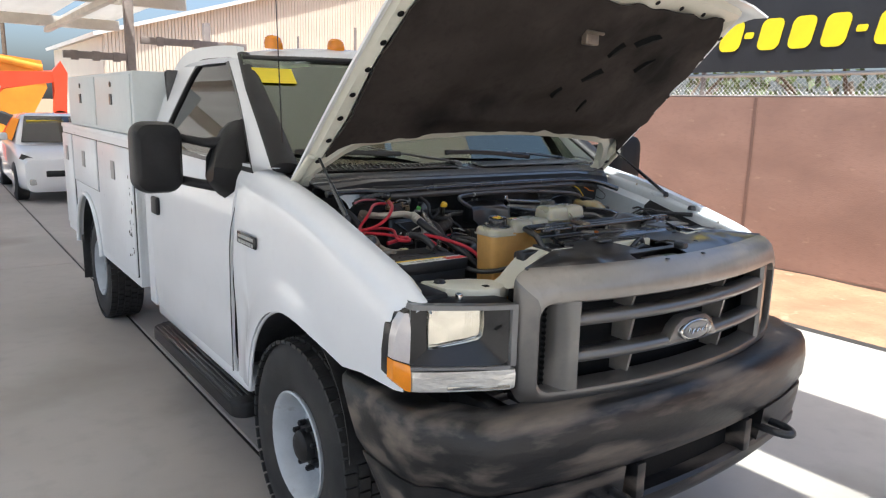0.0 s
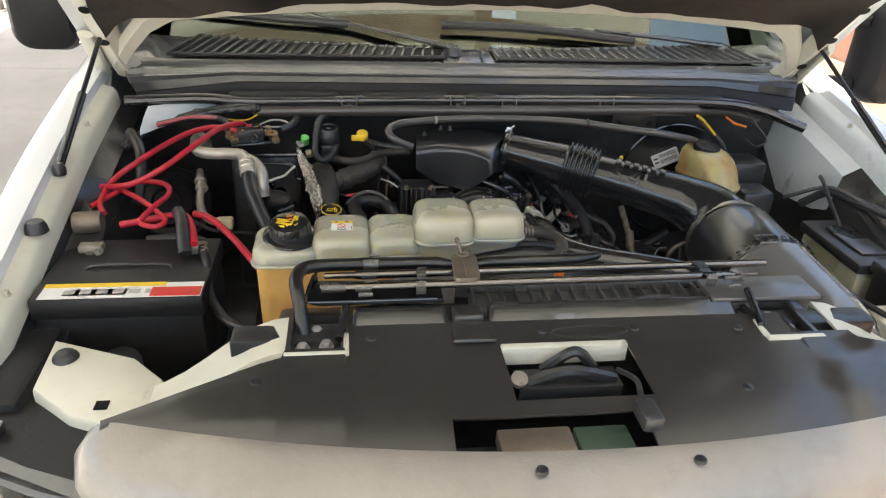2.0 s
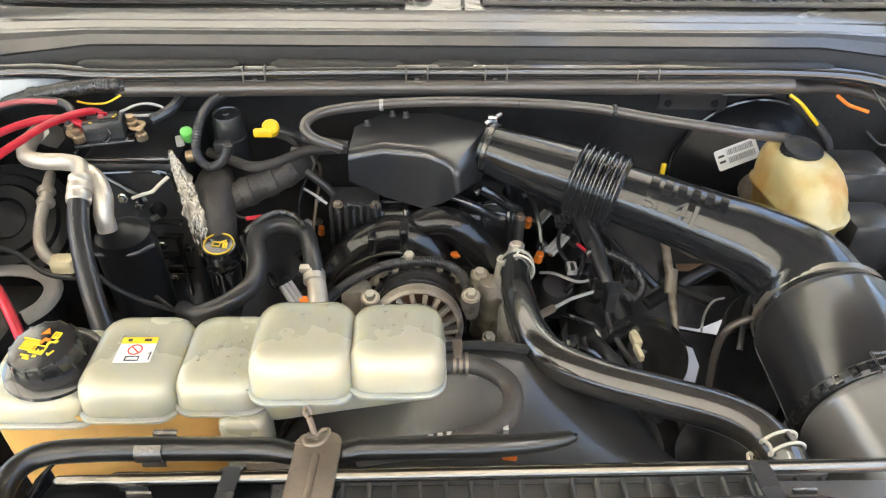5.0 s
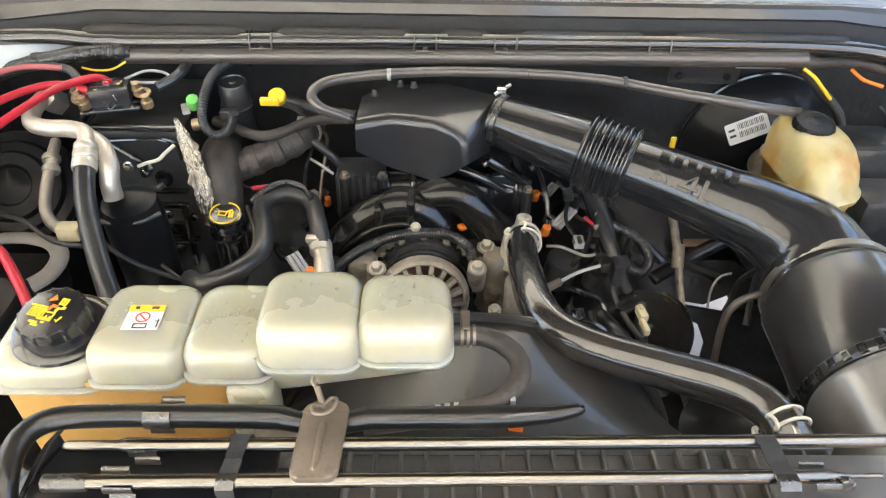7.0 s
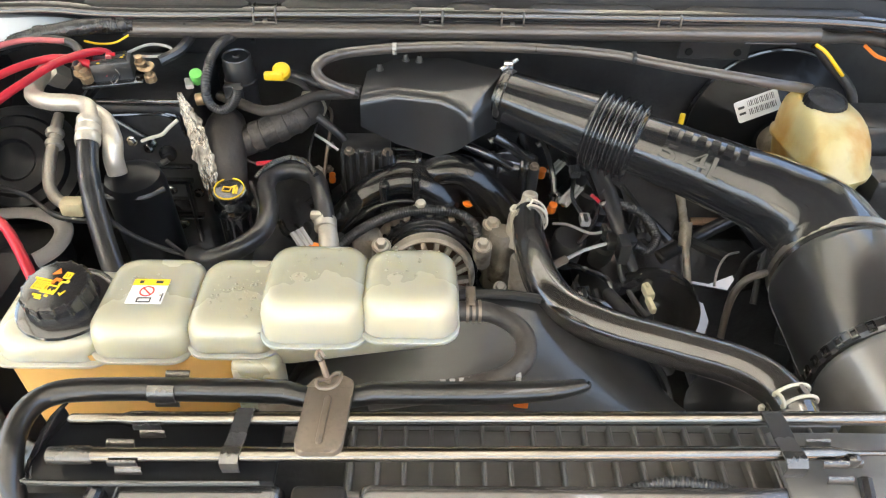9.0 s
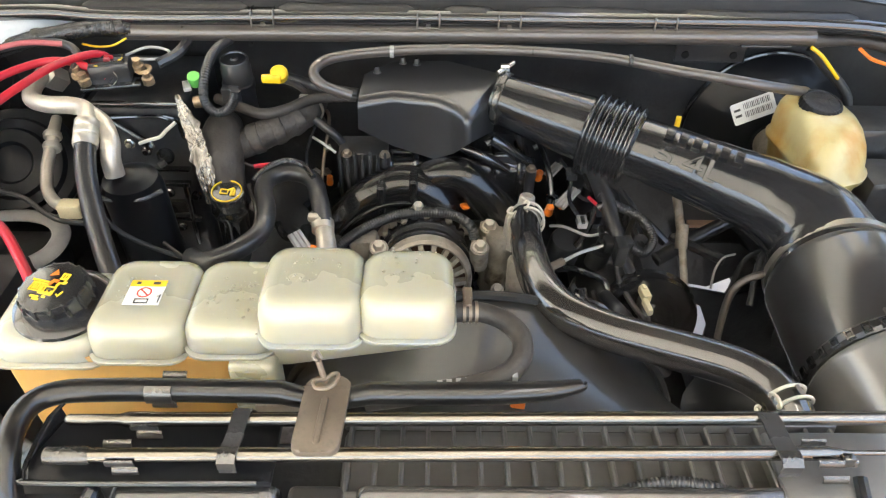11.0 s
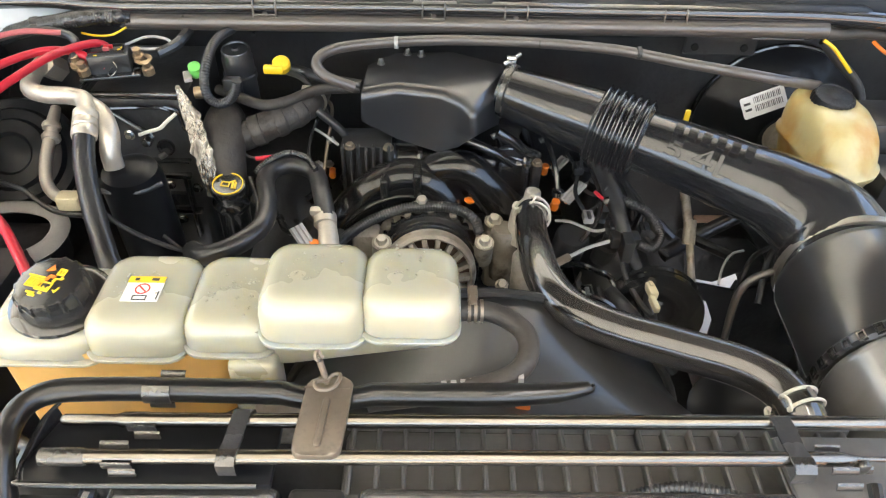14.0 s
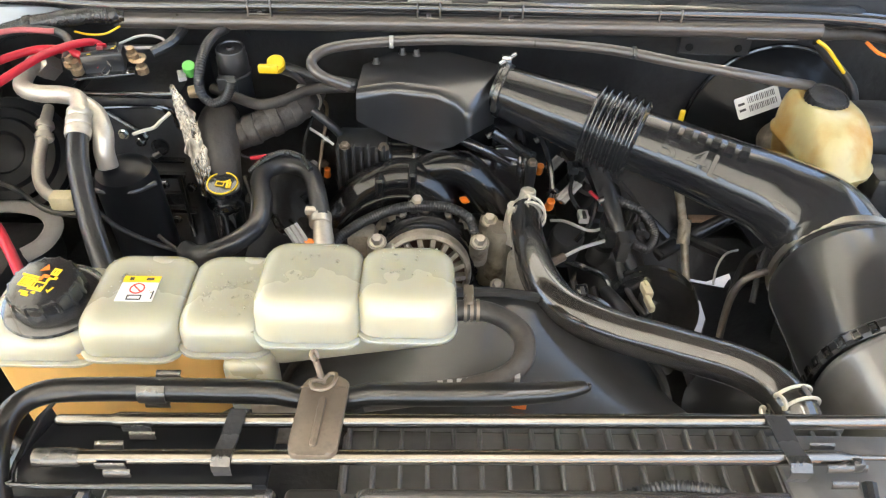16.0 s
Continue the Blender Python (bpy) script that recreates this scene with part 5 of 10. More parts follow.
def hood():
    bm = B()
    cols = []
    us = [0, 0.04, 0.2, 0.4, 0.6, 0.8, 1.0, 1.1, 1.17, 1.2, 1.215]
    start = hood_start
    for k in range(21):
        a = -1 + 2 * k / 20
        col = []
        for u in [start(a) + (1.215 - start(a)) * q / 1.215 for q in us]:
            w = 0.905 - 0.05 * (u / 1.2) ** 2
            h = 0.05 - 0.03 * a * a + 0.02 * math.exp(-((abs(a) - 0.55) / 0.12) ** 2) - 0.035 * max(0, abs(a) - 0.93) / 0.07 - 0.10 * max(0, (u - 1.05) / 0.165) ** 2
            col.append(hood_at(a * w, u - (0.06 * a * a if u > 1 else 0), h))
        cols.append(col)
    sheet(bm, cols, 0.008)
    hd = part("hood", bm, WHITE, truck, "raised white hood with worn inner frame")
    # inner frame of folded sheet
    bm = B()
    for s in (-1, 1):
        for w0, w1, u0, u1, drop in ((0.885, 0.80, 0.02, 1.12, 0.03),):
            cols = []
            for k in range(15):
                u = u0 + (u1 - u0) * k / 14
                wob = 0.015 * math.sin(k * 0.9)
                e = w0 - 0.05 * (u / 1.2) ** 2
                cols.append([hood_at(s * e, u, 0.0), hood_at(s * (e - 0.02), u, -drop), hood_at(s * (e - 0.05 + wob * 0.5), u, -drop - 0.008), hood_at(s * (e - 0.078 + wob), u, -0.012)])
            sheet(bm, cols, 0.003)
    cols = []
    for k in range(17):
        x = -0.8 + 1.6 * k / 16
        wob = 0.02 * math.sin(k * 1.7)
        cols.append([hood_at(x, 1.17 - 0.05 * (x / 0.8) ** 2, -0.02), hood_at(x, 1.14 - 0.05 * (x / 0.8) ** 2, -0.045), hood_at(x, 1.04 + wob, -0.035), hood_at(x, 0.99 + wob, -0.012)])
    sheet(bm, cols, 0.003)
    cols = []
    for k in range(31):
        x = -0.86 + 1.72 * k / 30
        bow = hood_start(x / 0.9)
        cols.append([hood_at(x, bow - 0.012, 0.03 - 0.02 * (x / 0.86) ** 2), hood_at(x, bow - 0.008, -0.034), hood_at(x, bow + 0.03, -0.036), hood_at(x, bow + 0.05, -0.02)])
    sheet(bm, cols, 0.003)
    part("inner_frame", bm, CREAM, hd, "scuffed off-white inner hood frame")
    rng = random.Random(4)
    spots = [((-1 if k % 2 else 1) * (0.848 + 0.008 * rng.random() - 0.05 * (0.1 + 0.05 * k) ** 2), 0.12 + 0.06 * k, 0.012) for k in range(16)]
    spots += [(-0.72 + 0.16 * k, 1.09 - 0.05 * ((-0.72 + 0.16 * k) / 0.8) ** 2, 0.011) for k in range(10)]
    for x, u, r in spots:
        bm = B()
        lathe(bm, [(r, 0), (r - 0.001, 0.002)], hood_at(x, u, -0.042 if r > 0.0115 else -0.044), -OUT, 10)
        part("drain_hole", bm, GRILD, hd)
    # insulation pad
    bm = B()
    cols = []
    for k in range(45):
        a = -1 + 2 * k / 44
        col = []
        for j in range(33):
            u0 = hood_start(a * 0.86) + 0.03
            u = u0 + (1.065 - u0) * j / 32
            w = 0.832 - 0.05 * (u / 1.2) ** 2 + 0.015 * noise.noise((u * 6, math.copysign(3, a), 0)) - 0.10 * max(0, (u - 0.9) / 0.17) ** 2
            h = -0.047 + 0.016 * noise.noise((a * 4, u * 5, 1)) + 0.010 * noise.noise((a * 9, u * 10, 5)) - 0.012 * math.exp(-((abs(a) - 0.62) / 0.05) ** 2) - 0.010 * math.exp(-((u - 0.45) / 0.03) ** 2)
            edge = 0.025 * noise.noise((a * 7, j * 0.0 + 2, 0)) * (1 if j in (0, 32) else 0)
            col.append(hood_at(a * w, u + edge , h))
        cols.append(col)
    sheet(bm, cols, 0.008)
    part("insulation_pad", bm, PAD, hd, "dark sagging felt insulation pad")
    for x, u, w, k in ((0.18, 0.72, 0.05, 0.6), (0.26, 0.55, 0.035, 1.4), (0.34, 0.92, 0.06, 0.5), (0.20, 0.86, 0.04, 1.0), (0.44, 0.80, 0.05, 0.9), (0.05, 0.62, 0.03, 1.2)):
        bm = B()
        o = [(-w, 0.0), (-w * 0.3, -0.007), (w * 0.5, -0.004), (w, 0.003), (w * 0.3, 0.008), (-w * 0.5, 0.005)]
        prism(bm, o, lambda a, b, t: hood_at(x + a * math.cos(k) - b * math.sin(k), u + a * math.sin(k) + b * math.cos(k), t), -0.074, -0.048)
        part("pad_tear", bm, GRILD, hd)
    bm = B()
    box(bm, hood_at(-0.035, 0.88, -0.075), hood_at(0.035, 0.94, -0.055), 0.004, 1)
    tube(bm, [hood_at(-0.03, 0.93, -0.06), hood_at(0.0, 0.96, -0.10), hood_at(0.03, 0.93, -0.06)], 0.006, n=8)
    part("latch_striker", bm, BROWNST, hd)
    for s in (-1, 1):
        bm = B()
        tube(bm, [(s * 0.90, 1.16, 1.38), (s * 0.905, 1.24, 1.43), hood_at(s * 0.895, 0.05, -0.03), hood_at(s * 0.88, 0.2, -0.035)], 0.018, n=8, flat=0.5)
        part("hinge", bm, CREAM, hd)
        lo, hi = Vector((s * 0.878, 0.80, 1.350)), hood_at(s * 0.85, 0.20, -0.045)
        bm = B()
        mid = lo.lerp(hi, 0.55)
        rod(bm, lo, mid, 0.0085)
        st = part("gas_strut", bm, GLOSSY, truck, "black gas strut")
        bm = B()
        rod(bm, mid, hi, 0.005)
        part("strut_rod", bm, BLKROD, st)
        bm = B()
        lathe(bm, [(0.012, 0), (0.013, 0.012), (0.008, 0.024)], lo - Vector((0, 0, 0.012)), (0, 0, 1), 12)
        part("strut_end", bm, RUBBER, st)


hood()


# ---- service body ----
def service_body():
    body = None
    for s in (-1, 1):
        x0, x1 = s * 0.60, s * 1.035
        bm = B()
        ys = [3.16, 3.3, 4.2] + [4.30 + 0.96 * (0.5 - 0.5 * math.cos(math.pi * k / 16)) for k in range(17)] + [5.3, 5.75]
        cols = []
        for y in ys:
            d = 0.48 ** 2 - (y - 4.78) ** 2
            z0 = max(0.60, 0.52 + math.sqrt(d)) if d > 0 else 0.60
            cols.append([Vector((x1, y, z0 + (1.50 - z0) * k / 4)) for k in range(5)])
        sheet(bm, cols, 0.03)
        box(bm, (s * 0.5, 3.16, 0.60), (s * 1.03, 3.19, 1.5), 0.004)
        box(bm, (s * 0.5, 3.16, 1.49), (s * 1.045, 5.75, 1.525), 0.006)
        box(bm, (s * 0.5, 5.72, 0.60), (s * 1.03, 5.75, 1.5), 0.004)
        body = part("side_box", bm, OLDWHITE, truck, "scuffed white steel side box")
        for y0, y1, z0, z1 in ((3.20, 4.20, 0.66, 1.44), (4.26, 5.20, 1.08, 1.44), (5.26, 5.70, 0.66, 1.44)):
            bm = B()
            box(bm, (s * 1.034, y0, z0), (s * 1.05, y1, z1), 0.005)
            d = part("box_door", bm, OLDWHITE, body)
            bm = B()
            box(bm, (s * 1.05, (y0 + y1) / 2 - 0.05, z1 - 0.22), (s * 1.057, (y0 + y1) / 2 + 0.05, z1 - 0.10), 0.003)
            part("latch", bm, GREYCON, d)
            bm = B()
            frame_ring(bm, rrect((y0 + y1) / 2, (z0 + z1) / 2, y1 - y0 + 0.012, z1 - z0 + 0.012, 0.01), rrect((y0 + y1) / 2, (z0 + z1) / 2, y1 - y0 + 0.002, z1 - z0 + 0.002, 0.01), lambda a, b, t: (s * t, a, b), 1.034, 1.041)
            part("door_seal", bm, RUBBER, d)
        rng = random.Random(7)
        for k in range(16):
            y, z = 3.22 + 0.12 * rng.random(), 0.75 + 0.55 * rng.random()
            w, h = 0.004 + 0.014 * rng.random(), 0.004 + 0.02 * rng.random()
            bm = B()
            prism(bm, [(y - w, z - h * 0.4), (y + w * 0.6, z - h), (y + w, z + h * 0.5), (y - w * 0.3, z + h)], lambda a, b, t: (s * t, a, b), 1.0495, 1.0505)
            part("paint_chip", bm, HOUSING, body)
        # flared arch and mud flap
        bm = B()
        tube(bm, [(s * 1.045, 4.78 + 0.48 * math.cos(radians(a)), 0.52 + 0.48 * math.sin(radians(a))) for a in range(4, 177, 12)], 0.018, n=8, sub=2)
        part("arch_flare", bm, OLDWHITE, body)
        bm = B()
        box(bm, (s * 0.72, 5.26, 0.22), (s * 1.02, 5.275, 0.75), 0.002)
        part("mud_flap", bm, RUBBER, body)
        bm = B()
        cols = []
        for k in range(13):
            a = radians(180 * k / 12)
            cols.append([Vector((s * x, 4.78 + 0.47 * math.cos(a), 0.52 + 0.47 * math.sin(a))) for x in (1.01, 0.6)])
        sheet(bm, cols, 0.005)
        part("wheel_well", bm, DEEP, body)
        # upper boxes
        bm = B()
        box(bm, (s * 0.62, 3.16, 1.527), (s * 1.025, 5.35, 1.905), 0.012)
        ub = part("top_box", bm, GALV, truck, "grey-white steel top box")
        for y0, y1 in ((3.20, 4.22), (4.26, 5.31)):
            bm = B()
            box(bm, (s * 1.022, y0, 1.55), (s * 1.034, y1, 1.885), 0.004)
            d = part("lid_door", bm, GALV, ub)
            bm = B()
            lathe(bm, [(0.018, 0), (0.018, 0.006)], (s * 1.034, (y0 + y1) / 2, 1.83), (s, 0, 0), 12)
            part("lock", bm, BLACK, d)
            bm = B()
            box(bm, (s * 1.034, (y0 + y1) / 2 - 0.03, 1.70), (s * 1.042, (y0 + y1) / 2 + 0.03, 1.77), 0.003)
            part("paddle_latch", bm, BLACK, d)
    bm = B()
    box(bm, (-0.62, 3.16, 0.75), (0.62, 5.75, 0.8), 0.01)
    box(bm, (-0.62, 3.16, 0.75), (0.62, 3.2, 1.5), 0.01)
    part("bed_floor", bm, OLDWHITE, truck)


service_body()


# ---- cowl and firewall ----
def ws_y(x):
    return 1.285 + 0.13 * (x / 0.85) ** 2


def cowl():
    bm = B()
    cols = []
    for k in range(37):
        x = -0.86 + 1.72 * k / 36
        e = max(0, abs(x) - 0.62) / 0.24
        col = [Vector((x, ws_y(x) + 0.14, 1.462)), Vector((x, ws_y(x) + 0.03, 1.478)), Vector((x, ws_y(x) - 0.012, 1.484))]
        for y, z in ((1.203, 1.467), (1.199, 1.460), (1.196, 1.452), (1.188, 1.4515), (1.184, 1.4555), (1.179, 1.4555), (1.175, 1.446), (1.166, 1.444), (1.160, 1.434), (1.152, 1.434), (1.150, 1.438), (1.128, 1.432), (1.122, 1.415), (1.114, 1.408)):
            f2 = (1.203 - y) / 0.09
            col.append(Vector((x * (1 - 0.075 * f2), y - 0.03 * e * f2 ** 0.5 + 0.02 * e, z - 0.03 * e * f2)))
        cols.append(col)
    sheet(bm, [q[:3] for q in cols], 0.004)
    c = part("cowl_panel", bm, COWLM, truck, "weathered grey-black cowl panel with vent slots")
    for name, r0, r1, m in (("cowl_edge", 2, 11, COWLT), ("cowl_seal", 10, 15, RUBBER), ("cowl_flange", 14, 17, EXTB)):
        bm = B()
        sheet(bm, [q[r0:r1] for q in cols], 0.004)
        part(name, bm, m, c)
    # vent slots: a floor and leaning slats, in two fields
    # The right field's near-black floor stands for shade in its slots
    for x0, x1, n, t0, t1, fm in ((-0.745, -0.095, 26, 0.048, 0.006, VENTM), (0.045, 0.745, 25, -0.010, -0.036, GRILD)):
        bm = B()
        cols = []
        for k in range(13):
            x = x0 + (x1 - x0) * k / 12
            cols.append([Vector((x, 1.214, 1.4745)), Vector((x + t0 + (t1 - t0) * k / 12, ws_y(x) - 0.020, 1.4868))])
        sheet(bm, cols, 0.001)
        part("vent_floor", bm, fm, c)
        for k in range(n + 1):
            x = x0 + (x1 - x0) * k / n
            d = ws_y(x) - 0.02 - 1.212
            bm = B()
            a, b = Vector((x, 1.211, 1.474)), Vector((x + t0 + (t1 - t0) * k / n, 1.212 + d, 1.486))
            w = Vector((0.0050 if x < 0 else 0.0038, 0, 0))
            up = Vector((0, 0, 0.009))
            loft(bm, [[a - w, a + w, a + w * 0.6 + up, a - w * 0.6 + up], [b - w, b + w, b + w * 0.6 + up, b - w * 0.6 + up]])
            part("vent_slat", bm, COWLT if x > 0 else COWLM, c)
        if x0 > 0:
            for k in range(7):
                bm = B()
                q = (k + 0.5) / 7
                tube(bm, [(x + (t0 + (t1 - t0) * (x - x0) / (x1 - x0)) * q, 1.214 + (ws_y(x) - 0.020 - 1.214) * q, 1.4755 + 0.0123 * q) for x in np.linspace(x0, x1, 9)], 0.0016, n=5, sub=0)
                part("vent_louvre", bm, COWLM, c)
        for yy in (True, False):
            bm = B()
            pts = []
            for k in range(9):
                x = x0 - 0.004 + (x1 - x0 + 0.008) * k / 8
                pts.append((x, 1.209, 1.478) if yy else (x + t0 + (t1 - t0) * k / 8, ws_y(x) - 0.018, 1.488))
            tube(bm, pts, 0.0045, n=6, sub=2)
            part("vent_rim", bm, COWLT if x0 > 0 else COWLM, c)
    bm = B()
    tube(bm, [(0.006, 1.20, 1.470), (0.006, 1.26, 1.486)], 0.003, n=6, sub=0)
    part("centre_seam", bm, RUBBER, c)
    # weather strip and its spring clips
    bm = B()
    pts = [(-0.82, 1.075, 1.402), (-0.66, 1.095, 1.404), (-0.54, 1.096, 1.398), (-0.2, 1.099, 1.402), (0.2, 1.099, 1.404), (0.54, 1.10, 1.403), (0.68, 1.085, 1.392), (0.80, 1.04, 1.355)]
    tube(bm, pts, 0.0125, n=14, sub=5)
    ws = part("weather_strip", bm, GLOSSY, c)
    for x0, x1 in ((-0.60, -0.350), (-0.300, -0.092), (-0.046, 0.030), (0.080, 0.275), (0.322, 0.60)):
        bm = B()
        rings = []
        for x, k in ((x0, 0.35), (x0 + 0.012, 1.0), (x1 - 0.012, 1.0), (x1, 0.35)):
            rings.append([Vector((x, 1.104 + dy * k, 1.412 + dz * k)) for dy, dz in ((-0.012, -0.008), (-0.011, 0.002), (-0.004, 0.006), (0.010, 0.006), (0.012, -0.006))])
        loft(bm, rings)
        part("seal_flap", bm, EXTB, ws)
    for x in (-0.325, -0.07, 0.055, 0.297):
        bm = B()
        for dx in (-0.017, 0.017):
            tube(bm, [(x + dx, 1.112, 1.412), (x + dx, 1.089, 1.412), (x + dx, 1.086, 1.388)], 0.0016, n=6, sub=2)
        tube(bm, [(x - 0.017, 1.0865, 1.392), (x + 0.017, 1.0865, 1.392)], 0.0014, n=6, sub=0)
        box(bm, (x - 0.004, 1.0865, 1.389), (x + 0.004, 1.089, 1.398), 0.001, 1)
        part("spring_clip", bm, CLIPM, c)
    bm = B()
    box(bm, (0.0, 1.088, 1.400), (0.034, 1.096, 1.410), 0.002)
    part("tape_tab", bm, CLIPM, c)
    # firewall
    bm = B()
    cols = []
    for k in range(41):
        x = -0.82 + 1.64 * k / 40
        cols.append([Vector((x, 1.20 + 0.012 * noise.noise((x * 4, z * 5, 2)), z)) for z in (0.45, 0.6, 0.8, 0.95, 1.05, 1.15, 1.25, 1.33, 1.385, 1.41)])
    sheet(bm, cols, 0.006, lambda k, i: 0.48 < -0.82 + 0.041 * (k + 0.5) < 0.63 and i < 2)
    fw = part("firewall", bm, DEEP, truck, "black painted firewall")
    # added black masks that leave only two slots to the ground beside the shaft
    for o in (((0.44, 0.92), (0.57, 0.92), (0.66, 0.84), (0.64, 0.815), (0.589, 0.833), (0.532, 0.799), (0.472, 0.812)), ((0.53, 0.787), (0.60, 0.772), (0.66, 0.80), (0.66, 0.55), (0.57, 0.55), (0.564, 0.68), (0.534, 0.741), (0.50, 0.758), (0.478, 0.799))):
        bm = B()
        prism(bm, o, lambda a, b, t: (a, t, b), 1.15, 1.156, 0.0)
        part("gap_mask", bm, DEEP, fw)
    for x0, x1 in ((-0.57, -0.50), (0.42, 0.50)):
        bm = B()
        box(bm, (x0, 1.079, 1.372), (x1, 1.20, 1.376), 0.002)
        part("tube_bracket", bm, BLACK, fw)
    bm = B()
    tube(bm, [(-0.545, 1.092, 1.376), (0, 1.092, 1.381), (0.535, 1.092, 1.385)], 0.0130, n=16, sub=2)
    part("wiring_conduit", bm, BROWNTUBE, truck, "long dark conduit along the firewall")
    bm = B()
    box(bm, (0.335, 1.126, 1.325), (0.452, 1.130, 1.371), 0.004)
    pl = part("mounting_plate", bm, BLACK, truck)
    for x in (0.352, 0.432):
        bm = B()
        lathe(bm, [(0.0065, 0), (0.006, 0.002)], (x, 1.1255, 1.338), (0, -1, 0), 12)
        part("plate_hole", bm, GRILD, pl)
    # grey metal at the bay's rear corners
    for s in (-1,):
        bm = B()
        cols = []
        for k in range(10):
            t = k / 9
            x = (0.56 if s < 0 else 0.66) + (0.21 if s < 0 else 0.18) * t
            cols.append([Vector((s * x, 1.145 - 0.08 * t, 1.402 - 0.008 * t)), Vector((s * x, 1.135 - 0.12 * t * t, 1.394 - 0.012 * t)), Vector((s * x, 1.130 - 0.14 * t * t, 1.386 - 0.016 * t)), Vector((s * x, 1.130 - 0.15 * t * t, 1.376 - 0.02 * t))])
        sheet(bm, cols, 0.004)
        part("corner_gusset", bm, APRON, truck)
    # wipers
    for pts, bl in (([(-0.062, 1.250, 1.494), (-0.185, 1.293, 1.512), (-0.332, 1.342, 1.534), (-0.463, 1.392, 1.560)], [(-0.783, 1.442, 1.540), (-0.538, 1.379, 1.536), (-0.322, 1.338, 1.530)]),
                    ([(0.690, 1.327, 1.494), (0.523, 1.322, 1.512), (0.334, 1.322, 1.528), (0.180, 1.322, 1.536)], [(-0.085, 1.322, 1.536), (0.163, 1.314, 1.530), (0.430, 1.310, 1.506)])):
        bm = B()
        tube(bm, pts, [0.013, 0.011, 0.007, 0.006], n=8, flat=0.6)
        w = part("wiper", bm, SATIN, truck, "black windscreen wiper")
        bm = B()
        tube(bm, bl, 0.0075, n=8, flat=1.5)
        part("wiper_blade", bm, RUBBER, w)
        bm = B()
        lathe(bm, [(0.02, 0), (0.018, 0.014), (0.012, 0.02)], Vector(pts[0]) - Vector((0, 0, 0.018)), (0, 0, 1), 16)
        part("wiper_pivot", bm, SATIN, w)


cowl()


# ---- radiator support, shield and front of the bay ----
def bay_front():
    # sight shield: one moulded sheet, open over the latch and the tag slot
    def edge(x):
        a = abs(x)
        return 0.315 if a < 0.335 else (0.262 if a < 0.42 else 0.245 - (a - 0.42) * 0.44)
    rise = (1.268, 1.283, 1.285, 1.288, 1.2885, 1.2885, 1.2915, 1.294)
    def column(x):
        y0, y1 = 0.064 + gy(x) * 0.8, edge(x)
        rows = (y0, 0.118, 0.145, 0.19, 0.23, 0.263, 0.288, y1)
        if abs(x) > 0.205:
            rows = [y0 + (y1 - y0) * q for q in (0, 0.2, 0.32, 0.5, 0.67, 0.8, 0.9, 1)]
        return [Vector((x, y, z - 0.014 * max(0, abs(x) - 0.45) / 0.15 + 0.0001 * noise.noise((x * 9, y * 14, 0)))) for y, z in zip(rows, rise)]
    xs = [-0.63, -0.60, -0.56, -0.52, -0.48, -0.45, -0.422, -0.418, -0.38, -0.337, -0.333, -0.29, -0.25, -0.205, -0.16, -0.118, -0.07, -0.03, 0.0, 0.045, 0.068, 0.10, 0.15, 0.205, 0.25, 0.285, 0.30, 0.333, 0.337, 0.378, 0.418, 0.422, 0.45, 0.48, 0.52, 0.56, 0.60, 0.63]
    def gap(k, i):
        x = (xs[k] + xs[k + 1]) / 2
        return (-0.118 < x < 0.068 and 2 <= i <= 4) or (-0.205 < x < 0.045 and i == 0)
    bm = B()
    sheet(bm, [column(x) for x in xs], 0.004, gap)
    sh = part("sight_shield", bm, SHIELD, truck, "dusty black plastic shield behind the grille")
    # skirts down the shield's sides
    for s in (-1, 1):
        bm = B()
        pts = [(0.62, 0.158), (0.58, 0.176), (0.54, 0.193), (0.50, 0.21), (0.46, 0.228), (0.42, 0.245)]
        sheet(bm, [[Vector((s * a, b, 1.272)), Vector((s * (a + 0.004), b + 0.012, 1.255)), Vector((s * (a + 0.006), b + 0.016, 1.20))] for a, b in pts], 0.004)
        part("shield_skirt", bm, SHIELD, sh)
    # raised panels at the back of the shield
    for x0, x1 in ((-0.325, -0.185), (-0.122, 0.272)):
        bm = B()
        rings = []
        for x, k in ((x0, 0.6), (x0 + 0.004, 0.9), (x0 + 0.010, 1.0), (x1 - 0.010, 1.0), (x1 - 0.004, 0.9), (x1, 0.6)):
            rings.append([Vector((x, 0.34 + (y - 0.34) * (0.8 + 0.2 * k), 1.284 + (z - 1.284) * k)) for y, z in ((0.308, 1.284), (0.309, 1.287), (0.313, 1.2905), (0.341, 1.3035), (0.346, 1.3055), (0.350, 1.305), (0.351, 1.302), (0.351, 1.284))])
        loft(bm, rings)
        part("raised_panel", bm, PANELM, sh, sharp=40)
    bm = B()
    box(bm, (-0.178, 0.315, 1.286), (-0.132, 0.352, 1.304), 0.006, 3)
    part("latch_cover", bm, SHIELD, sh)
    bm = B()
    box(bm, (-0.185, 0.262, 1.292), (-0.122, 0.30, 1.300), 0.004, 2)
    part("shield_pad", bm, SHIELD, sh)
    # faint moulded oval
    bm = B()
    o = [(0.02 + 0.06 * math.cos(a), 0.285 + 0.014 * math.sin(a)) for a in np.linspace(0, 2 * math.pi, 28, endpoint=False)]
    i2 = [(0.02 + 0.056 * math.cos(a), 0.285 + 0.0115 * math.sin(a)) for a in np.linspace(0, 2 * math.pi, 28, endpoint=False)]
    frame_ring(bm, o, i2, lambda a, b, t: (a, b, t), 1.290, 1.2945)
    part("moulded_oval", bm, SHIELD, sh)
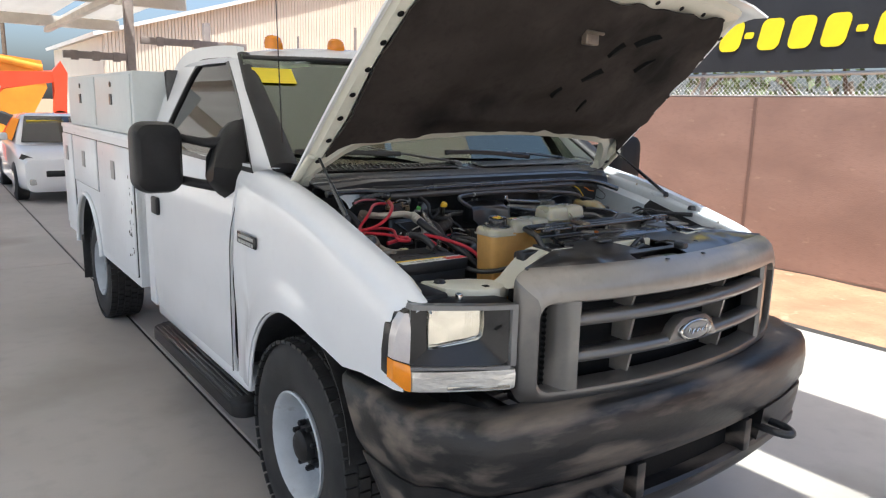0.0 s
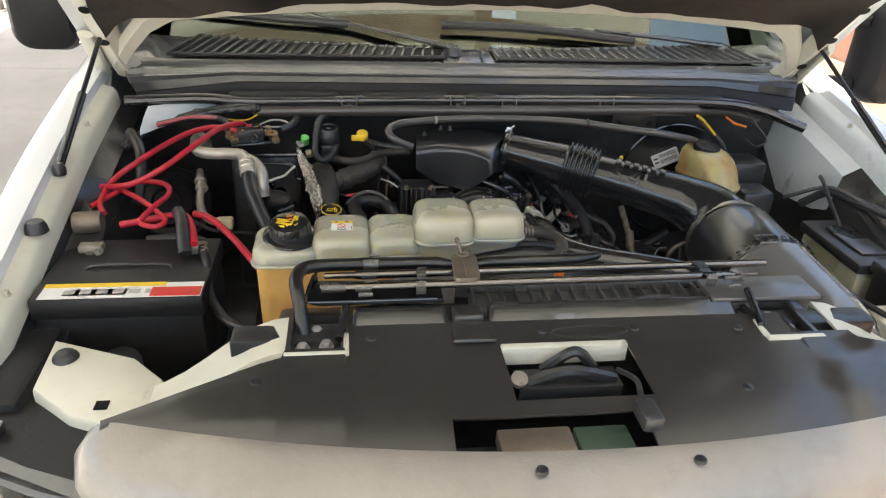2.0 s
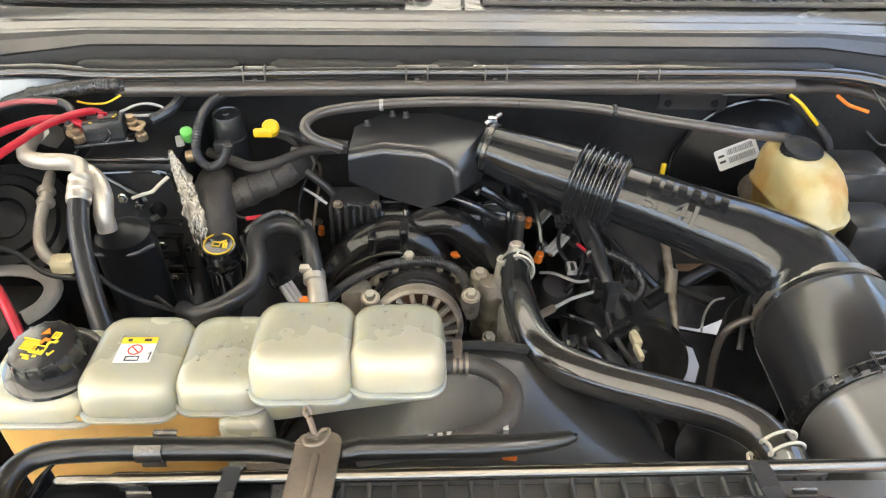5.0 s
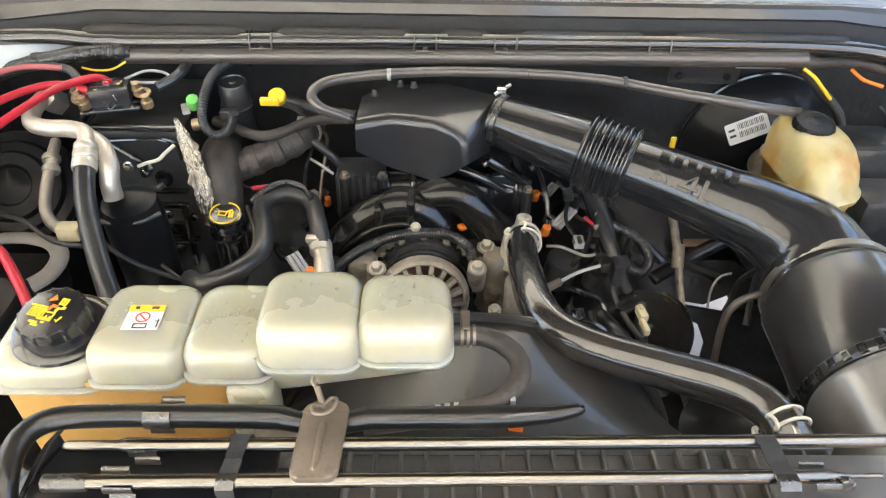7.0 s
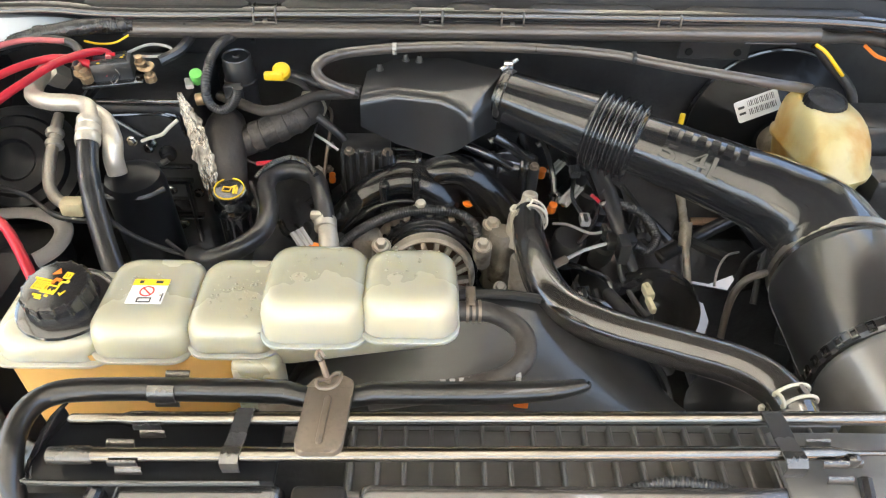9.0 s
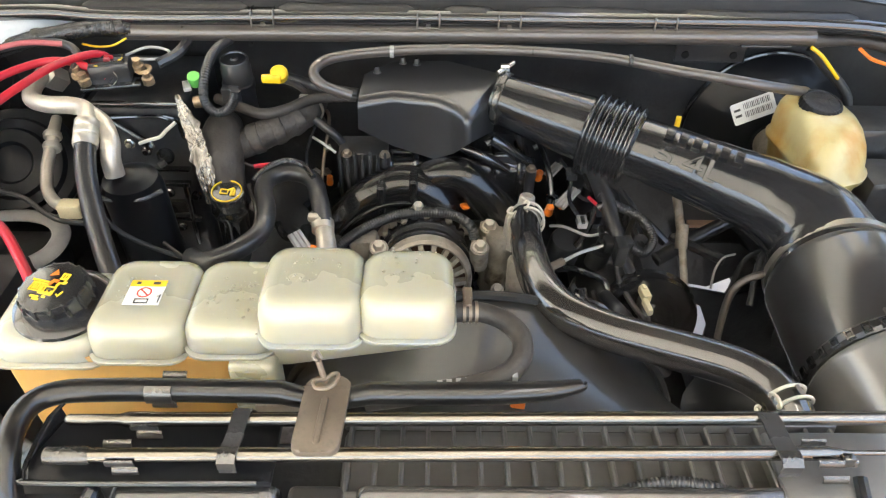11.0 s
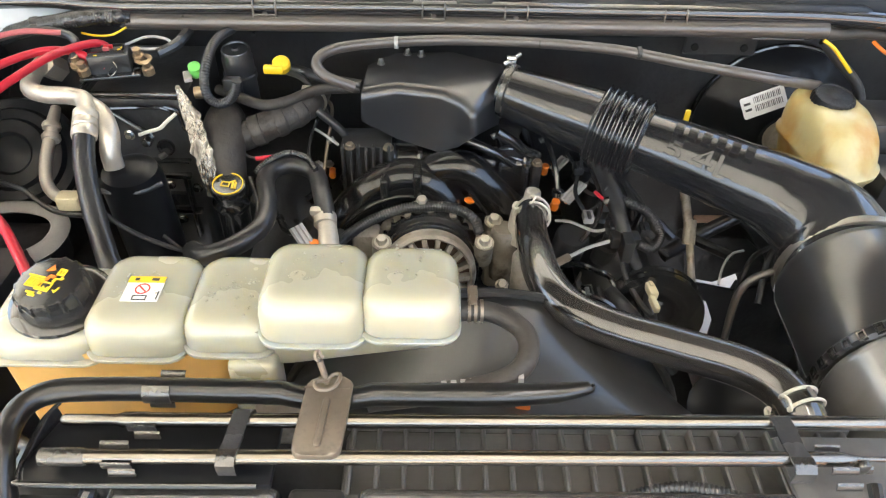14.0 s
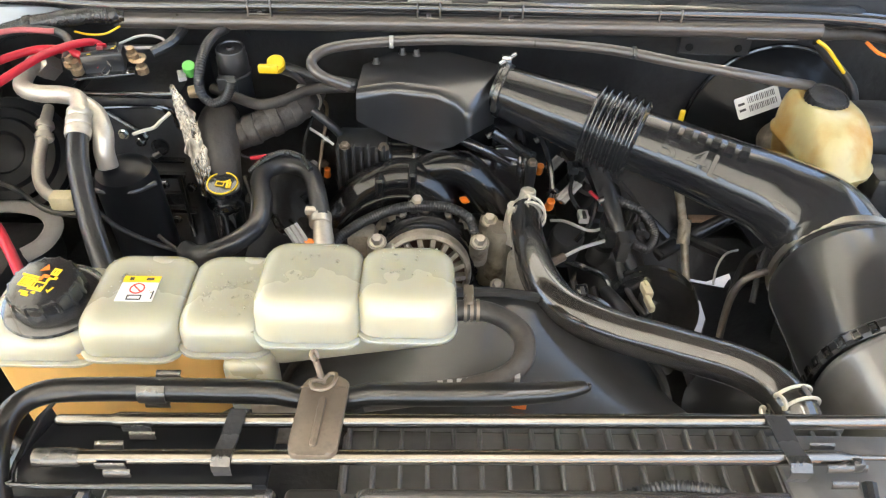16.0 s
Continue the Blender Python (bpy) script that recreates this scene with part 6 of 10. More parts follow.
    for x, y, z in ((-0.30, 0.285, 1.291), (0.09, 0.288, 1.2915), (-0.05, 0.288, 1.2915), (0.25, 0.28, 1.291), (-0.45, 0.2, 1.287), (0.2, 0.15, 1.285), (-0.11, 0.036, 1.271), (0.085, 0.038, 1.271)):
        bm = B()
        lathe(bm, [(0.008, 0), (0.007, 0.003), (0.003, 0.004)], (x, y, z), (0, 0, 1), 12)
        part("push_pin", bm, BLACK, sh)
    # latch
    bm = B()
    box(bm, (-0.118, 0.248, 1.262), (0.068, 0.262, 1.292), 0.003)
    la = part("hood_latch", bm, CREAM, truck, "hood latch with off-white flange")
    bm = B()
    box(bm, (-0.10, 0.20, 1.235), (0.05, 0.246, 1.258), 0.004)
    tube(bm, [(-0.06, 0.235, 1.262), (-0.02, 0.225, 1.30), (0.012, 0.23, 1.268)], 0.008, n=8)
    tube(bm, [(-0.085, 0.215, 1.258), (-0.03, 0.21, 1.278), (0.04, 0.215, 1.258)], 0.009, n=8)
    part("latch_jaw", bm, DEEP, la)
    bm = B()
    lathe(bm, [(0.012, 0), (0.012, 0.008)], (-0.098, 0.215, 1.26), (0, -0.4, 1), 14)
    part("latch_rivet", bm, ALU, la)
    bm = B()
    tube(bm, [(0.035, 0.20, 1.285), (0.045, 0.16, 1.298), (0.038, 0.125, 1.302), (0.04, 0.10, 1.298)], 0.004, n=6)
    box(bm, (0.025, 0.075, 1.282), (0.052, 0.118, 1.305), 0.006)
    part("latch_lever", bm, BLACK, la)
    # slot between shield and grille with things below
    bm = B()
    box(bm, (-0.46, 0.085, 1.16), (0.46, 0.12, 1.235), 0.004)
    part("grille_backing", bm, DEEP, truck)
    bm = B()
    box(bm, (-0.15, 0.068, 1.245), (-0.055, 0.114, 1.268), 0.004)
    part("label_block", bm, BROWNST, truck)
    bm = B()
    box(bm, (-0.051, 0.068, 1.245), (0.02, 0.114, 1.266), 0.004)
    part("label_block", bm, mat("green_board", (0.045, 0.075, 0.05), 0.5), truck)
    # cross member and white corner pieces
    bm = B()
    box(bm, (-0.50, 0.30, 1.20), (0.50, 0.345, 1.283), 0.008)
    part("radiator_support", bm, DEEP, truck)
    for s in (-1, 1):
        bm = B()
        cols = []
        for k in range(9):
            t = k / 8
            x = 0.625 - 0.21 * t
            y = 0.262 + 0.03 * t + 0.012 * math.sin(math.pi * t)
            z = 1.195 + 0.088 * (0.5 - 0.5 * math.cos(math.pi * t))
            cols.append([Vector((s * x, y - 0.045 + 0.02 * t, z - 0.012)), Vector((s * x, y - 0.04 + 0.02 * t, z)), Vector((s * x, y + 0.05 + 0.012 * t, z + 0.004)), Vector((s * x, y + 0.057 + 0.012 * t, z - 0.03)), Vector((s * x, y + 0.055, z - 0.10))])
        sheet(bm, cols, 0.004)
        sup = part("corner_support", bm, CREAM, truck, "off-white painted support panel")
        bm = B()
        prism(bm, [(0.80, 0.455), (0.79, 0.33), (0.72, 0.265), (0.655, 0.235), (0.615, 0.255), (0.605, 0.33), (0.66, 0.39)], lambda a, b, t: (s * a, b, t - (a - 0.62) * 0.04), 1.165, 1.2, 0.006)
        br = part("lamp_bracket", bm, CREAM, sup)
        bm = B()
        lathe(bm, [(0.02, 0), (0.019, 0.004), (0.014, 0.010), (0.006, 0.012)], (s * 0.765, 0.40, 1.194), (0, 0, 1), 18)
        part("rubber_stop", bm, RUBBER, br)
        bm = B()
        box(bm, (s * 0.677 - 0.009, 0.268, 1.1985), (s * 0.677 + 0.009, 0.286, 1.2005), 0)
        part("square_hole", bm, GRILD, br)
        # open pocket with bolts beside the shield
        x0, x1 = (-0.418, -0.335) if s < 0 else (0.288, 0.372)
        bm = B()
        cx, cy = (x0 + x1) / 2, 0.305
        frame_ring(bm, rrect(cx, cy, x1 - x0, 0.10, 0.006), rrect(cx, cy, x1 - x0 - 0.014, 0.086, 0.005), lambda a, b, t: (a, b, t), 1.27, 1.2925)
        pk = part("radiator_pocket", bm, SHIELD, sup)
        bm = B()
        box(bm, (x0 - 0.003, 0.249, 1.262), (x1 + 0.004, 0.258, 1.2935), 0.002)
        part("pocket_flange", bm, CREAM, pk)
        bm = B()
        xe = x1 if s < 0 else x0
        box(bm, (xe - 0.004, 0.258, 1.262), (xe + 0.004, 0.300, 1.2935), 0.002)
        part("pocket_flange", bm, CREAM, pk)
        bm = B()
        box(bm, (x0 + 0.008, 0.262, 1.268), (x1 - 0.008, 0.348, 1.276), 0.002)
        part("pocket_floor", bm, DEEP, pk)
        for dx, y in ((0.022, 0.285), (0.055, 0.29), (0.04, 0.325)):
            bm = B()
            bolt(bm, (x0 + dx, y, 1.276), r=0.008)
            part("bolt", bm, GREYCON, pk)
        # black lids beside the lamps
        bm = B()
        box(bm, (s * 0.80, 0.30, 1.10), (s * 0.885, 0.50, 1.19), 0.012)
        part("lamp_cover", bm, EXTB, sup)
    # slanted side rails of the pockets
    for x in (-0.345, 0.288):
        bm = B()
        tube(bm, [(x, 0.280, 1.296), (x + 0.012, 0.355, 1.312)], 0.006, n=8, sub=0)
        part("pocket_rail", bm, GLOSSY, truck)
    # radiator with ribbed top tank
    bm = B()
    box(bm, (-0.44, 0.355, 0.72), (0.43, 0.425, 1.262), 0.01)
    rad = part("radiator", bm, DEEP, truck, "black radiator with ribbed plastic tank")
    bm = B()
    box(bm, (-0.14, 0.352, 1.262), (0.32, 0.428, 1.276), 0.006)
    part("radiator_tank", bm, RIBM, rad)
    for k in range(20):
        x = -0.135 + 0.0235 * k
        bm = B()
        box(bm, (x, 0.350, 1.262), (x + 0.0042, 0.429, 1.287), 0.0015, 1)
        part("tank_rib", bm, RIBM, rad)
    bm = B()
    box(bm, (-0.14, 0.424, 1.277), (0.32, 0.431, 1.289), 0.002)
    box(bm, (-0.14, 0.345, 1.283), (0.32, 0.352, 1.294), 0.002)
    part("tank_edge", bm, RIBM, rad)
    bm = B()
    tube(bm, [(0.085, 0.346, 1.292), (0.11, 0.352, 1.299), (0.14, 0.356, 1.303), (0.17, 0.354, 1.302), (0.20, 0.349, 1.296)], 0.0052, n=12, wave=0.09)
    part("split_loom", bm, RUBBER, truck)
    # stowed jack rods and their brackets
    for y, x0, x1 in ((0.392, -0.368, 0.348), (0.357, -0.372, 0.285)):
        bm = B()
        z = 1.334
        dy = 0.006
        lathe(bm, ([(0.003, 0), (0.0048, 0.003), (0.0048, 0.045), (0.0068, 0.052), (0.0068, 0.07), (0.0062, 0.074)] if y > 0.37 else [(0.004, 0), (0.0068, 0.004), (0.0068, 0.03), (0.0062, 0.034)]) + [ (0.0062, x1 - x0 - 0.02)] + ([(0.0022, x1 - x0), (0.0022, x1 - x0 + 0.03)] if y < 0.37 else [(0.0056, x1 - x0)]), (x0, y, z), (1, dy / 0.6, 0.003), 18)
        r = part("jack_rod", bm, STEELROD, truck, "polished dark steel rod lying across the support")
        bm = B()
        if y < 0.37:
            lathe(bm, [(0.0072, 0), (0.0075, 0.002), (0.0075, 0.032), (0.006, 0.036)], (x0 + 0.002, y, z), (1, 0.01, 0), 16)
            part("rod_tip", bm, CLIPM, r, "bare silver rod tip")
            bm = B()
            box(bm, (x1 - 0.008, y - 0.003, z - 0.006), (x1 + 0.003, y + 0.005, z + 0.006), 0.0025)
            part("rod_collar", bm, CLIPM, r)
        else:
            bm.free()
    bm = B()
    tube(bm, [(-0.388, 0.30, 1.24), (-0.402, 0.345, 1.315), (-0.408, 0.388, 1.334), (-0.392, 0.416, 1.336), (-0.34, 0.4225, 1.336), (-0.25, 0.4225, 1.336), (-0.19, 0.4215, 1.336)], 0.0105, n=14)
    tube(bm, [(-0.192, 0.4215, 1.336), (-0.176, 0.4185, 1.334), (-0.165, 0.4160, 1.332), (-0.14, 0.4160, 1.332), (-0.128, 0.4185, 1.334), (-0.113, 0.421, 1.336)], [0.0105, 0.0098, 0.008, 0.008, 0.0098, 0.0105], n=14, sub=4)
    tube(bm, [(-0.115, 0.421, 1.336), (-0.05, 0.4215, 1.336), (0.0, 0.4225, 1.336), (0.045, 0.425, 1.337), (0.0725, 0.4285, 1.340), (0.0745, 0.4300, 1.3415)], [0.0105, 0.0105, 0.0105, 0.009, 0.006, 0.002], n=14)
    part("lug_wrench", bm, BLKROD, truck, "black enamelled bent wheel wrench")
    bm = B()
    prism(bm, rrect(-0.1515, 0.392, 0.039, 0.078, 0.009, 5), lambda a, b, t: (a - (0.392 - b) * 0.06, b, t), 1.3405, 1.347, 0.0025)
    pl = part("clamp_plate", bm, BROWNST, truck, "brown steel clamp plate with wing nut")
    bm = B()
    prism(bm, rrect(-0.151, 0.384, 0.006, 0.048, 0.003), lambda a, b, t: (a - (0.392 - b) * 0.06, b, t), 1.346, 1.3495, 0.0012)
    part("plate_rib", bm, BROWNST, pl)
    bm = B()
    box(bm, (-0.1705, 0.4185, 1.3465), (-0.1325, 0.4197, 1.3475), 0)
    part("plate_crease", bm, BROWNST, pl)
    bm = B()
    rod(bm, (-0.152, 0.424, 1.345), (-0.158, 0.432, 1.366), 0.003, n=10)
    tube(bm, [(-0.152, 0.424, 1.35), (-0.161, 0.420, 1.353), (-0.159, 0.413, 1.353), (-0.150, 0.413, 1.352), (-0.143, 0.418, 1.353), (-0.141, 0.427, 1.354), (-0.147, 0.429, 1.352), (-0.152, 0.424, 1.35)], 0.0018, n=8, sub=4)
    tube(bm, [(-0.158, 0.432, 1.364), (-0.162, 0.434, 1.369), (-0.160, 0.438, 1.371), (-0.156, 0.435, 1.366)], 0.002, n=6, sub=4)
    part("wing_nut", bm, BROWNST, pl)
    # tray and clips that hold the rods
    bm = B()
    prism(bm, [(-0.392, 0.362), (-0.386, 0.346), (-0.372, 0.342), (-0.19, 0.344), (-0.19, 0.402), (-0.372, 0.406), (-0.378, 0.404)], lambda a, b, t: (a, b, t), 1.312, 1.3185, 0.002)
    tray = part("rod_tray", bm, ACM, truck, "black stamped tray under the rods")
    bm = B()
    tube(bm, [(-0.392, 0.362, 1.3195), (-0.388, 0.346, 1.3195), (-0.372, 0.341, 1.3195), (-0.20, 0.3425, 1.3195)], 0.0022, n=8)
    cols = [[Vector((x, y, 1.314)), Vector((x - 0.002, y, z - 0.003)), Vector((x + 0.004, y, z))] for x, y, z in ((-0.378, 0.407, 1.337), (-0.384, 0.396, 1.335), (-0.390, 0.378, 1.327), (-0.393, 0.362, 1.321))]
    sheet(bm, cols, 0.0016)
    part("tray_lip", bm, GLOSSY, tray)
    bm = B()
    box(bm, (0.235, 0.338, 1.300), (0.42, 0.405, 1.308), 0.003)
    tr2 = part("rod_tray", bm, RIBM, truck, "black stamped tray under the rods")
    def clip_strip(x, y, z, r, a0, a1, w, parent):
        """A bent spring strip hugging a rod, from angle a0 to a1 about its axis (90 is the top, 180 the front)."""
        bm = B()
        cols = []
        for k in range(7):
            a = radians(a0 + (a1 - a0) * k / 6)
            cols.append([Vector((x + q * w, y + r * math.cos(a), z + r * math.sin(a))) for q in (-1, -0.4, 0.4, 1)])
        sheet(bm, cols, 0.0014)
        part("rod_clip", bm, CLIPM, parent)
    for x, y, z, r in ((-0.296, 0.4225, 1.336, 0.0118), (-0.300, 0.392, 1.334, 0.0086), (-0.309, 0.357, 1.334, 0.0086)):
        clip_strip(x, y, z, r, 112 if y > 0.4 else 150, 205, 0.0115, tray)
        clip_strip(x + 0.003, y - 0.004, z - 0.010, 0.006, 120, 200, 0.0105, tray)
    clip_strip(-0.288, 0.440, 1.336, 0.006, 95, 180, 0.0105, tray)
    clip_strip(-0.318, 0.373, 1.329, 0.005, 90, 180, 0.0115, tray)
    for x, w in ((-0.2185, 0.0072), (0.2275, 0.0085)):
        bm = B()
        pts = [(0.402, 1.335), (0.399, 1.3425), (0.390, 1.3435), (0.370, 1.341), (0.362, 1.3425), (0.352, 1.3425), (0.3475, 1.336), (0.3485, 1.326)]
        loft(bm, [[Vector((x - w + (0.4 - y) * 0.10 * (-1 if x < 0 else 1), y, z)), Vector((x + w + (0.4 - y) * 0.10 * (-1 if x < 0 else 1), y, z)), Vector((x + w + (0.4 - y) * 0.10 * (-1 if x < 0 else 1), y, z - 0.0022)), Vector((x - w + (0.4 - y) * 0.10 * (-1 if x < 0 else 1), y, z - 0.0022))] for y, z in pts])
        st = part("strap", bm, SATIN, truck, "dark flat strap over the rods")
        bm = B()
        e = -0.10 if x < 0 else 0.10
        cols = [[Vector((x + q * w * 1.02 + (0.4 - y) * e, y, z)) for q in (-1, 0, 1)] for y, z in ((0.360, 1.3435), (0.353, 1.3435), (0.3475, 1.338), (0.3475, 1.330))]
        sheet(bm, cols, 0.0012)
        part("strap_end", bm, CLIPM, st, "bare steel end of the strap")
    for x, y, z in ((0.262, 0.3805, 1.330), (0.272, 0.371, 1.326), (0.266, 0.357, 1.334), (0.270, 0.349, 1.324), (0.282, 0.362, 1.328), (0.245, 0.404, 1.334)):
        clip_strip(x, y, z, 0.0062, 120, 190, 0.0105, tr2)
    # skid block and hook for stiffness behind the wrench
    bm = B()
    box(bm, (-0.22, 0.425, 1.25), (-0.16, 0.44, 1.312), 0.003)
    part("tank_bracket", bm, ALU, truck)


bay_front()


# ---- coolant tank ----
def lobe(bm, x0, x1, y0, y1, z0, z1, r=0.022):
    """A soft-edged swelling of a blow-moulded tank."""
    rings = []
    cx, cy, w, d = (x0 + x1) / 2, (y0 + y1) / 2, x1 - x0, y1 - y0
    for t, k in ((0, 0.0), (0.55, 0.001), (0.78, 0.003), (0.90, 0.0065), (0.97, 0.012), (1.0, 0.020)):
        rings.append([Vector((a, b, z0 + (z1 - z0) * t)) for a, b in rrect(cx, cy, w - 2 * k, d - 2 * k, max(0.006, r - k * 0.3), 5)])
    loft(bm, rings)


def coolant_tank():
    bm = B()
    rings = []
    for z, k in ((1.312, 0.0), (1.20, 0.004), (1.08, 0.010), (1.0, 0.012)):
        rings.append([Vector((a, b, z)) for a, b in rrect(-0.365, 0.533, 0.235 - k, 0.105 - k, 0.022, 5)])
    loft(bm, rings)
    tank = part("coolant_tank", bm, TANKLOW, truck, "milky lobed coolant tank with orange coolant showing", sharp=60)
    for x0, x1, y0, y1, z0, z1, r, ys, zs in ((-0.488, -0.372, 0.478, 0.590, 1.303, 1.331, 0.03, 0.472, 1.304), (-0.390, -0.293, 0.476, 0.590, 1.311, 1.350, 0.022, 0.470, 1.313),
                                              (-0.298, -0.208, 0.478, 0.590, 1.316, 1.350, 0.022, 0.472, 1.319), (-0.222, -0.123, 0.468, 0.568, 1.340, 1.390, 0.022, 0.462, 1.345),
                                              (-0.130, -0.038, 0.472, 0.564, 1.342, 1.390, 0.022, 0.466, 1.349)):
        bm = B()
        lobe(bm, x0, x1, y0, y1, z0, z1, r)
        lb = part("tank_lobe", bm, TANKM, tank, "milky yellow-white plastic", sharp=60)
        bm = B()
        prism(bm, rrect((x0 + x1) / 2, (ys + y1 + 0.004) / 2, x1 - x0 + 0.002, y1 + 0.002 - ys, 0.022, 5), lambda a, b, t: (a, b, t), zs - 0.002, zs + 0.0015, 0.0008)
        part("tank_seam", bm, TANKM, tank)
    bm = B()
    rings = []
    for z, x1 in ((1.344, -0.04), (1.328, -0.045), (1.316, -0.11), (1.302, -0.18)):
        rings.append([Vector((a, b, z)) for a, b in rrect((-0.245 + x1) / 2, 0.533, x1 + 0.245, 0.10, 0.02, 5)])
    loft(bm, rings)
    part("tank_shelf", bm, TANKM, tank)
    bm = B()
    box(bm, (-0.254, 0.464, 1.13), (-0.208, 0.50, 1.318), 0.008, 3)
    part("tank_leg", bm, TANKM, tank)
    # water drops on the top
    bm = B()
    rng = random.Random(11)
    for k in range(170):
        x, y = rng.choice(((-0.345, 0.53, 1.3505), (-0.252, 0.527, 1.3505), (-0.252, 0.52, 1.3505), (-0.172, 0.53, 1.3905), (-0.083, 0.532, 1.3905)))[:2], 0
        cx, cy = x
        z = 1.3503 if cx < -0.2 else 1.3903
        px, py = cx + rng.uniform(-0.026, 0.026), cy + rng.uniform(-0.024, 0.026)
        r = 0.0005 + 0.0013 * rng.random() ** 3
        lathe(bm, [(r, 0), (r * 0.85, r * 0.35), (r * 0.45, r * 0.55), (r * 0.1, r * 0.6)], (px, py, z + 0.0002), (0, 0, 1), 10)
    part("water_drop", bm, TANKM, tank, kind="stuff")
    # filler cap
    bm = B()
    lathe(bm, [(0.046, 0), (0.048, 0.003), (0.047, 0.006), (0.042, 0.009), (0.036, 0.010)], (-0.424, 0.531, 1.330), (0.03, -0.06, 1), 40)
    cap = part("filler_cap", bm, GLOSSY, tank, "black ribbed filler cap with yellow symbols")
    bm = B()
    lathe(bm, [(0.0325, 0.008), (0.0330, 0.012), (0.0322, 0.027), (0.0305, 0.0315), (0.028, 0.0325)], (-0.425, 0.531, 1.330), (-0.06, -0.14, 1), 168, lobes=14, depth=0.055, duty=0.72)
    part("cap_grip", bm, DUCTM, cap)
    top = Vector((-0.419, 0.532, 1.330)) + Vector((-0.06, -0.14, 1)).normalized() * 0.0332
    def mark(pts, m, name="cap_symbol", inner=None):
        """A printed shape on the cap, in tenths of a millimetre across and away; inner: its open middle."""
        bm = B()
        fn = lambda a, b, t: (top.x + a * 0.86e-4, top.y + b * 0.86e-4, top.z + t + a * 5.2e-6 + b * 12.0e-6)
        if inner:
            frame_ring(bm, pts, inner, fn, -0.0006, 0.0006)
        else:
            prism(bm, pts, fn, -0.0006, 0.0006)
        part(name, bm, m, cap)
    def slant(cx, cy, w, h, k=-0.28):
        """A block turned with the print."""
        c, q = math.cos(k), math.sin(k)
        return [(cx + a * c - b * q, cy + a * q + b * c) for a, b in ((-w, -h), (w, -h), (w, h), (-w, h))]
    mark([(-130, 140), (-30, 150), (-60, 225)], ORANGE)
    mark(slant(60, 110, 46, 46), LABELY, inner=slant(60, 110, 26, 26))
    mark(slant(60, 110, 10, 30), LABELY)
    mark(slant(-205, -15, 95, 62), LABELY, inner=slant(-205, -15, 82, 48))
    for k in range(5):
        mark(slant(-262 + 28 * k, 2 - 8 * k, 9, 40), LABELY)
    mark(slant(-205, 72, 105, 10), LABELY)
    mark([(-120, 10), (-60, 85), (10, 60), (-15, 30), (-50, 45), (-70, 5)], ORANGE)
    mark(slant(-85, -75, 88, 60), LABELY, inner=slant(-85, -66, 74, 36))
    for k in range(3):
        mark([(-150 + 48 * k, -92 - 12 * k), (-126 + 48 * k, -58 - 12 * k), (-102 + 48 * k, -104 - 12 * k)], LABELY)
    mark([(0, -50), (30, 10), (95, 0), (110, 30), (75, 45), (60, 20), (10, 35), (-15, -10)], LABELY)
    mark([(30, -140), (60, -175), (110, -105), (95, -98), (60, -150), (40, -128)], LABELY)
    for x, y, w in ((-205, -150, 52), (-180, -190, 42), (-95, -165, 20)):
        mark(slant(x, y, w, 12), LABELY, "cap_bar")
    # warning sticker
    def stick(x0, x1, y0, y1, m, name, z=1.3506, h=0.0005):
        bm = B()
        box(bm, (x0, y0, z), (x1, y1, z + h), 0)
        return part(name, bm, m, tank)
    stick(-0.3580, -0.3230, 0.5135, 0.5475, PAPER, "warning_label")
    stick(-0.3580, -0.3230, 0.5390, 0.5475, LABELY, "label_band", 1.35115)
    stick(-0.352, -0.348, 0.5415, 0.545, INK, "label_mark", 1.3517, 0.0003)
    stick(-0.336, -0.329, 0.5415, 0.545, INK, "label_mark", 1.3517, 0.0003)
    bm = B()
    ring = [(0.0072 * math.cos(a), 0.0072 * math.sin(a)) for a in np.linspace(0, 2 * math.pi, 24, endpoint=False)]
    frame_ring(bm, ring, [(a * 0.8, b * 0.8) for a, b in ring], lambda a, b, t: (-0.3415 + a, 0.5305 + b, t), 1.3511, 1.3514)
    prism(bm, [(-0.0055, 0.0045), (-0.0045, 0.0055), (0.0055, -0.0045), (0.0045, -0.0055)], lambda a, b, t: (-0.3415 + a, 0.5305 + b, t), 1.3511, 1.3515)
    part("ban_sign", bm, REDINK, tank)
    stick(-0.348, -0.3345, 0.5150, 0.5163, INK, "label_line", 1.35115)
    stick(-0.348, -0.3345, 0.5205, 0.5215, INK, "label_line", 1.35115)
    stick(-0.348, -0.3470, 0.5150, 0.5215, INK, "label_line", 1.35115)
    stick(-0.3355, -0.3345, 0.5150, 0.5215, INK, "label_line", 1.35115)
    stick(-0.3255, -0.3245, 0.5165, 0.5275, INK, "label_line", 1.35115)
    # hose off the end of the tank
    bm = B()
    tube(bm, [(-0.045, 0.520, 1.338), (-0.015, 0.5205, 1.339), (0.006, 0.512, 1.339), (0.0225, 0.495, 1.338), (0.0255, 0.474, 1.336), (0.016, 0.454, 1.333), (-0.01, 0.4405, 1.328), (-0.06, 0.437, 1.318), (-0.12, 0.437, 1.305)], 0.0100, n=14)
    ho = part("tank_hose", bm, DUSTY, truck, "dusty grey-black overflow hose in a loop")
    bm = B()
    for k in range(3):
        lathe(bm, [(0.0112, 0), (0.0112, 0.003)], (-0.030 + 0.006 * k, 0.5205, 1.339), (1, 0, 0), 16)
    box(bm, (-0.030, 0.528, 1.345), (-0.020, 0.548, 1.3475), 0.001, 1)
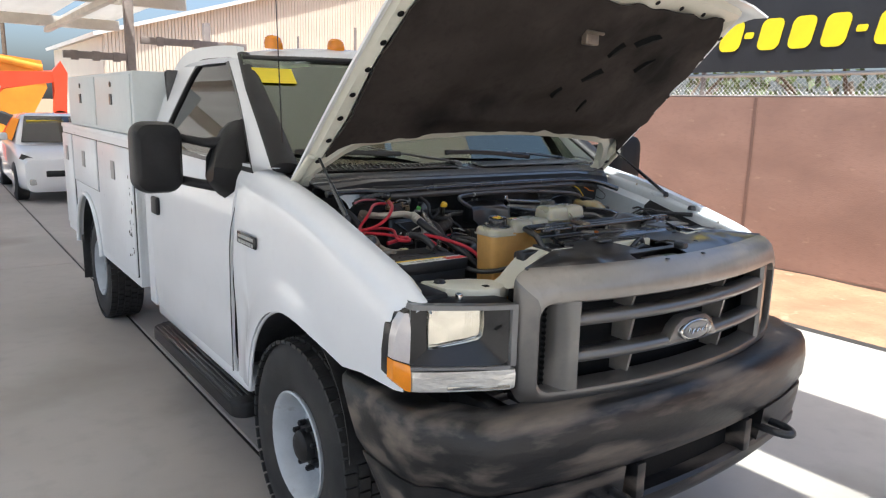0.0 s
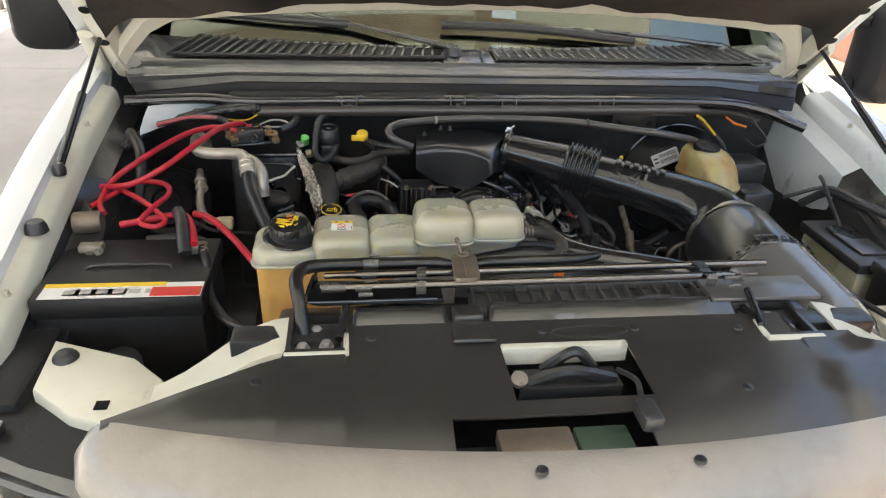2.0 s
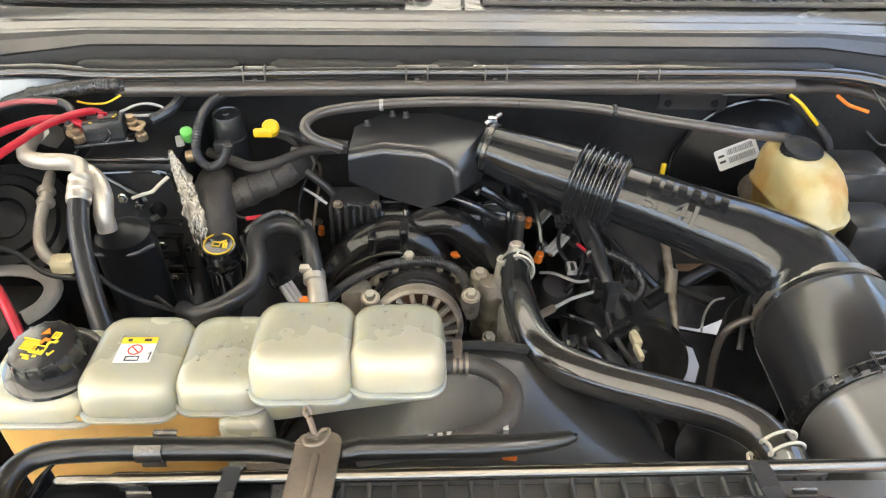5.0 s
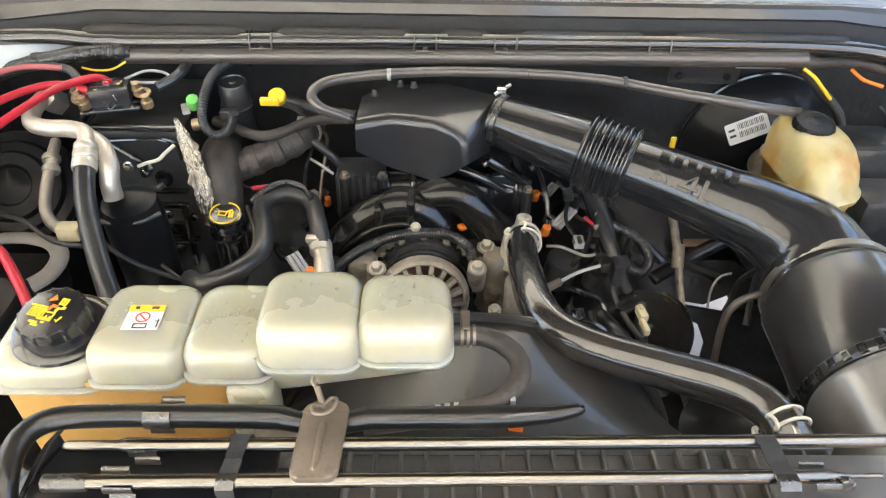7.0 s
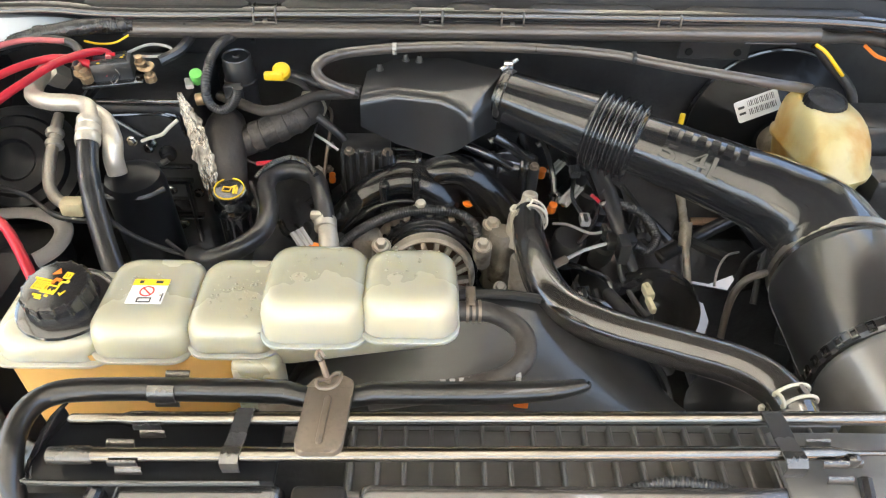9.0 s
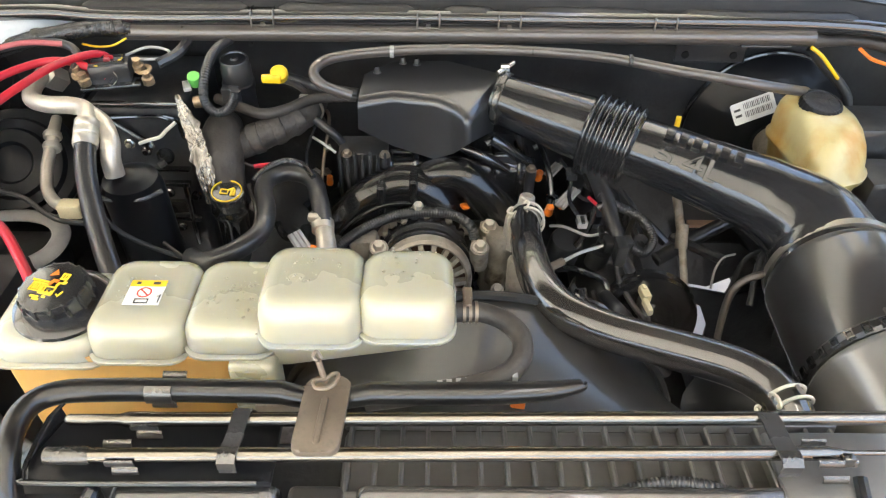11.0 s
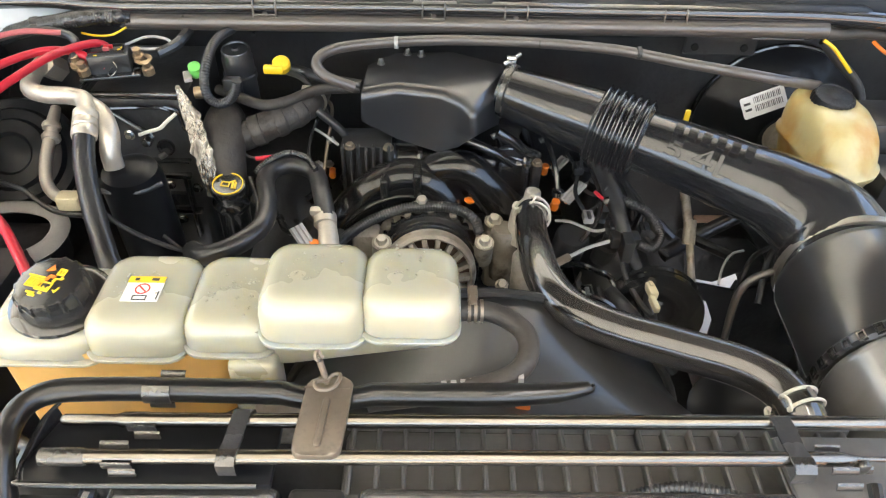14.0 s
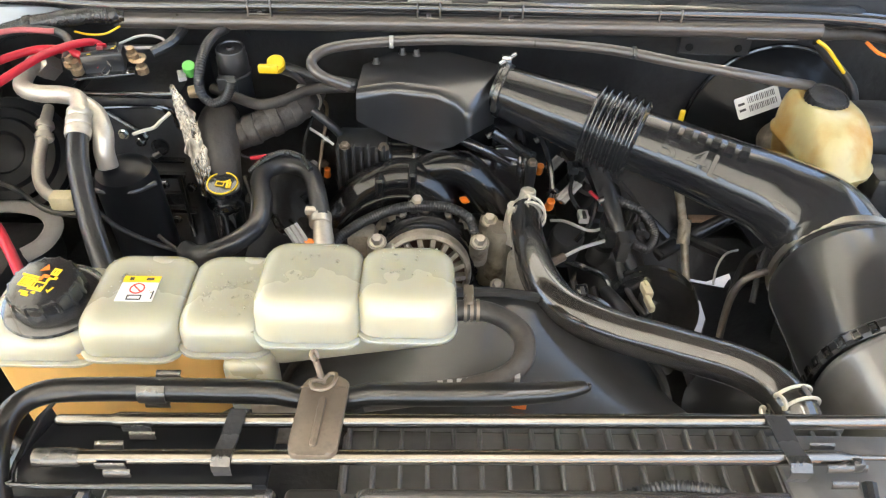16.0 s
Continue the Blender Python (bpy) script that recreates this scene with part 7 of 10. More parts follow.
    box(bm, (-0.0285, 0.517, 1.349), (-0.0215, 0.53, 1.352), 0.001, 1)
    part("hose_clamp", bm, BROWNST, ho)
    bm = B()
    for k in range(9):
        x = -0.055 + 0.0085 * k
        box(bm, (x, 0.4375 + 0.0002 * k, 1.3305), (x + 0.005, 0.441 + 0.0005 * k, 1.3315 + 0.0008 * k), 0.0004, 1)
    part("hose_mark", bm, GREYCON, ho)


coolant_tank()

# ---- fan shroud ----
bm = B()
rings = []
for y, k in ((0.425, 0.0), (0.45, 0.12), (0.50, 0.45), (0.55, 0.80), (0.60, 1.0), (0.625, 1.0)):
    ring = []
    for i in range(48):
        a = 2 * math.pi * i / 48
        c, s_ = math.cos(a), math.sin(a)
        m = 1 / max(abs(c), abs(s_))
        sx, sz = -0.01 + 0.36 * c * min(m, 1.25), 1.0 + 0.27 * s_ * min(m, 1.25) - (0.10 * max(0.0, c) if s_ > 0 else 0.0)
        cx, cz = 0.0 + 0.265 * c, 0.985 + 0.270 * s_
        ring.append(Vector((sx + (cx - sx) * k, y, sz + (cz - sz) * k)))
    rings.append(ring)
loft(bm, rings, caps=False)
sh = part("fan_shroud", bm, SHROUDM, truck, "black plastic fan shroud")
bm = B()
tube(bm, [(0.0 + 0.27 * math.cos(radians(a)), 0.628, 0.985 + 0.275 * math.sin(radians(a))) for a in range(0, 361, 12)], 0.006, n=8, sub=2)
part("shroud_lip", bm, SHROUDM, sh)
for k in range(7):
    a = 2 * math.pi * k / 7
    bm = B()
    cols = [[Vector((0.0 + r * math.cos(a + d), 0.56 + 0.05 * e, 0.985 + r * math.sin(a + d))) for r in (0.07, 0.16, 0.25)] for d, e in ((-0.2, 0), (0, 0.5), (0.2, 1))]
    sheet(bm, cols, 0.004)
    part("fan_blade", bm, BLACK, sh)
bm = B()
box(bm, (0.019, 0.466, 1.25), (0.034, 0.476, 1.287), 0.002)
part("orange_tab", bm, ORANGE, sh)
bm = B()
prism(bm, [(0.175, 0.445), (0.24, 0.445), (0.235, 0.462), (0.18, 0.462)], lambda a, b, t: (a, b, t), 1.20, 1.262, 0.003)
part("shroud_boss", bm, SHROUDM, sh)

# ---- air intake ----
def intake():
    # throttle cover: a flat-topped box whose face slants in to a blunt nose
    top = ((-0.175, 0.987, 1.319), (-0.123, 1.001, 1.322), (-0.055, 0.991, 1.321), (-0.030, 0.966, 1.320), (-0.012, 0.939, 1.317), (0.029, 1.005, 1.324))
    low = ((-0.176, 0.981, 1.274), (-0.125, 0.995, 1.236), (-0.060, 0.985, 1.219), (-0.029, 0.960, 1.245), (-0.007, 0.933, 1.280), (0.033, 0.999, 1.263))
    back = ((0.040, 1.055, 1.334), (-0.040, 1.088, 1.338), (-0.128, 1.085, 1.336), (-0.170, 1.060, 1.326))
    bm = B()
    vt, vl, vb = [bm.verts.new(p) for p in top], [bm.verts.new(p) for p in low], [bm.verts.new(p) for p in back]
    vd = [bm.verts.new((x, y, z - 0.075)) for x, y, z in back]
    bm.faces.new(vt + vb)
    bm.faces.new(vl + vd)
    for k in range(5):
        bm.faces.new((vt[k], vl[k], vl[k + 1], vt[k + 1]))
    bm.faces.new((vt[5], vl[5], vd[0], vb[0]))
    bm.faces.new((vt[0], vb[3], vd[3], vl[0]))
    for k in range(3):
        bm.faces.new((vb[k], vd[k], vd[k + 1], vb[k + 1]))
    bmesh.ops.recalc_face_normals(bm, faces=bm.faces)
    ridge = [bm.edges.get((a, b)) for a, b in zip(vt, vt[1:])]
    bmesh.ops.bevel(bm, geom=ridge + [bm.edges.get((vt[4], vl[4]))], offset=0.014, segments=7, profile=0.5, affect="EDGES")
    ai = part("air_intake", bm, COVERM, truck, "satin black air intake with ribbed duct", sharp=70)
    for x, y, z in ((-0.150, 1.062, 1.328), (-0.110, 1.080, 1.336), (-0.088, 1.072, 1.338)):
        bm = B()
        bolt(bm, (x, y, z), r=0.0045)
        part("cover_screw", bm, CLIPM, ai)
    bm = B()
    axis = Vector((0.12, -0.055, -0.012))
    lathe(bm, [(0.039, 0.001), (0.0415, 0.003), (0.0415, 0.010), (0.039, 0.012)], (0.040, 1.024, 1.308), axis, 30)
    rc = part("clamp_band", bm, CLIPM, ai)
    bm = B()
    box(bm, (0.040, 1.030, 1.344), (0.056, 1.044, 1.358), 0.003)
    rod(bm, (0.036, 1.026, 1.348), (0.062, 1.046, 1.356), 0.004, n=10)
    part("clamp_screw", bm, CHROME, rc)
    bm = B()
    tube(bm, [(0.036, 1.026, 1.309), (0.10, 0.997, 1.299), (0.185, 0.958, 1.287)], [0.038, 0.044, 0.052], n=32)
    part("inlet_pipe", bm, DUCTM, ai)
    # bellows
    bm = B()
    prof = []
    for k in range(7 * 8 + 1):
        prof.append((0.0575 - 0.0040 * math.cos(2 * math.pi * k / 8), 0.0108 * k / 8))
    lathe(bm, prof, (0.172, 0.964, 1.289), Vector((0.09, -0.046, -0.013)), 40)
    part("bellows", bm, GLOSSY, ai, sharp=85)
    # flattened main duct that bends down to the filter
    bm = B()
    tube(bm, [(0.238, 0.929, 1.282), (0.30, 0.899, 1.273), (0.36, 0.870, 1.262), (0.415, 0.842, 1.252), (0.462, 0.803, 1.235), (0.482, 0.752, 1.210)], [0.048, 0.051, 0.055, 0.061, 0.074, 0.086], n=32, sub=8, flat=0.92)
    du = part("intake_duct", bm, DUCTM, ai, "glossy black duct with raised lettering")
    # canister
    ax = Vector((-0.004, -0.30, -0.015))
    at = Vector((0.484, 0.745, 1.202))
    bm = B()
    lathe(bm, [(0.088, -0.006), (0.0905, -0.005), (0.0905, 0.005), (0.088, 0.006)], at, ax, 44)
    cb = part("clamp_band", bm, CLAMPM, ai, "silver worm-drive clamp")
    bm = B()
    box(bm, (0.404, 0.728, 1.226), (0.426, 0.748, 1.242), 0.003)
    lathe(bm, [(0.008, -0.012), (0.008, 0.012)], (0.414, 0.737, 1.24), (0.4, 0.9, 0.3), 10)
    part("clamp_screw", bm, CHROME, cb)
    bm = B()
    lathe(bm, [(0.086, 0.010), (0.094, 0.018), (0.097, 0.03), (0.097, 0.162), (0.101, 0.167), (0.101, 0.176), (0.097, 0.180)], at, ax, 48)
    can = part("air_filter_housing", bm, CANM, truck, "round satin black air filter housing")
    bm = B()
    end = at + ax.normalized() * 0.182
    lathe(bm, [(0.0965, -0.004), (0.0985, 0.0), (0.0985, 0.006), (0.0960, 0.010), (0.0950, 0.16), (0.088, 0.20), (0.075, 0.23), (0.05, 0.24)], end, (0.012, -0.30, -0.018), 48)
    part("filter_snorkel", bm, SNORK, can)
    d, u, v = axes_of(ax)
    for k in range(34):
        a = 2 * math.pi * k / 34
        bm = B()
        e, w = u * math.cos(a) + v * math.sin(a), u * -math.sin(a) + v * math.cos(a)
        c = at + d * 0.174 + e * 0.1015
        box_ = [c - w * 0.0046 - d * 0.006, c + w * 0.0046 - d * 0.006, c + w * 0.0046 + d * 0.006, c - w * 0.0046 + d * 0.006]
        rings = [[p - e * 0.002 for p in box_], [p + e * 0.0022 for p in box_], [c + (p - c) * 0.62 + e * 0.0022 for p in box_], [c + (p - c) * 0.58 - e * 0.001 for p in box_]]
        loft(bm, rings)
        part("rim_lug", bm, GLOSSY, can)
    bm = B()
    a = radians(75)
    c = at + d * 0.179 + (u * math.cos(a) + v * math.sin(a)) * 0.106
    tube(bm, [c + u * 0.02 - d * 0.014, c - u * 0.02 - d * 0.014, c - u * 0.02 + d * 0.014, c + u * 0.02 + d * 0.014, c + u * 0.02 - d * 0.014], 0.0018, n=6, sub=0)
    part("wire_clip", bm, CLIPM, can)
    # raised figures on the duct, wrapped round it
    run = Vector((0.12, -0.058, -0.0195)).normalized()
    up = (Vector((0, 0, 1)) - run * run.z).normalized()
    front = run.cross(up)
    front = -front if front.y > 0 else front
    def on_duct(a, deg, h):
        r = 0.0485 + a / 0.14 * 0.0068 + h
        return Vector((0.238, 0.929, 1.282)) + run * a + (up * math.cos(radians(deg)) + front * math.sin(radians(deg))) * r
    curve = bpy.data.curves.new("duct_figures", "FONT")
    curve.body, curve.size, curve.extrude, curve.bevel_depth = "5.4L", 1.0, 0.05, 0.012
    ob = new("figure_source", curve)
    me = bpy.data.meshes.new_from_object(ob)
    bpy.data.objects.remove(ob)
    bm = B()
    bm.from_mesh(me)
    wide = max(q.co.x for q in bm.verts)
    tall = max(q.co.y for q in bm.verts)
    for q in bm.verts:
        q.co = on_duct(0.030 + 0.098 * q.co.x / wide, 69 - 31 * q.co.y / tall, 0.0014 + 0.06 * q.co.z)
    part("raised_figure", bm, DUCTM, du, "raised figures 5.4L")
    for k in range(6):
        bm = B()
        a0 = 0.034 + 0.0195 * k
        rings = []
        for deg in (10, 15, 20, 25, 30):
            rings.append([on_duct(a0 + da, deg, h) for da, h in ((0, -0.001), (0.013, -0.001), (0.012, 0.0028), (0.001, 0.0028))])
        loft(bm, rings)
        part("raised_bar", bm, DUCTM, du)


intake()

# ---- radiator hose ----
bm = B()
tube(bm, [(0.079, 0.868, 1.192), (0.071, 0.81, 1.21), (0.067, 0.735, 1.235), (0.072, 0.668, 1.244), (0.094, 0.618, 1.246), (0.140, 0.588, 1.245), (0.205, 0.563, 1.244), (0.268, 0.538, 1.243), (0.300, 0.512, 1.242), (0.314, 0.48, 1.238), (0.320, 0.45, 1.22), (0.322, 0.43, 1.20)], [0.0225, 0.0225, 0.0225, 0.023, 0.024, 0.0235, 0.0235, 0.0235, 0.023, 0.023, 0.022, 0.022], n=20, sub=6)
hose = part("radiator_hose", bm, HOSEM, truck, "shiny black upper radiator hose", sharp=60)
for at, ax, up in (((0.0785, 0.862, 1.193), (0.05, 1, -0.06), (-0.6, -0.2, 1)), ((0.311, 0.489, 1.239), (0.32, -1, -0.16), (-1, 0, 0.3))):
    at = Vector(at)
    d, u, v = axes_of(ax)
    up = (Vector(up) - d * Vector(up).dot(d)).normalized()
    side = d.cross(up)
    def on_hose(deg, h, r):
        return at + d * h + (up * math.cos(radians(deg)) + side * math.sin(radians(deg))) * r
    bm = B()
    for h in (-0.007, 0.007):
        tube(bm, [on_hose(a, h + 0.0015 * math.sin(radians(a * 2)), 0.0262) for a in range(20, 341, 20)], 0.0019, n=8, sub=3)
    for a, lean in ((20, 1), (340, -1)):
        tube(bm, [on_hose(a, -0.007, 0.0258), on_hose(a + 8 * lean, -0.008, 0.0285), on_hose(a + 14 * lean, 0.0, 0.031), on_hose(a + 8 * lean, 0.008, 0.0285), on_hose(a, 0.007, 0.0258)], 0.0019, n=8, sub=4)
    sc = part("spring_clamp", bm, PALEWIRE, hose, "cream wire spring clamp")
    if at.x > 0.2:
        bm = B()
        cols = [[on_hose(a, h, r) for h in (-0.006, 0.006)] for a, r in ((266, 0.0275), (270, 0.0285), (275, 0.029), (280, 0.0285))]
        sheet(bm, cols, 0.0015)
        part("clamp_tab", bm, BROWNST, sc, "brown tab")
bm = B()
lathe(bm, [(0.030, -0.06), (0.028, -0.015), (0.020, 0.0), (0.013, 0.010), (0.0115, 0.026), (0.0085, 0.028), (0.008, 0.02)], (0.081, 0.895, 1.185), (0.06, 0.10, 1), 20)
part("water_outlet", bm, PIPE, truck, "aluminium water outlet neck")


# ---- engine and what surrounds it ----
def simple(name, material, pts, r, parent=None, label="", n=12, sub=6, **kw):
    bm = B()
    tube(bm, pts, r, n=n, sub=sub, **kw)
    return part(name, bm, material, parent or truck, label)


# block, heads and valve covers
bm = B()
box(bm, (-0.22, 0.86, 0.62), (0.22, 1.16, 0.98), 0.03, 3)
engine = part("engine_block", bm, DEEP, truck, "grimy black V8 engine block")
for s, x in ((-1, -0.24), (1, 0.24)):
    bm = B()
    rings = []
    for y, k in ((0.84, 0.9), (0.85, 1.0), (1.16, 1.0), (1.17, 0.9)):
        rings.append([Vector((x + (a * math.cos(0.6) + b * math.sin(0.6)) * (1 if s > 0 else 1), y, 1.02 + (b * math.cos(0.6) - a * math.sin(0.6) * s))) for a, b in rrect(0, 0, 0.12 * k, 0.10 * k, 0.03, 4)])
    loft(bm, rings)
    vc = part("valve_cover", bm, DEEP, engine)
    for k in range(4):
        y = 0.90 + 0.075 * k
        bm = B()
        lathe(bm, [(0.018, 0), (0.018, 0.03), (0.012, 0.034), (0.012, 0.05)], (x - s * 0.035, y, 1.075), (s * 0.2, 0, 1), 12)
        part("ignition_coil", bm, BLACK, vc)
        bm = B()
        bolt(bm, (x + s * 0.02, y + 0.03, 1.075), (s * 0.3, 0, 1), 0.006)
        part("bolt", bm, ALU, vc)

# intake runners: glossy arches to each side
front = simple("intake_runner", RUNNER, [(-0.214, 0.925, 1.095), (-0.202, 0.936, 1.130), (-0.177, 0.945, 1.157), (-0.150, 0.950, 1.178), (-0.114, 0.953, 1.193), (-0.080, 0.952, 1.188), (-0.054, 0.947, 1.168), (-0.036, 0.938, 1.138), (-0.030, 0.930, 1.09)], [0.028, 0.029, 0.030, 0.030, 0.030, 0.030, 0.029, 0.028, 0.027], engine, "glossy black plastic intake arch", n=24, flat=0.9)
for x, z in ((-0.140, 1.203), (-0.090, 1.215)):
    bm = B()
    box(bm, (x - 0.0065, 0.915, z - 0.05), (x + 0.0065, 0.958, z + 0.006), 0.004, 3)
    part("runner_fin", bm, RUNNER, front)
simple("runner_seam", RUNNER, [(-0.222, 0.900, 1.095), (-0.196, 0.910, 1.135), (-0.165, 0.916, 1.160), (-0.125, 0.918, 1.178), (-0.080, 0.918, 1.176), (-0.045, 0.912, 1.150)], 0.0045, front, n=10)
simple("runner_flange", RUNNER, [(-0.228, 0.905, 1.07), (-0.205, 0.915, 1.112), (-0.170, 0.921, 1.140), (-0.125, 0.924, 1.156), (-0.085, 0.924, 1.155), (-0.050, 0.918, 1.13)], 0.017, front, n=12, flat=0.5)
second = simple("intake_runner", RUNNER, [(-0.092, 0.985, 1.165), (-0.064, 0.968, 1.194), (-0.019, 0.957, 1.209), (0.016, 0.950, 1.184), (0.056, 0.942, 1.140), (0.084, 0.930, 1.098)], [0.026, 0.028, 0.028, 0.028, 0.027, 0.025], engine, "glossy black plastic intake arch", n=24)
simple("runner_seam", RUNNER, [(-0.010, 0.928, 1.188), (0.010, 0.922, 1.160), (0.042, 0.914, 1.122), (0.070, 0.905, 1.09)], 0.0045, second, n=10)
# plenum behind the arches, with moulded ribs
bm = B()
rings = []
for x, k in ((-0.165, 0.6), (-0.155, 0.9), (-0.10, 1.0), (0.0, 1.0), (0.09, 0.95), (0.10, 0.6)):
    rings.append([Vector((x, 1.045 + a * k, 1.165 + b * k)) for a, b in rrect(0, 0, 0.12, 0.10, 0.035, 5)])
loft(bm, rings)
pn = part("intake_plenum", bm, RUNNER, engine, "black moulded intake plenum")
for k in range(6):
    bm = B()
    x = -0.13 + 0.042 * k
    tube(bm, [(x, 0.985, 1.14), (x, 0.985, 1.195), (x, 1.01, 1.217), (x, 1.06, 1.220)], 0.005, n=8, sub=3)
    part("plenum_rib", bm, GLOSSY, pn)
simple("plenum_bead", GLOSSY, [(-0.168, 1.012, 1.200), (-0.150, 1.010, 1.212), (-0.127, 1.008, 1.218), (-0.095, 1.006, 1.218)], 0.004, pn, n=8)
simple("vacuum_pipe", GLOSSY, [(0.03, 0.985, 1.258), (0.055, 0.985, 1.242), (0.075, 0.99, 1.222), (0.10, 1.01, 1.20)], 0.009, pn, n=10)
simple("vacuum_pipe", GLOSSY, [(-0.02, 0.99, 1.240), (0.02, 0.982, 1.226), (0.06, 0.985, 1.20)], 0.008, pn, n=10)
simple("vacuum_pipe", RUBBER, [(-0.25, 1.03, 1.262), (-0.215, 1.02, 1.235), (-0.20, 1.03, 1.20)], 0.007, pn, n=10)
bm = B()
box(bm, (-0.212, 0.985, 1.13), (-0.132, 1.045, 1.226), 0.006)
rb = part("intake_rib_block", bm, BLACK, engine)
for k in range(7):
    x = -0.208 + 0.012 * k
    bm = B()
    box(bm, (x - 0.0022, 0.972, 1.135), (x + 0.0022, 0.986, 1.224 if k % 2 else 1.231), 0.001, 1)
    part("rib", bm, BLACK, rb)
for x, y, z in ((-0.197, 0.985, 1.230), (-0.137, 0.985, 1.229), (0.098, 0.985, 1.206)):
    bm = B()
    lathe(bm, [(0.009, -0.06), (0.009, -0.004), (0.0075, -0.001)], (x, y, z - 0.004), (0, -0.15, 1), 14)
    bs = part("bolt_boss", bm, BLACK, rb)
    bm = B()
    bolt(bm, (x, y, z - 0.005), (0, -0.15, 1), 0.0065, 0.006)
    part("brass_bolt", bm, BROWNST, bs)
# webbed cover plate on the right bank
bm = B()
prism(bm, [(0.015, 1.215), (0.060, 1.222), (0.100, 1.205), (0.104, 1.150), (0.085, 1.118), (0.040, 1.165)], lambda a, b, t: (a, t, b), 0.998, 1.008, 0.002)
wp = part("web_plate", bm, BLACK, engine)
for ax_, az in ((0.022, 1.216), (0.030, 1.188), (0.050, 1.160), (0.078, 1.126), (0.103, 1.145)):
    bm = B()
    tube(bm, [(0.096, 0.992, 1.196), (ax_, 0.994, az)], 0.0026, n=6, sub=0)
    part("web_rib", bm, GLOSSY, wp)
simple("web_edge", GLOSSY, [(0.016, 0.996, 1.214), (0.058, 0.994, 1.222), (0.099, 0.992, 1.206), (0.104, 0.994, 1.152)], 0.003, wp, n=8)

# alternator
def sized(profile):
    return [(1.17 * r, 1.17 * h) for r, h in profile]
SLOTM = mat("copper_winding_shadow", (0.07, 0.035, 0.02), 0.5, 0.3, var=0.4, scale=40, bump=0.3)
bm = B()
ax = Vector((0.03, -1, 0.25))
at = Vector((-0.071, 0.884, 1.079))
lathe(bm, sized([(0.045, -0.03), (0.060, -0.02), (0.062, 0.0), (0.062, 0.030), (0.060, 0.036), (0.054, 0.037), (0.054, 0.022), (0.034, 0.022), (0.034, 0.048), (0.030, 0.052), (0.020, 0.052), (0.018, 0.04)]), at, ax, 48)
alt = part("alternator", bm, ALU, truck, "cast aluminium alternator with slotted face")
d, u, v = axes_of(ax)
bm = B()
lathe(bm, sized([(0.053, 0.030), (0.053, 0.032), (0.035, 0.032), (0.035, 0.030)]), at, ax, 48, caps=False)
part("winding", bm, SLOTM, alt, "copper windings behind the vents")
for k in range(18):
    a = 2 * math.pi * (k + 0.3) / 18
    bm = B()
    rings = []
    for q in range(5):
        r, lean = 0.0398 + 0.0064 * q, 0.10 * (q / 4) ** 2 - 0.16 * q / 4
        c = at + d * (0.054 - 0.0045 * (q / 4) ** 2) + (u * math.cos(a + lean) + v * math.sin(a + lean)) * r
        w = (u * -math.sin(a + lean) + v * math.cos(a + lean)) * 0.0036
        rings.append([c - w, c + w, c + w - d * 0.014, c - w - d * 0.014])
    loft(bm, rings)
    part("face_spoke", bm, ALU, alt)
bm = B()
lathe(bm, sized([(0.053, 0.034), (0.053, 0.042), (0.056, 0.045), (0.060, 0.042), (0.062, 0.034)]), at, ax, 56, caps=False)
part("face_ring", bm, ALU, alt)
bm = B()
lathe(bm, sized([(0.062, -0.034), (0.073, -0.030), (0.075, -0.018), (0.062, -0.012)]), at, ax, 60, lobes=10, depth=0.05)
part("rear_housing", bm, ALU, alt)
for k in range(7):
    a = radians(20 + 24 * k)
    bm = B()
    c = at - d * 0.012 + (v * math.sin(a) + u * math.cos(a)) * 0.084
    box(bm, c - Vector((0.006, 0.010, 0.006)), c + Vector((0.006, 0.010, 0.006)), 0.003)
    part("casting_lug", bm, ALU, alt)
bm = B()
lathe(bm, sized([(0.060, 0.010), (0.066, 0.012), (0.0675, 0.018), (0.066, 0.026), (0.060, 0.028)]), at, ax, 60)
part("stator_band", bm, GLOSSY, alt)
bm = B()
lathe(bm, sized([(0.060, -0.008), (0.071, -0.006), (0.071, 0.004), (0.060, 0.006)]), at, ax, 120, lobes=30, depth=0.05)
part("ribbed_band", bm, GLOSSY, alt)
bm = B()
lathe(bm, sized([(0.03, 0.053), (0.032, 0.068), (0.026, 0.070), (0.028, 0.078), (0.012, 0.080)]), at, ax, 28)
part("pulley", bm, ALU, alt)
for x, y, z in ((-0.142, 0.860, 1.141), (0.013, 0.862, 1.142), (0.029, 0.905, 1.150), (-0.083, 0.914, 1.176)):
    bm = B()
    lathe(bm, [(0.016, -0.05), (0.015, -0.004)], (x, y, z), (0.02, -0.3, 1), 12)
    ear = part("mounting_ear", bm, ALU if z < 1.17 else BLACK, alt)
    bm = B()
    bolt(bm, (x, y, z - 0.004), (0.02, -0.3, 1), 0.0085, 0.010)
    part("bolt", bm, PIPE, ear)
bm = B()
box(bm, (-0.19, 0.875, 1.05), (-0.145, 0.915, 1.135), 0.01)
box(bm, (0.015, 0.885, 1.02), (0.065, 0.935, 1.135), 0.012)
box(bm, (-0.12, 0.895, 1.10), (0.0, 0.925, 1.125), 0.008)
part("alternator_bracket", bm, ALU, alt)
simple("loom_tube", RUBBER, [(-0.222, 0.840, 1.115), (-0.206, 0.867, 1.13), (-0.166, 0.891, 1.15), (-0.114, 0.907, 1.165), (-0.061, 0.909, 1.17), (-0.026, 0.908, 1.165), (-0.001, 0.895, 1.155), (0.006, 0.885, 1.138)], 0.0080, label="ribbed black wiring loom", wave=0.045)
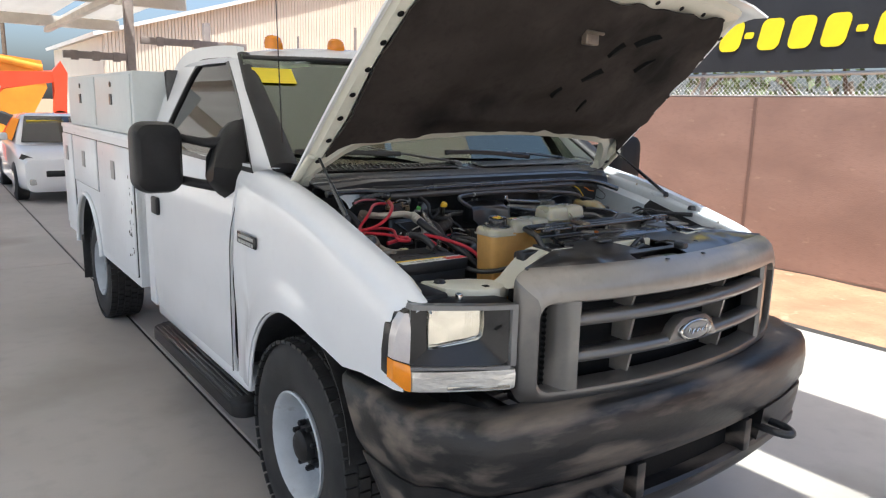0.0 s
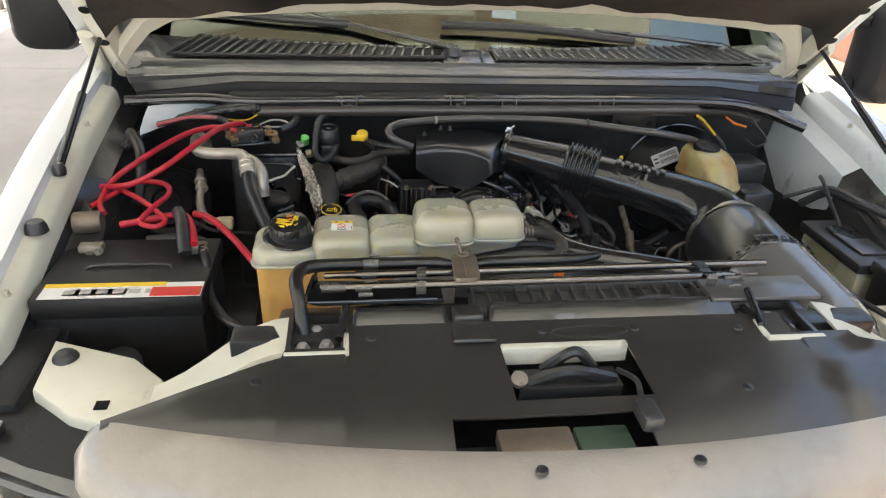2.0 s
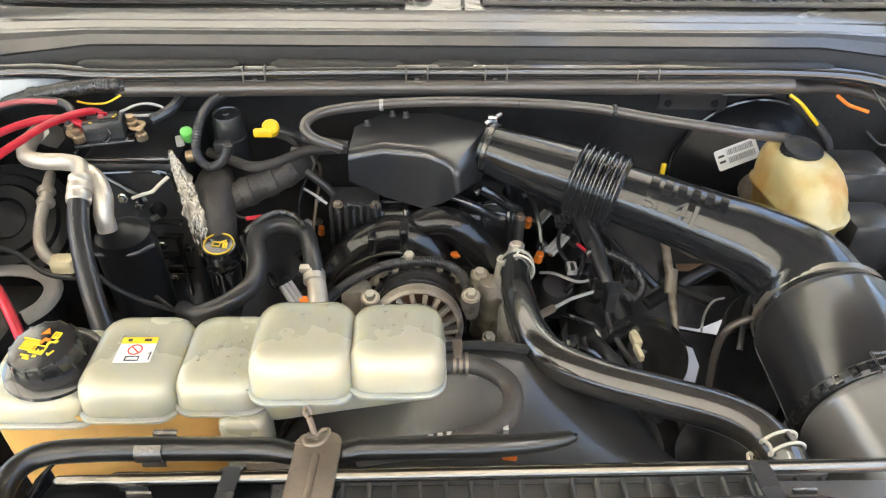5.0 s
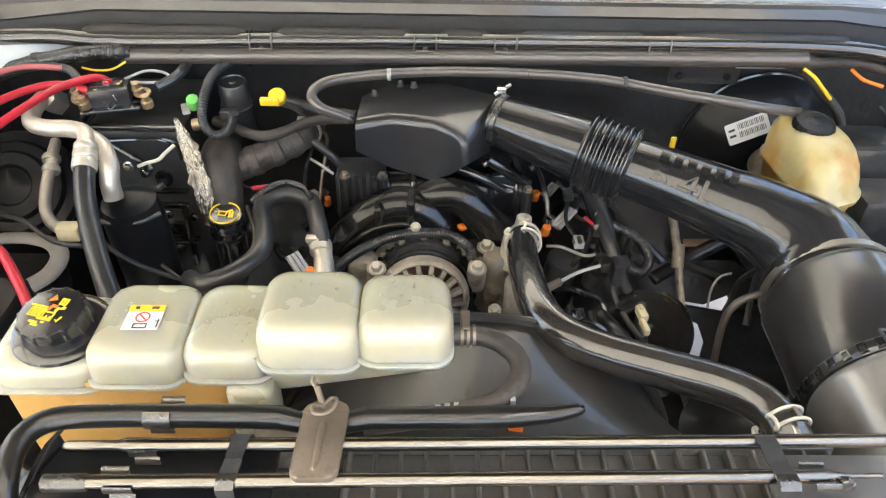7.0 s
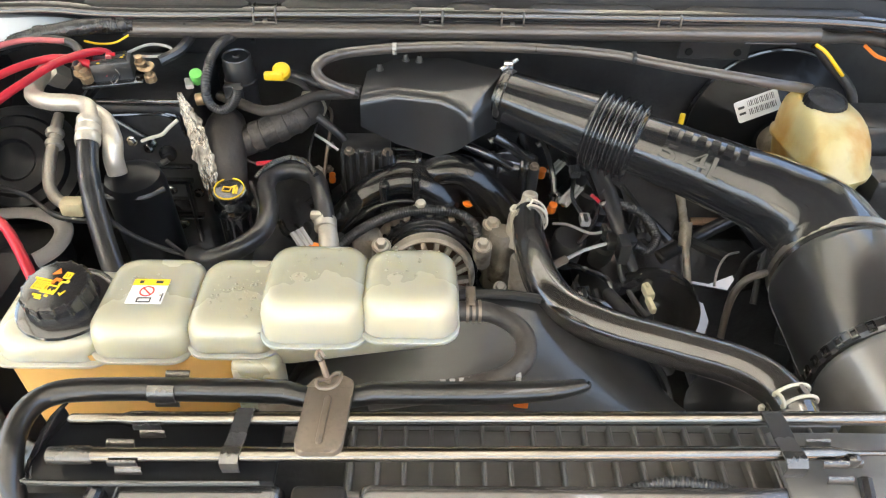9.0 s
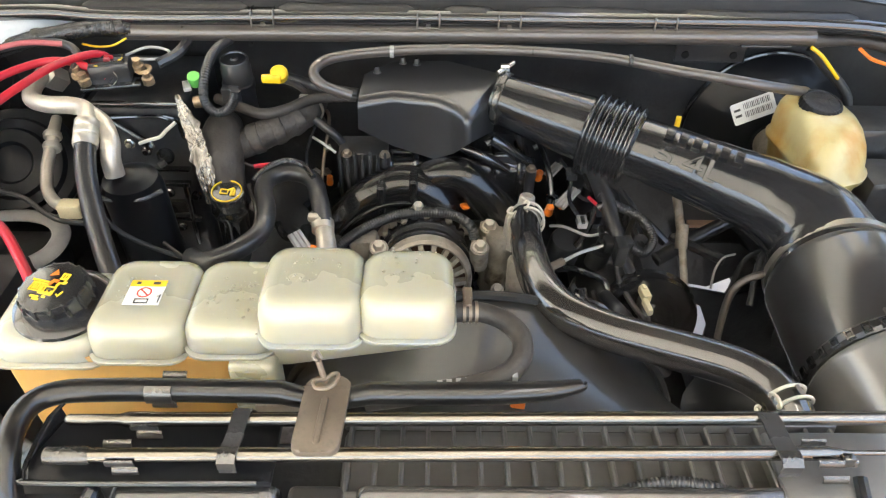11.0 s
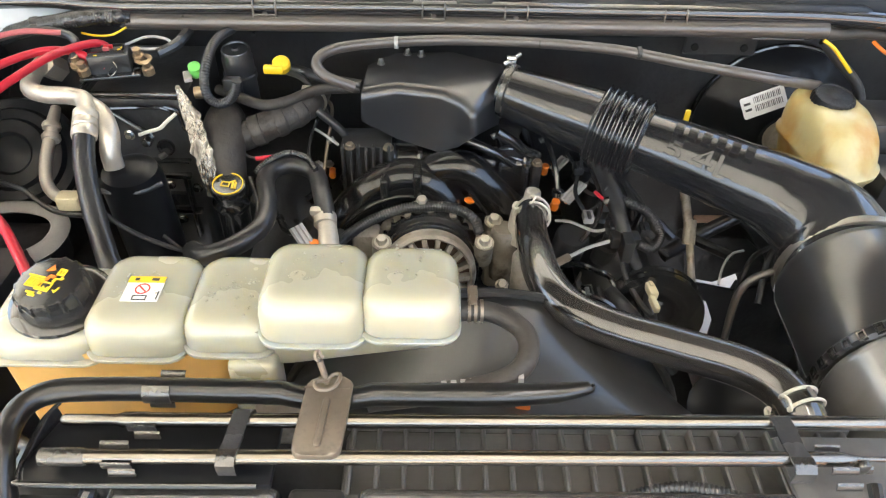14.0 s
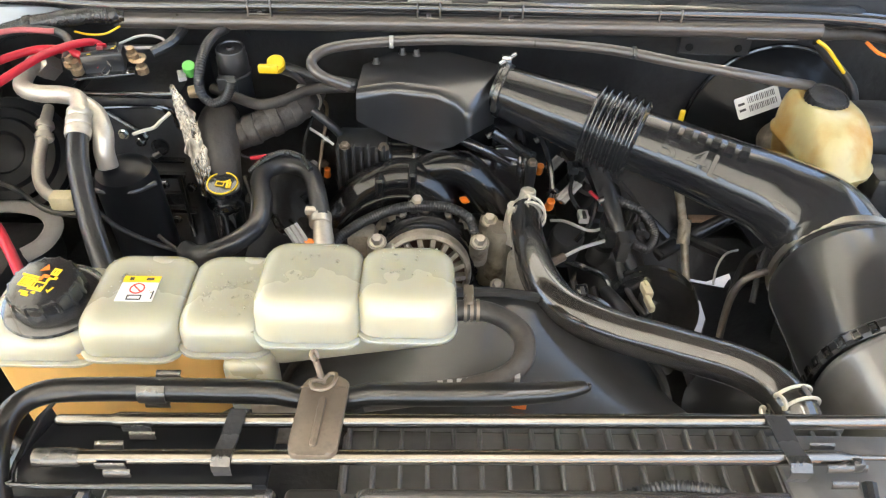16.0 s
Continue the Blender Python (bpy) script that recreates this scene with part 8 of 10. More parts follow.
bm = B()
for z in (0, 1):
    lathe(bm, [(0.020, -0.06), (0.021, 0.03), (0.017, 0.036)], (0.045 + 0.03 * z, 0.89 - 0.05 * z, 1.11 - 0.01 * z), (0, 0, 1), 16)
part("water_pump_boss", bm, ALU, engine)
bm = B()
lathe(bm, [(0.004, 0), (0.008, 0.003), (0.009, 0.006), (0.005, 0.009)], (-0.01, 0.925, 1.165), (0.2, 0.3, 1), 14)
part("orange_clip", bm, ORANGE, engine)

# oil filler
bm = B()
lathe(bm, [(0.023, -0.12), (0.022, -0.045), (0.027, -0.038), (0.028, -0.030), (0.0255, -0.026), (0.025, -0.014), (0.026, -0.010), (0.026, -0.002), (0.0245, 0.002), (0.021, 0.003), (0.0195, 0.003)], (-0.369, 0.899, 1.208), (0.04, -0.16, 1), 26)
of = part("oil_filler", bm, GLOSSY, engine, "black oil filler neck with yellow printed cap")
def cap_place(a, b, t):
    return Vector((-0.369 + a, 0.899 + b, 1.2125 + b * 0.16 - a * 0.04 + t))
bm = B()
ring = [(0.0225 * math.cos(a), 0.0225 * math.sin(a)) for a in np.linspace(0, 2 * math.pi, 30, endpoint=False)]
frame_ring(bm, ring, [(a * 0.94, b * 0.94) for a, b in ring], cap_place, -0.001, 0.0006)
part("cap_ring", bm, LABELY, of)
bm = B()
frame_ring(bm, [(-0.010, -0.005), (0.002, -0.006), (0.003, 0.003), (-0.009, 0.004)], [(-0.0090, -0.0042), (0.0012, -0.0050), (0.0020, 0.0021), (-0.0080, 0.0030)], cap_place, -0.001, 0.0006)
prism(bm, [(0.002, 0.001), (0.011, 0.006), (0.010, 0.008), (0.001, 0.003)], cap_place, -0.001, 0.0006)
part("cap_symbol", bm, LABELY, of)
for k in range(2):
    bm = B()
    prism(bm, [(0.006 + 0.004 * k, -0.009), (0.009 + 0.004 * k, -0.009), (0.009 + 0.004 * k, 0.003), (0.006 + 0.004 * k, 0.003)], cap_place, -0.001, 0.0006)
    part("cap_bar", bm, LABELY, of)

# heater hose and its pale fitting
simple("heater_hose", RUBBER, [(-0.40, 0.79, 1.175), (-0.375, 0.768, 1.185), (-0.335, 0.778, 1.195), (-0.305, 0.815, 1.20), (-0.304, 0.862, 1.203), (-0.318, 0.915, 1.205), (-0.312, 0.948, 1.205), (-0.282, 0.962, 1.205), (-0.248, 0.945, 1.203), (-0.232, 0.90, 1.198), (-0.221, 0.855, 1.185)], 0.0140, label="black heater hose in an S bend", n=16)
bm = B()
lathe(bm, [(0.0165, 0), (0.0168, 0.004), (0.0168, 0.012), (0.0165, 0.016)], (-0.223, 0.862, 1.184), (0.10, -0.95, -0.3), 18)
box(bm, (-0.244, 0.853, 1.19), (-0.226, 0.866, 1.2), 0.003)
part("spring_clamp", bm, PIPE, engine)
simple("coolant_fitting", PIPE, [(-0.220, 0.852, 1.180), (-0.215, 0.825, 1.165), (-0.215, 0.80, 1.14), (-0.225, 0.79, 1.10)], [0.0135, 0.0150, 0.017, 0.018], engine, "pale cast coolant fitting", n=16)
simple("wrapped_hose", DUSTY, [(-0.372, 0.985, 1.232), (-0.345, 0.990, 1.245), (-0.315, 1.00, 1.256), (-0.285, 1.02, 1.262), (-0.265, 1.05, 1.264), (-0.258, 1.10, 1.260)], [0.019, 0.0215, 0.0225, 0.0205, 0.023, 0.0225, 0.0245, 0.022, 0.0235, 0.0215, 0.0235, 0.022, 0.0235, 0.022], label="grey cloth-wrapped hose", n=18)
for k, (x, y, z, ex, ey) in enumerate(((-0.338, 0.992, 1.248, 1, 0.25), (-0.306, 1.004, 1.258, 1, 0.5), (-0.282, 1.023, 1.263, 0.8, 0.9))):
    bm = B()
    lathe(bm, [(0.0215, -0.010), (0.0243, -0.006), (0.0240, 0.007), (0.0215, 0.010)], (x, y, z), (ex, ey, 0.25), 20, lobes=5, depth=0.05)
    part("tape_turn", bm, DUSTY, engine)
bm = B()
lathe(bm, [(0.0225, -0.005), (0.0235, -0.003), (0.0235, 0.003), (0.0225, 0.005)], (-0.262, 1.058, 1.262), (0.05, 1, -0.05), 22)
box(bm, (-0.276, 1.050, 1.280), (-0.262, 1.062, 1.290), 0.002)
part("hose_clamp", bm, PIPE, engine, "bright hose clamp")
simple("vacuum_hose", DUSTY, [(-0.405, 1.05, 1.285), (-0.365, 1.022, 1.287), (-0.325, 1.0, 1.287), (-0.29, 1.012, 1.288), (-0.25, 1.045, 1.29), (-0.185, 1.052, 1.292)], 0.0085, label="grey vacuum hose", n=10)
simple("vacuum_hose", RUBBER, [(-0.32, 1.10, 1.30), (-0.29, 1.085, 1.305), (-0.24, 1.065, 1.30), (-0.18, 1.05, 1.298)], 0.008, n=10)
simple("vapour_tube", BROWNTUBE, [(-0.185, 0.99, 1.325), (-0.225, 0.985, 1.345), (-0.238, 1.0, 1.360), (-0.215, 1.025, 1.368), (-0.15, 1.045, 1.370), (-0.05, 1.058, 1.371), (0.08, 1.056, 1.371), (0.2, 1.040, 1.370), (0.30, 1.008, 1.366), (0.38, 0.990, 1.361), (0.44, 0.988, 1.352), (0.49, 1.005, 1.338), (0.525, 1.04, 1.318), (0.54, 1.09, 1.29)], 0.0080, label="brown-grey vapour tube over the intake", n=12)
for x, y in ((-0.125, 1.047), (0.235, 1.029)):
    bm = B()
    lathe(bm, [(0.0095, -0.003), (0.0095, 0.003)], (x, y, 1.3705), (1, 0, 0), 14)
    box(bm, (x - 0.002, y - 0.012, 1.366), (x + 0.002, y - 0.006, 1.372), 0.001, 1)
    part("cable_tie", bm, GREYCON if x < 0 else BLACK, engine)

# dipsticks and plugs
bm = B()
lathe(bm, [(0.0125, -0.006), (0.0135, -0.004), (0.0135, 0.006), (0.011, 0.009)], (-0.297, 1.030, 1.338), (0.1, -0.6, 1), 18)
box(bm, (-0.322, 1.014, 1.330), (-0.292, 1.024, 1.343), 0.003)
yd = part("dipstick_handle", bm, YELLOW, engine, "yellow dipstick handle")
simple("dipstick_tube", BROWNTUBE, [(-0.297, 1.032, 1.33), (-0.27, 1.07, 1.29), (-0.24, 1.10, 1.2)], 0.005, engine, n=8)
bm = B()
box(bm, (0.306, 0.972, 1.278), (0.3145, 0.977, 1.308), 0.002)
part("dipstick_handle", bm, YELLOW, engine, "yellow dipstick handle")
bm = B()
lathe(bm, [(0.0095, -0.016), (0.0098, -0.002), (0.0094, 0.002), (0.007, 0.003)], (-0.427, 1.026, 1.334), (0.1, -0.5, 1), 18)
part("green_plug", bm, GREEN, engine, "bright green service plug")
bm = B()
box(bm, (-0.444, 1.006, 1.318), (-0.432, 1.034, 1.325), 0.002, 2, Matrix.Rotation(0.35, 4, "Z"))
part("grey_clip", bm, GREYCON, engine)
bm = B()
lathe(bm, [(0.009, 0), (0.010, 0.012), (0.006, 0.016)], (-0.425, 1.0, 1.305), (1, 0.1, 0.1), 12)
part("sensor", bm, BRASS, engine)
bm = B()
lathe(bm, [(0.024, -0.11), (0.024, -0.052), (0.0262, -0.050), (0.0262, -0.042), (0.024, -0.040), (0.024, -0.014), (0.0225, -0.012), (0.0225, -0.002), (0.021, 0.0), (0.0195, 0.0), (0.0185, -0.002), (0.006, -0.002), (0.005, 0.001), (0.002, 0.001)], (-0.374, 1.070, 1.345), (0, -0.12, 1), 30)
eg = part("solenoid_valve", bm, COVERM, truck, "black cylindrical valve")
bm = B()
box(bm, (-0.392, 1.030, 1.28), (-0.364, 1.046, 1.312), 0.004)
part("valve_plug", bm, BLACK, eg)
simple("valve_loom", RUBBER, [(-0.355, 0.985, 1.334), (-0.359, 0.985, 1.319), (-0.370, 0.985, 1.303), (-0.386, 0.985, 1.296), (-0.398, 0.985, 1.303), (-0.403, 0.985, 1.318), (-0.402, 0.990, 1.338), (-0.400, 1.005, 1.352), (-0.398, 1.035, 1.362), (-0.392, 1.065, 1.366), (-0.378, 1.09, 1.368)], 0.0072, eg, n=10, wave=0.045)
simple("pressure_lead", PALEWIRE, [(-0.505, 0.955, 1.258), (-0.49, 0.955, 1.264), (-0.472, 0.955, 1.270), (-0.461, 0.96, 1.279), (-0.448, 0.968, 1.288)], 0.0028, label="pale pressure switch lead", n=8)
simple("red_fuse_wire", RED, [(-0.372, 1.02, 1.262), (-0.371, 1.005, 1.255), (-0.368, 0.995, 1.248)], 0.0035, n=8)
simple("thin_wire", RUBBER, [(-0.368, 0.995, 1.248), (-0.365, 0.97, 1.235), (-0.35, 0.955, 1.225), (-0.335, 0.952, 1.222)], 0.0022, n=6)
simple("red_fuse_wire", RED, [(-0.337, 0.952, 1.222), (-0.31, 0.955, 1.224)], 0.0035, n=8)

# foil heat wrap beside a rubber pipe
simple("breather_pipe", DUSTY, [(-0.396, 1.05, 1.235), (-0.393, 1.02, 1.248), (-0.388, 0.985, 1.250), (-0.382, 0.953, 1.225), (-0.378, 0.932, 1.17), (-0.376, 0.92, 1.10)], [0.024, 0.030, 0.032, 0.030, 0.026, 0.023], label="brown-grey padded pipe", n=20)
bm = B()
rings = []
line = spline([(-0.440, 0.978, 1.326), (-0.433, 0.970, 1.308), (-0.424, 0.960, 1.290), (-0.414, 0.942, 1.266), (-0.404, 0.925, 1.242), (-0.399, 0.912, 1.215), (-0.396, 0.904, 1.190)], 14)
for k, c in enumerate(line):
    t = k / (len(line) - 1)
    w = (0.0040 + 0.0088 * math.sin(math.pi * min(1, 0.06 + t * 0.80)) * min(1, t * 4)) * (0.95 + 0.25 * noise.noise((k * 0.2, 3, 1)))
    ring = []
    for i in range(30):
        a = 2 * math.pi * i / 30
        q = 1 + 0.38 * noise.noise((k * 0.09, 3.2 * math.cos(a), 3.2 * math.sin(a))) + 0.30 * noise.noise((k * 0.13, 7 * math.cos(a), 7 * math.sin(a) + 5))
        ring.append(c + Vector((w * math.cos(a) * q, w * 0.6 * math.sin(a) * q, w * 0.45 * math.sin(a) * q + 0.001 * noise.noise((k * 0.5, i, 2)))))
    rings.append(ring)
loft(bm, rings)
part("foil_wrap", bm, FOIL, truck, "crinkled silver heat foil", sharp=24)

# evaporator case with its seams and bolts
bm = B()
rings = []
for z, k in ((0.86, 1.0), (1.10, 1.0), (1.285, 0.98), (1.298, 0.94), (1.300, 0.90)):
    rings.append([Vector((-0.515 + a * k, 1.085 + b * k, z)) for a, b in rrect(0, 0, 0.155, 0.19, 0.012, 3)])
loft(bm, rings)
ev = part("evaporator_case", bm, DEEP, truck, "glossy black heater and evaporator case")
bm = B()
box(bm, (-0.60, 0.984, 1.300), (-0.44, 0.993, 1.310), 0.003)
box(bm, (-0.60, 0.985, 1.300), (-0.592, 1.10, 1.310), 0.003)
part("case_rim", bm, GLOSSY, ev)
bm = B()
tube(bm, [(-0.565, 0.986, 1.29), (-0.54, 0.984, 1.27), (-0.505, 0.982, 1.245)], 0.004, n=8)
tube(bm, [(-0.47, 0.984, 1.29), (-0.452, 0.984, 1.282), (-0.448, 0.984, 1.255), (-0.438, 0.984, 1.25)], 0.003, n=8)
part("case_rib", bm, GLOSSY, ev)
simple("case_bead", GLOSSY, [(-0.571, 0.984, 1.284), (-0.494, 0.984, 1.288), (-0.466, 0.984, 1.285), (-0.458, 0.984, 1.272)], 0.003, ev, n=8)
for x, z in ((-0.493, 1.145), (-0.487, 1.075), (-0.512, 1.225), (-0.535, 1.238), (-0.505, 1.235), (-0.45, 1.14)):
    bm = B()
    bolt(bm, (x, 0.988, z), (0, -1, 0.1), 0.0062, 0.007)
    part("bolt", bm, CHROME, ev)
for x0, x1, z0, z1 in ((-0.525, -0.455, 1.160, 1.168), (-0.513, -0.450, 1.09, 1.098), (-0.515, -0.507, 1.04, 1.165), (-0.468, -0.460, 1.04, 1.165), (-0.50, -0.465, 1.108, 1.13), (-0.53, -0.45, 1.19, 1.195)):
    bm = B()
    box(bm, (x0, 0.980, z0), (x1, 0.992, z1), 0.002)
    part("moulding", bm, GLOSSY, ev)
bm = B()
lathe(bm, [(0.014, 0), (0.014, 0.003), (0.011, 0.0035), (0.010, 0.001)], (-0.485, 0.990, 1.215), (0, -1, 0.1), 20)
part("moulded_ring", bm, GLOSSY, ev)
# refrigerant accumulator and pipes
bm = B()
lathe(bm, [(0.040, -0.26), (0.043, -0.25), (0.043, -0.02), (0.038, -0.004), (0.026, 0.002), (0.012, 0.003)], (-0.492, 0.868, 1.258), (0, -0.08, 1), 32)
ac = part("accumulator", bm, ACM, truck, "black air-conditioning accumulator can")
bm = B()
tube(bm, [(-0.545, 0.875, 1.232), (-0.525, 0.84, 1.238), (-0.475, 0.835, 1.24), (-0.448, 0.86, 1.238)], 0.004, n=8)
part("can_band", bm, BLACK, ac)
simple("refrigerant_pipe", PIPE, [(-0.672, 1.062, 1.318), (-0.668, 1.02, 1.320), (-0.652, 0.972, 1.322), (-0.622, 0.952, 1.324), (-0.585, 0.946, 1.326), (-0.556, 0.930, 1.328), (-0.541, 0.895, 1.325)], 0.0125, label="dull aluminium refrigerant pipe", n=16)
bm = B()
lathe(bm, [(0.020, -0.03), (0.020, 0.004), (0.016, 0.006)], (-0.668, 1.058, 1.318), (-0.2, -0.6, 0.6), 6)
part("pipe_nut", bm, PIPE, ac)
simple("refrigerant_pipe", PIPE, [(-0.560, 0.935, 1.325), (-0.530, 0.915, 1.318), (-0.512, 0.885, 1.305), (-0.510, 0.868, 1.285), (-0.508, 0.862, 1.262)], [0.011, 0.012, 0.0135, 0.0135, 0.0135], n=16)
bm = B()
lathe(bm, [(0.0145, 0), (0.0165, 0.003), (0.0165, 0.012), (0.0150, 0.014), (0.0168, 0.017), (0.0168, 0.026), (0.0150, 0.028), (0.0168, 0.031), (0.0168, 0.040), (0.0155, 0.044)], (-0.542, 0.900, 1.328), (0.12, -0.75, -0.35), 22)
part("hose_ferrule", bm, PIPE, ac, "crimped aluminium ferrule")
simple("refrigerant_hose", RUBBER, [(-0.538, 0.872, 1.315), (-0.527, 0.826, 1.292), (-0.503, 0.768, 1.262), (-0.47, 0.705, 1.225), (-0.435, 0.65, 1.18), (-0.41, 0.61, 1.12), (-0.39, 0.57, 1.02)], 0.0140, label="thick black refrigerant hose", n=16)
simple("refrigerant_pipe", PIPE, [(-0.672, 1.05, 1.245), (-0.665, 1.01, 1.235), (-0.655, 0.985, 1.225)], [0.008, 0.0095, 0.0085], n=12)
simple("refrigerant_pipe", PIPE, [(-0.662, 0.99, 1.228), (-0.66, 0.955, 1.21), (-0.648, 0.918, 1.197), (-0.625, 0.89, 1.193), (-0.60, 0.876, 1.195)], 0.009, n=12)
bm = B()
box(bm, (-0.612, 0.862, 1.182), (-0.578, 0.886, 1.206), 0.004)
part("pressure_switch", bm, CONN, ac)
for p in ((-0.665, 1.01, 1.236), (-0.66, 0.99, 1.228)):
    bm = B()
    lathe(bm, [(0.013, -0.005), (0.0145, 0), (0.013, 0.005)], p, (0.1, -0.8, -0.4), 12)
    part("pipe_collar", bm, PIPE, ac)
simple("thin_cable", RUBBER, [(-0.74, 0.93, 1.19), (-0.68, 0.905, 1.19), (-0.62, 0.865, 1.182), (-0.56, 0.855, 1.18), (-0.53, 0.85, 1.18)], 0.004, n=8)
simple("thin_cable", RUBBER, [(-0.445, 0.815, 1.18), (-0.42, 0.80, 1.17), (-0.37, 0.775, 1.15), (-0.32, 0.755, 1.14)], 0.003, n=8)

# blower motor, gasketed opening
bm = B()
lathe(bm, [(0.095, -0.02), (0.10, 0), (0.095, 0.01), (0.08, 0.012), (0.075, 0.02), (0.06, 0.022), (0.055, 0.03), (0.035, 0.032), (0.03, 0.026), (0.012, 0.03)], (-0.745, 1.02, 1.17), (0.12, -0.7, 0.7), 36)
bl = part("blower_motor", bm, ACM, truck, "black ringed blower motor")
bm = B()
tube(bm, [(-0.78, 0.93, 1.13), (-0.72, 0.94, 1.13), (-0.67, 0.93, 1.128), (-0.645, 0.905, 1.122), (-0.648, 0.87, 1.115), (-0.67, 0.845, 1.11)], 0.014, n=10, flat=0.45)
part("grey_gasket", bm, GREYCON, bl)
bm = B()
box(bm, (-0.80, 0.74, 1.02), (-0.66, 0.95, 1.10), 0.02)
part("battery_side_cover", bm, DEEP, truck)

# starter relay with studs and red cables
bm = B()
box(bm, (-0.578, 1.006, 1.325), (-0.520, 1.044, 1.358), 0.003, 2, Matrix.Rotation(0.25, 4, "Z"))
rl = part("relay", bm, BLACK, truck, "black relay box with brass studs")
for x, y, z, m, sx in ((-0.551, 1.034, 1.360, RED, 0.0065), (-0.551, 1.025, 1.360, PINK, 0.0045), (-0.531, 1.036, 1.3560, LABELY, 0.0030), (-0.534, 1.029, 1.3560, LABELY, 0.0022), (-0.563, 1.013, 1.3560, LABELY, 0.0022), (-0.561, 1.008, 1.3560, LABELY, 0.0026)):
    bm = B()
    box(bm, (x - sx, y - 0.0022, z - 0.003), (x + sx, y + 0.0022, z + 0.003), 0.0008, 1)
    part("relay_fuse", bm, m, rl)
simple("zip_tie", GLOSSY, [(-0.536, 1.004, 1.35), (-0.528, 0.994, 1.345), (-0.534, 0.986, 1.338), (-0.541, 0.990, 1.338), (-0.537, 0.998, 1.344)], 0.0014, rl, n=6)
for x, y, z in ((-0.584, 1.0, 1.347), (-0.499, 1.024, 1.346)):
    bm = B()
    lathe(bm, [(0.006, -0.001), (0.0125, -0.001), (0.0125, 0.001), (0.006, 0.001)], (x, y, z), (0, -0.2, 1), 16, caps=False)
    part("ring_terminal", bm, BRASS, rl)
bm = B()
box(bm, (-0.592, 0.994, 1.326), (-0.506, 1.050, 1.331), 0.002, 2, Matrix.Rotation(0.25, 4, "Z"))
part("relay_flange", bm, GLOSSY, rl)
bm = B()
frame_ring(bm, [(-0.025, -0.014), (0.025, -0.014), (0.025, 0.014), (-0.025, 0.014)], [(-0.022, -0.011), (0.022, -0.011), (0.022, 0.011), (-0.022, 0.011)], lambda a, b, t: (-0.55 + a * 0.97 - b * 0.25, 1.025 + b * 0.97 + a * 0.25, t), 1.356, 1.362)
part("relay_rim", bm, GLOSSY, rl)
for x, y, z in ((-0.590, 1.005, 1.345), (-0.578, 0.995, 1.34), (-0.508, 1.03, 1.347), (-0.491, 1.012, 1.335)):
    bm = B()
    lathe(bm, [(0.009, -0.006), (0.009, 0.004), (0.006, 0.006), (0.006, 0.014)], (x, y, z), (0, -0.2, 1), 8)
    part("brass_stud", bm, BRASS, rl)
simple("relay_wire", GREYCON, [(-0.53, 1.045, 1.358), (-0.50, 1.06, 1.365), (-0.47, 1.058, 1.362), (-0.465, 1.045, 1.357), (-0.49, 1.04, 1.355), (-0.52, 1.04, 1.355)], 0.0022, rl, n=8)
simple("relay_wire", RUBBER, [(-0.48, 1.035, 1.35), (-0.455, 1.055, 1.358), (-0.445, 1.09, 1.365)], 0.008, rl, n=8)
simple("relay_wire", YELLOW, [(-0.605, 1.075, 1.362), (-0.58, 1.066, 1.362), (-0.555, 1.066, 1.364), (-0.535, 1.076, 1.372)], 0.0017, rl, n=8)
simple("relay_wire", BLACK, [(-0.592, 1.0, 1.352), (-0.595, 1.03, 1.366), (-0.62, 1.05, 1.372), (-0.67, 1.05, 1.374), (-0.74, 1.01, 1.37)], 0.0065, rl, n=10)
simple("relay_wire", PINK, [(-0.62, 1.047, 1.374), (-0.68, 1.042, 1.376), (-0.74, 1.0, 1.372)], 0.0042, rl, n=10)
simple("red_cable", RED, [(-0.552, 1.010, 1.338), (-0.580, 1.012, 1.356), (-0.610, 1.014, 1.362), (-0.640, 1.008, 1.362), (-0.675, 0.975, 1.360), (-0.715, 0.925, 1.350), (-0.760, 0.88, 1.330), (-0.80, 0.85, 1.305), (-0.815, 0.80, 1.28), (-0.80, 0.765, 1.27)], 0.0058, label="thick bright red battery cable", n=14)
simple("red_cable", RED, [(-0.548, 1.046, 1.340), (-0.566, 1.036, 1.364), (-0.600, 0.978, 1.374), (-0.625, 0.920, 1.371), (-0.650, 0.875, 1.362), (-0.70, 0.830, 1.335), (-0.76, 0.82, 1.308), (-0.822, 0.84, 1.295)], 0.0058, label="thick bright red battery cable", n=14)
simple("red_cable", RED, [(-0.845, 0.90, 1.285), (-0.80, 0.86, 1.285), (-0.74, 0.80, 1.285), (-0.70, 0.755, 1.28), (-0.675, 0.72, 1.275), (-0.69, 0.700, 1.272), (-0.72, 0.715, 1.275), (-0.705, 0.76, 1.285), (-0.685, 0.81, 1.292), (-0.705, 0.855, 1.295), (-0.76, 0.87, 1.292), (-0.795, 0.83, 1.285), (-0.83, 0.79, 1.275)], 0.0054, label="looped red battery cable", n=12)
simple("red_cable", RED, [(-0.76, 0.725, 1.265), (-0.70, 0.735, 1.272), (-0.66, 0.745, 1.275), (-0.635, 0.725, 1.278), (-0.618, 0.68, 1.272), (-0.61, 0.645, 1.262)], 0.0068, label="thick red cable to the battery", n=12)
simple("red_cable", RED, [(-0.625, 0.74, 1.28), (-0.59, 0.715, 1.28), (-0.545, 0.66, 1.268), (-0.505, 0.605, 1.25), (-0.475, 0.575, 1.22), (-0.46, 0.55, 1.16)], 0.0064, label="red cable running behind the tank", n=12)
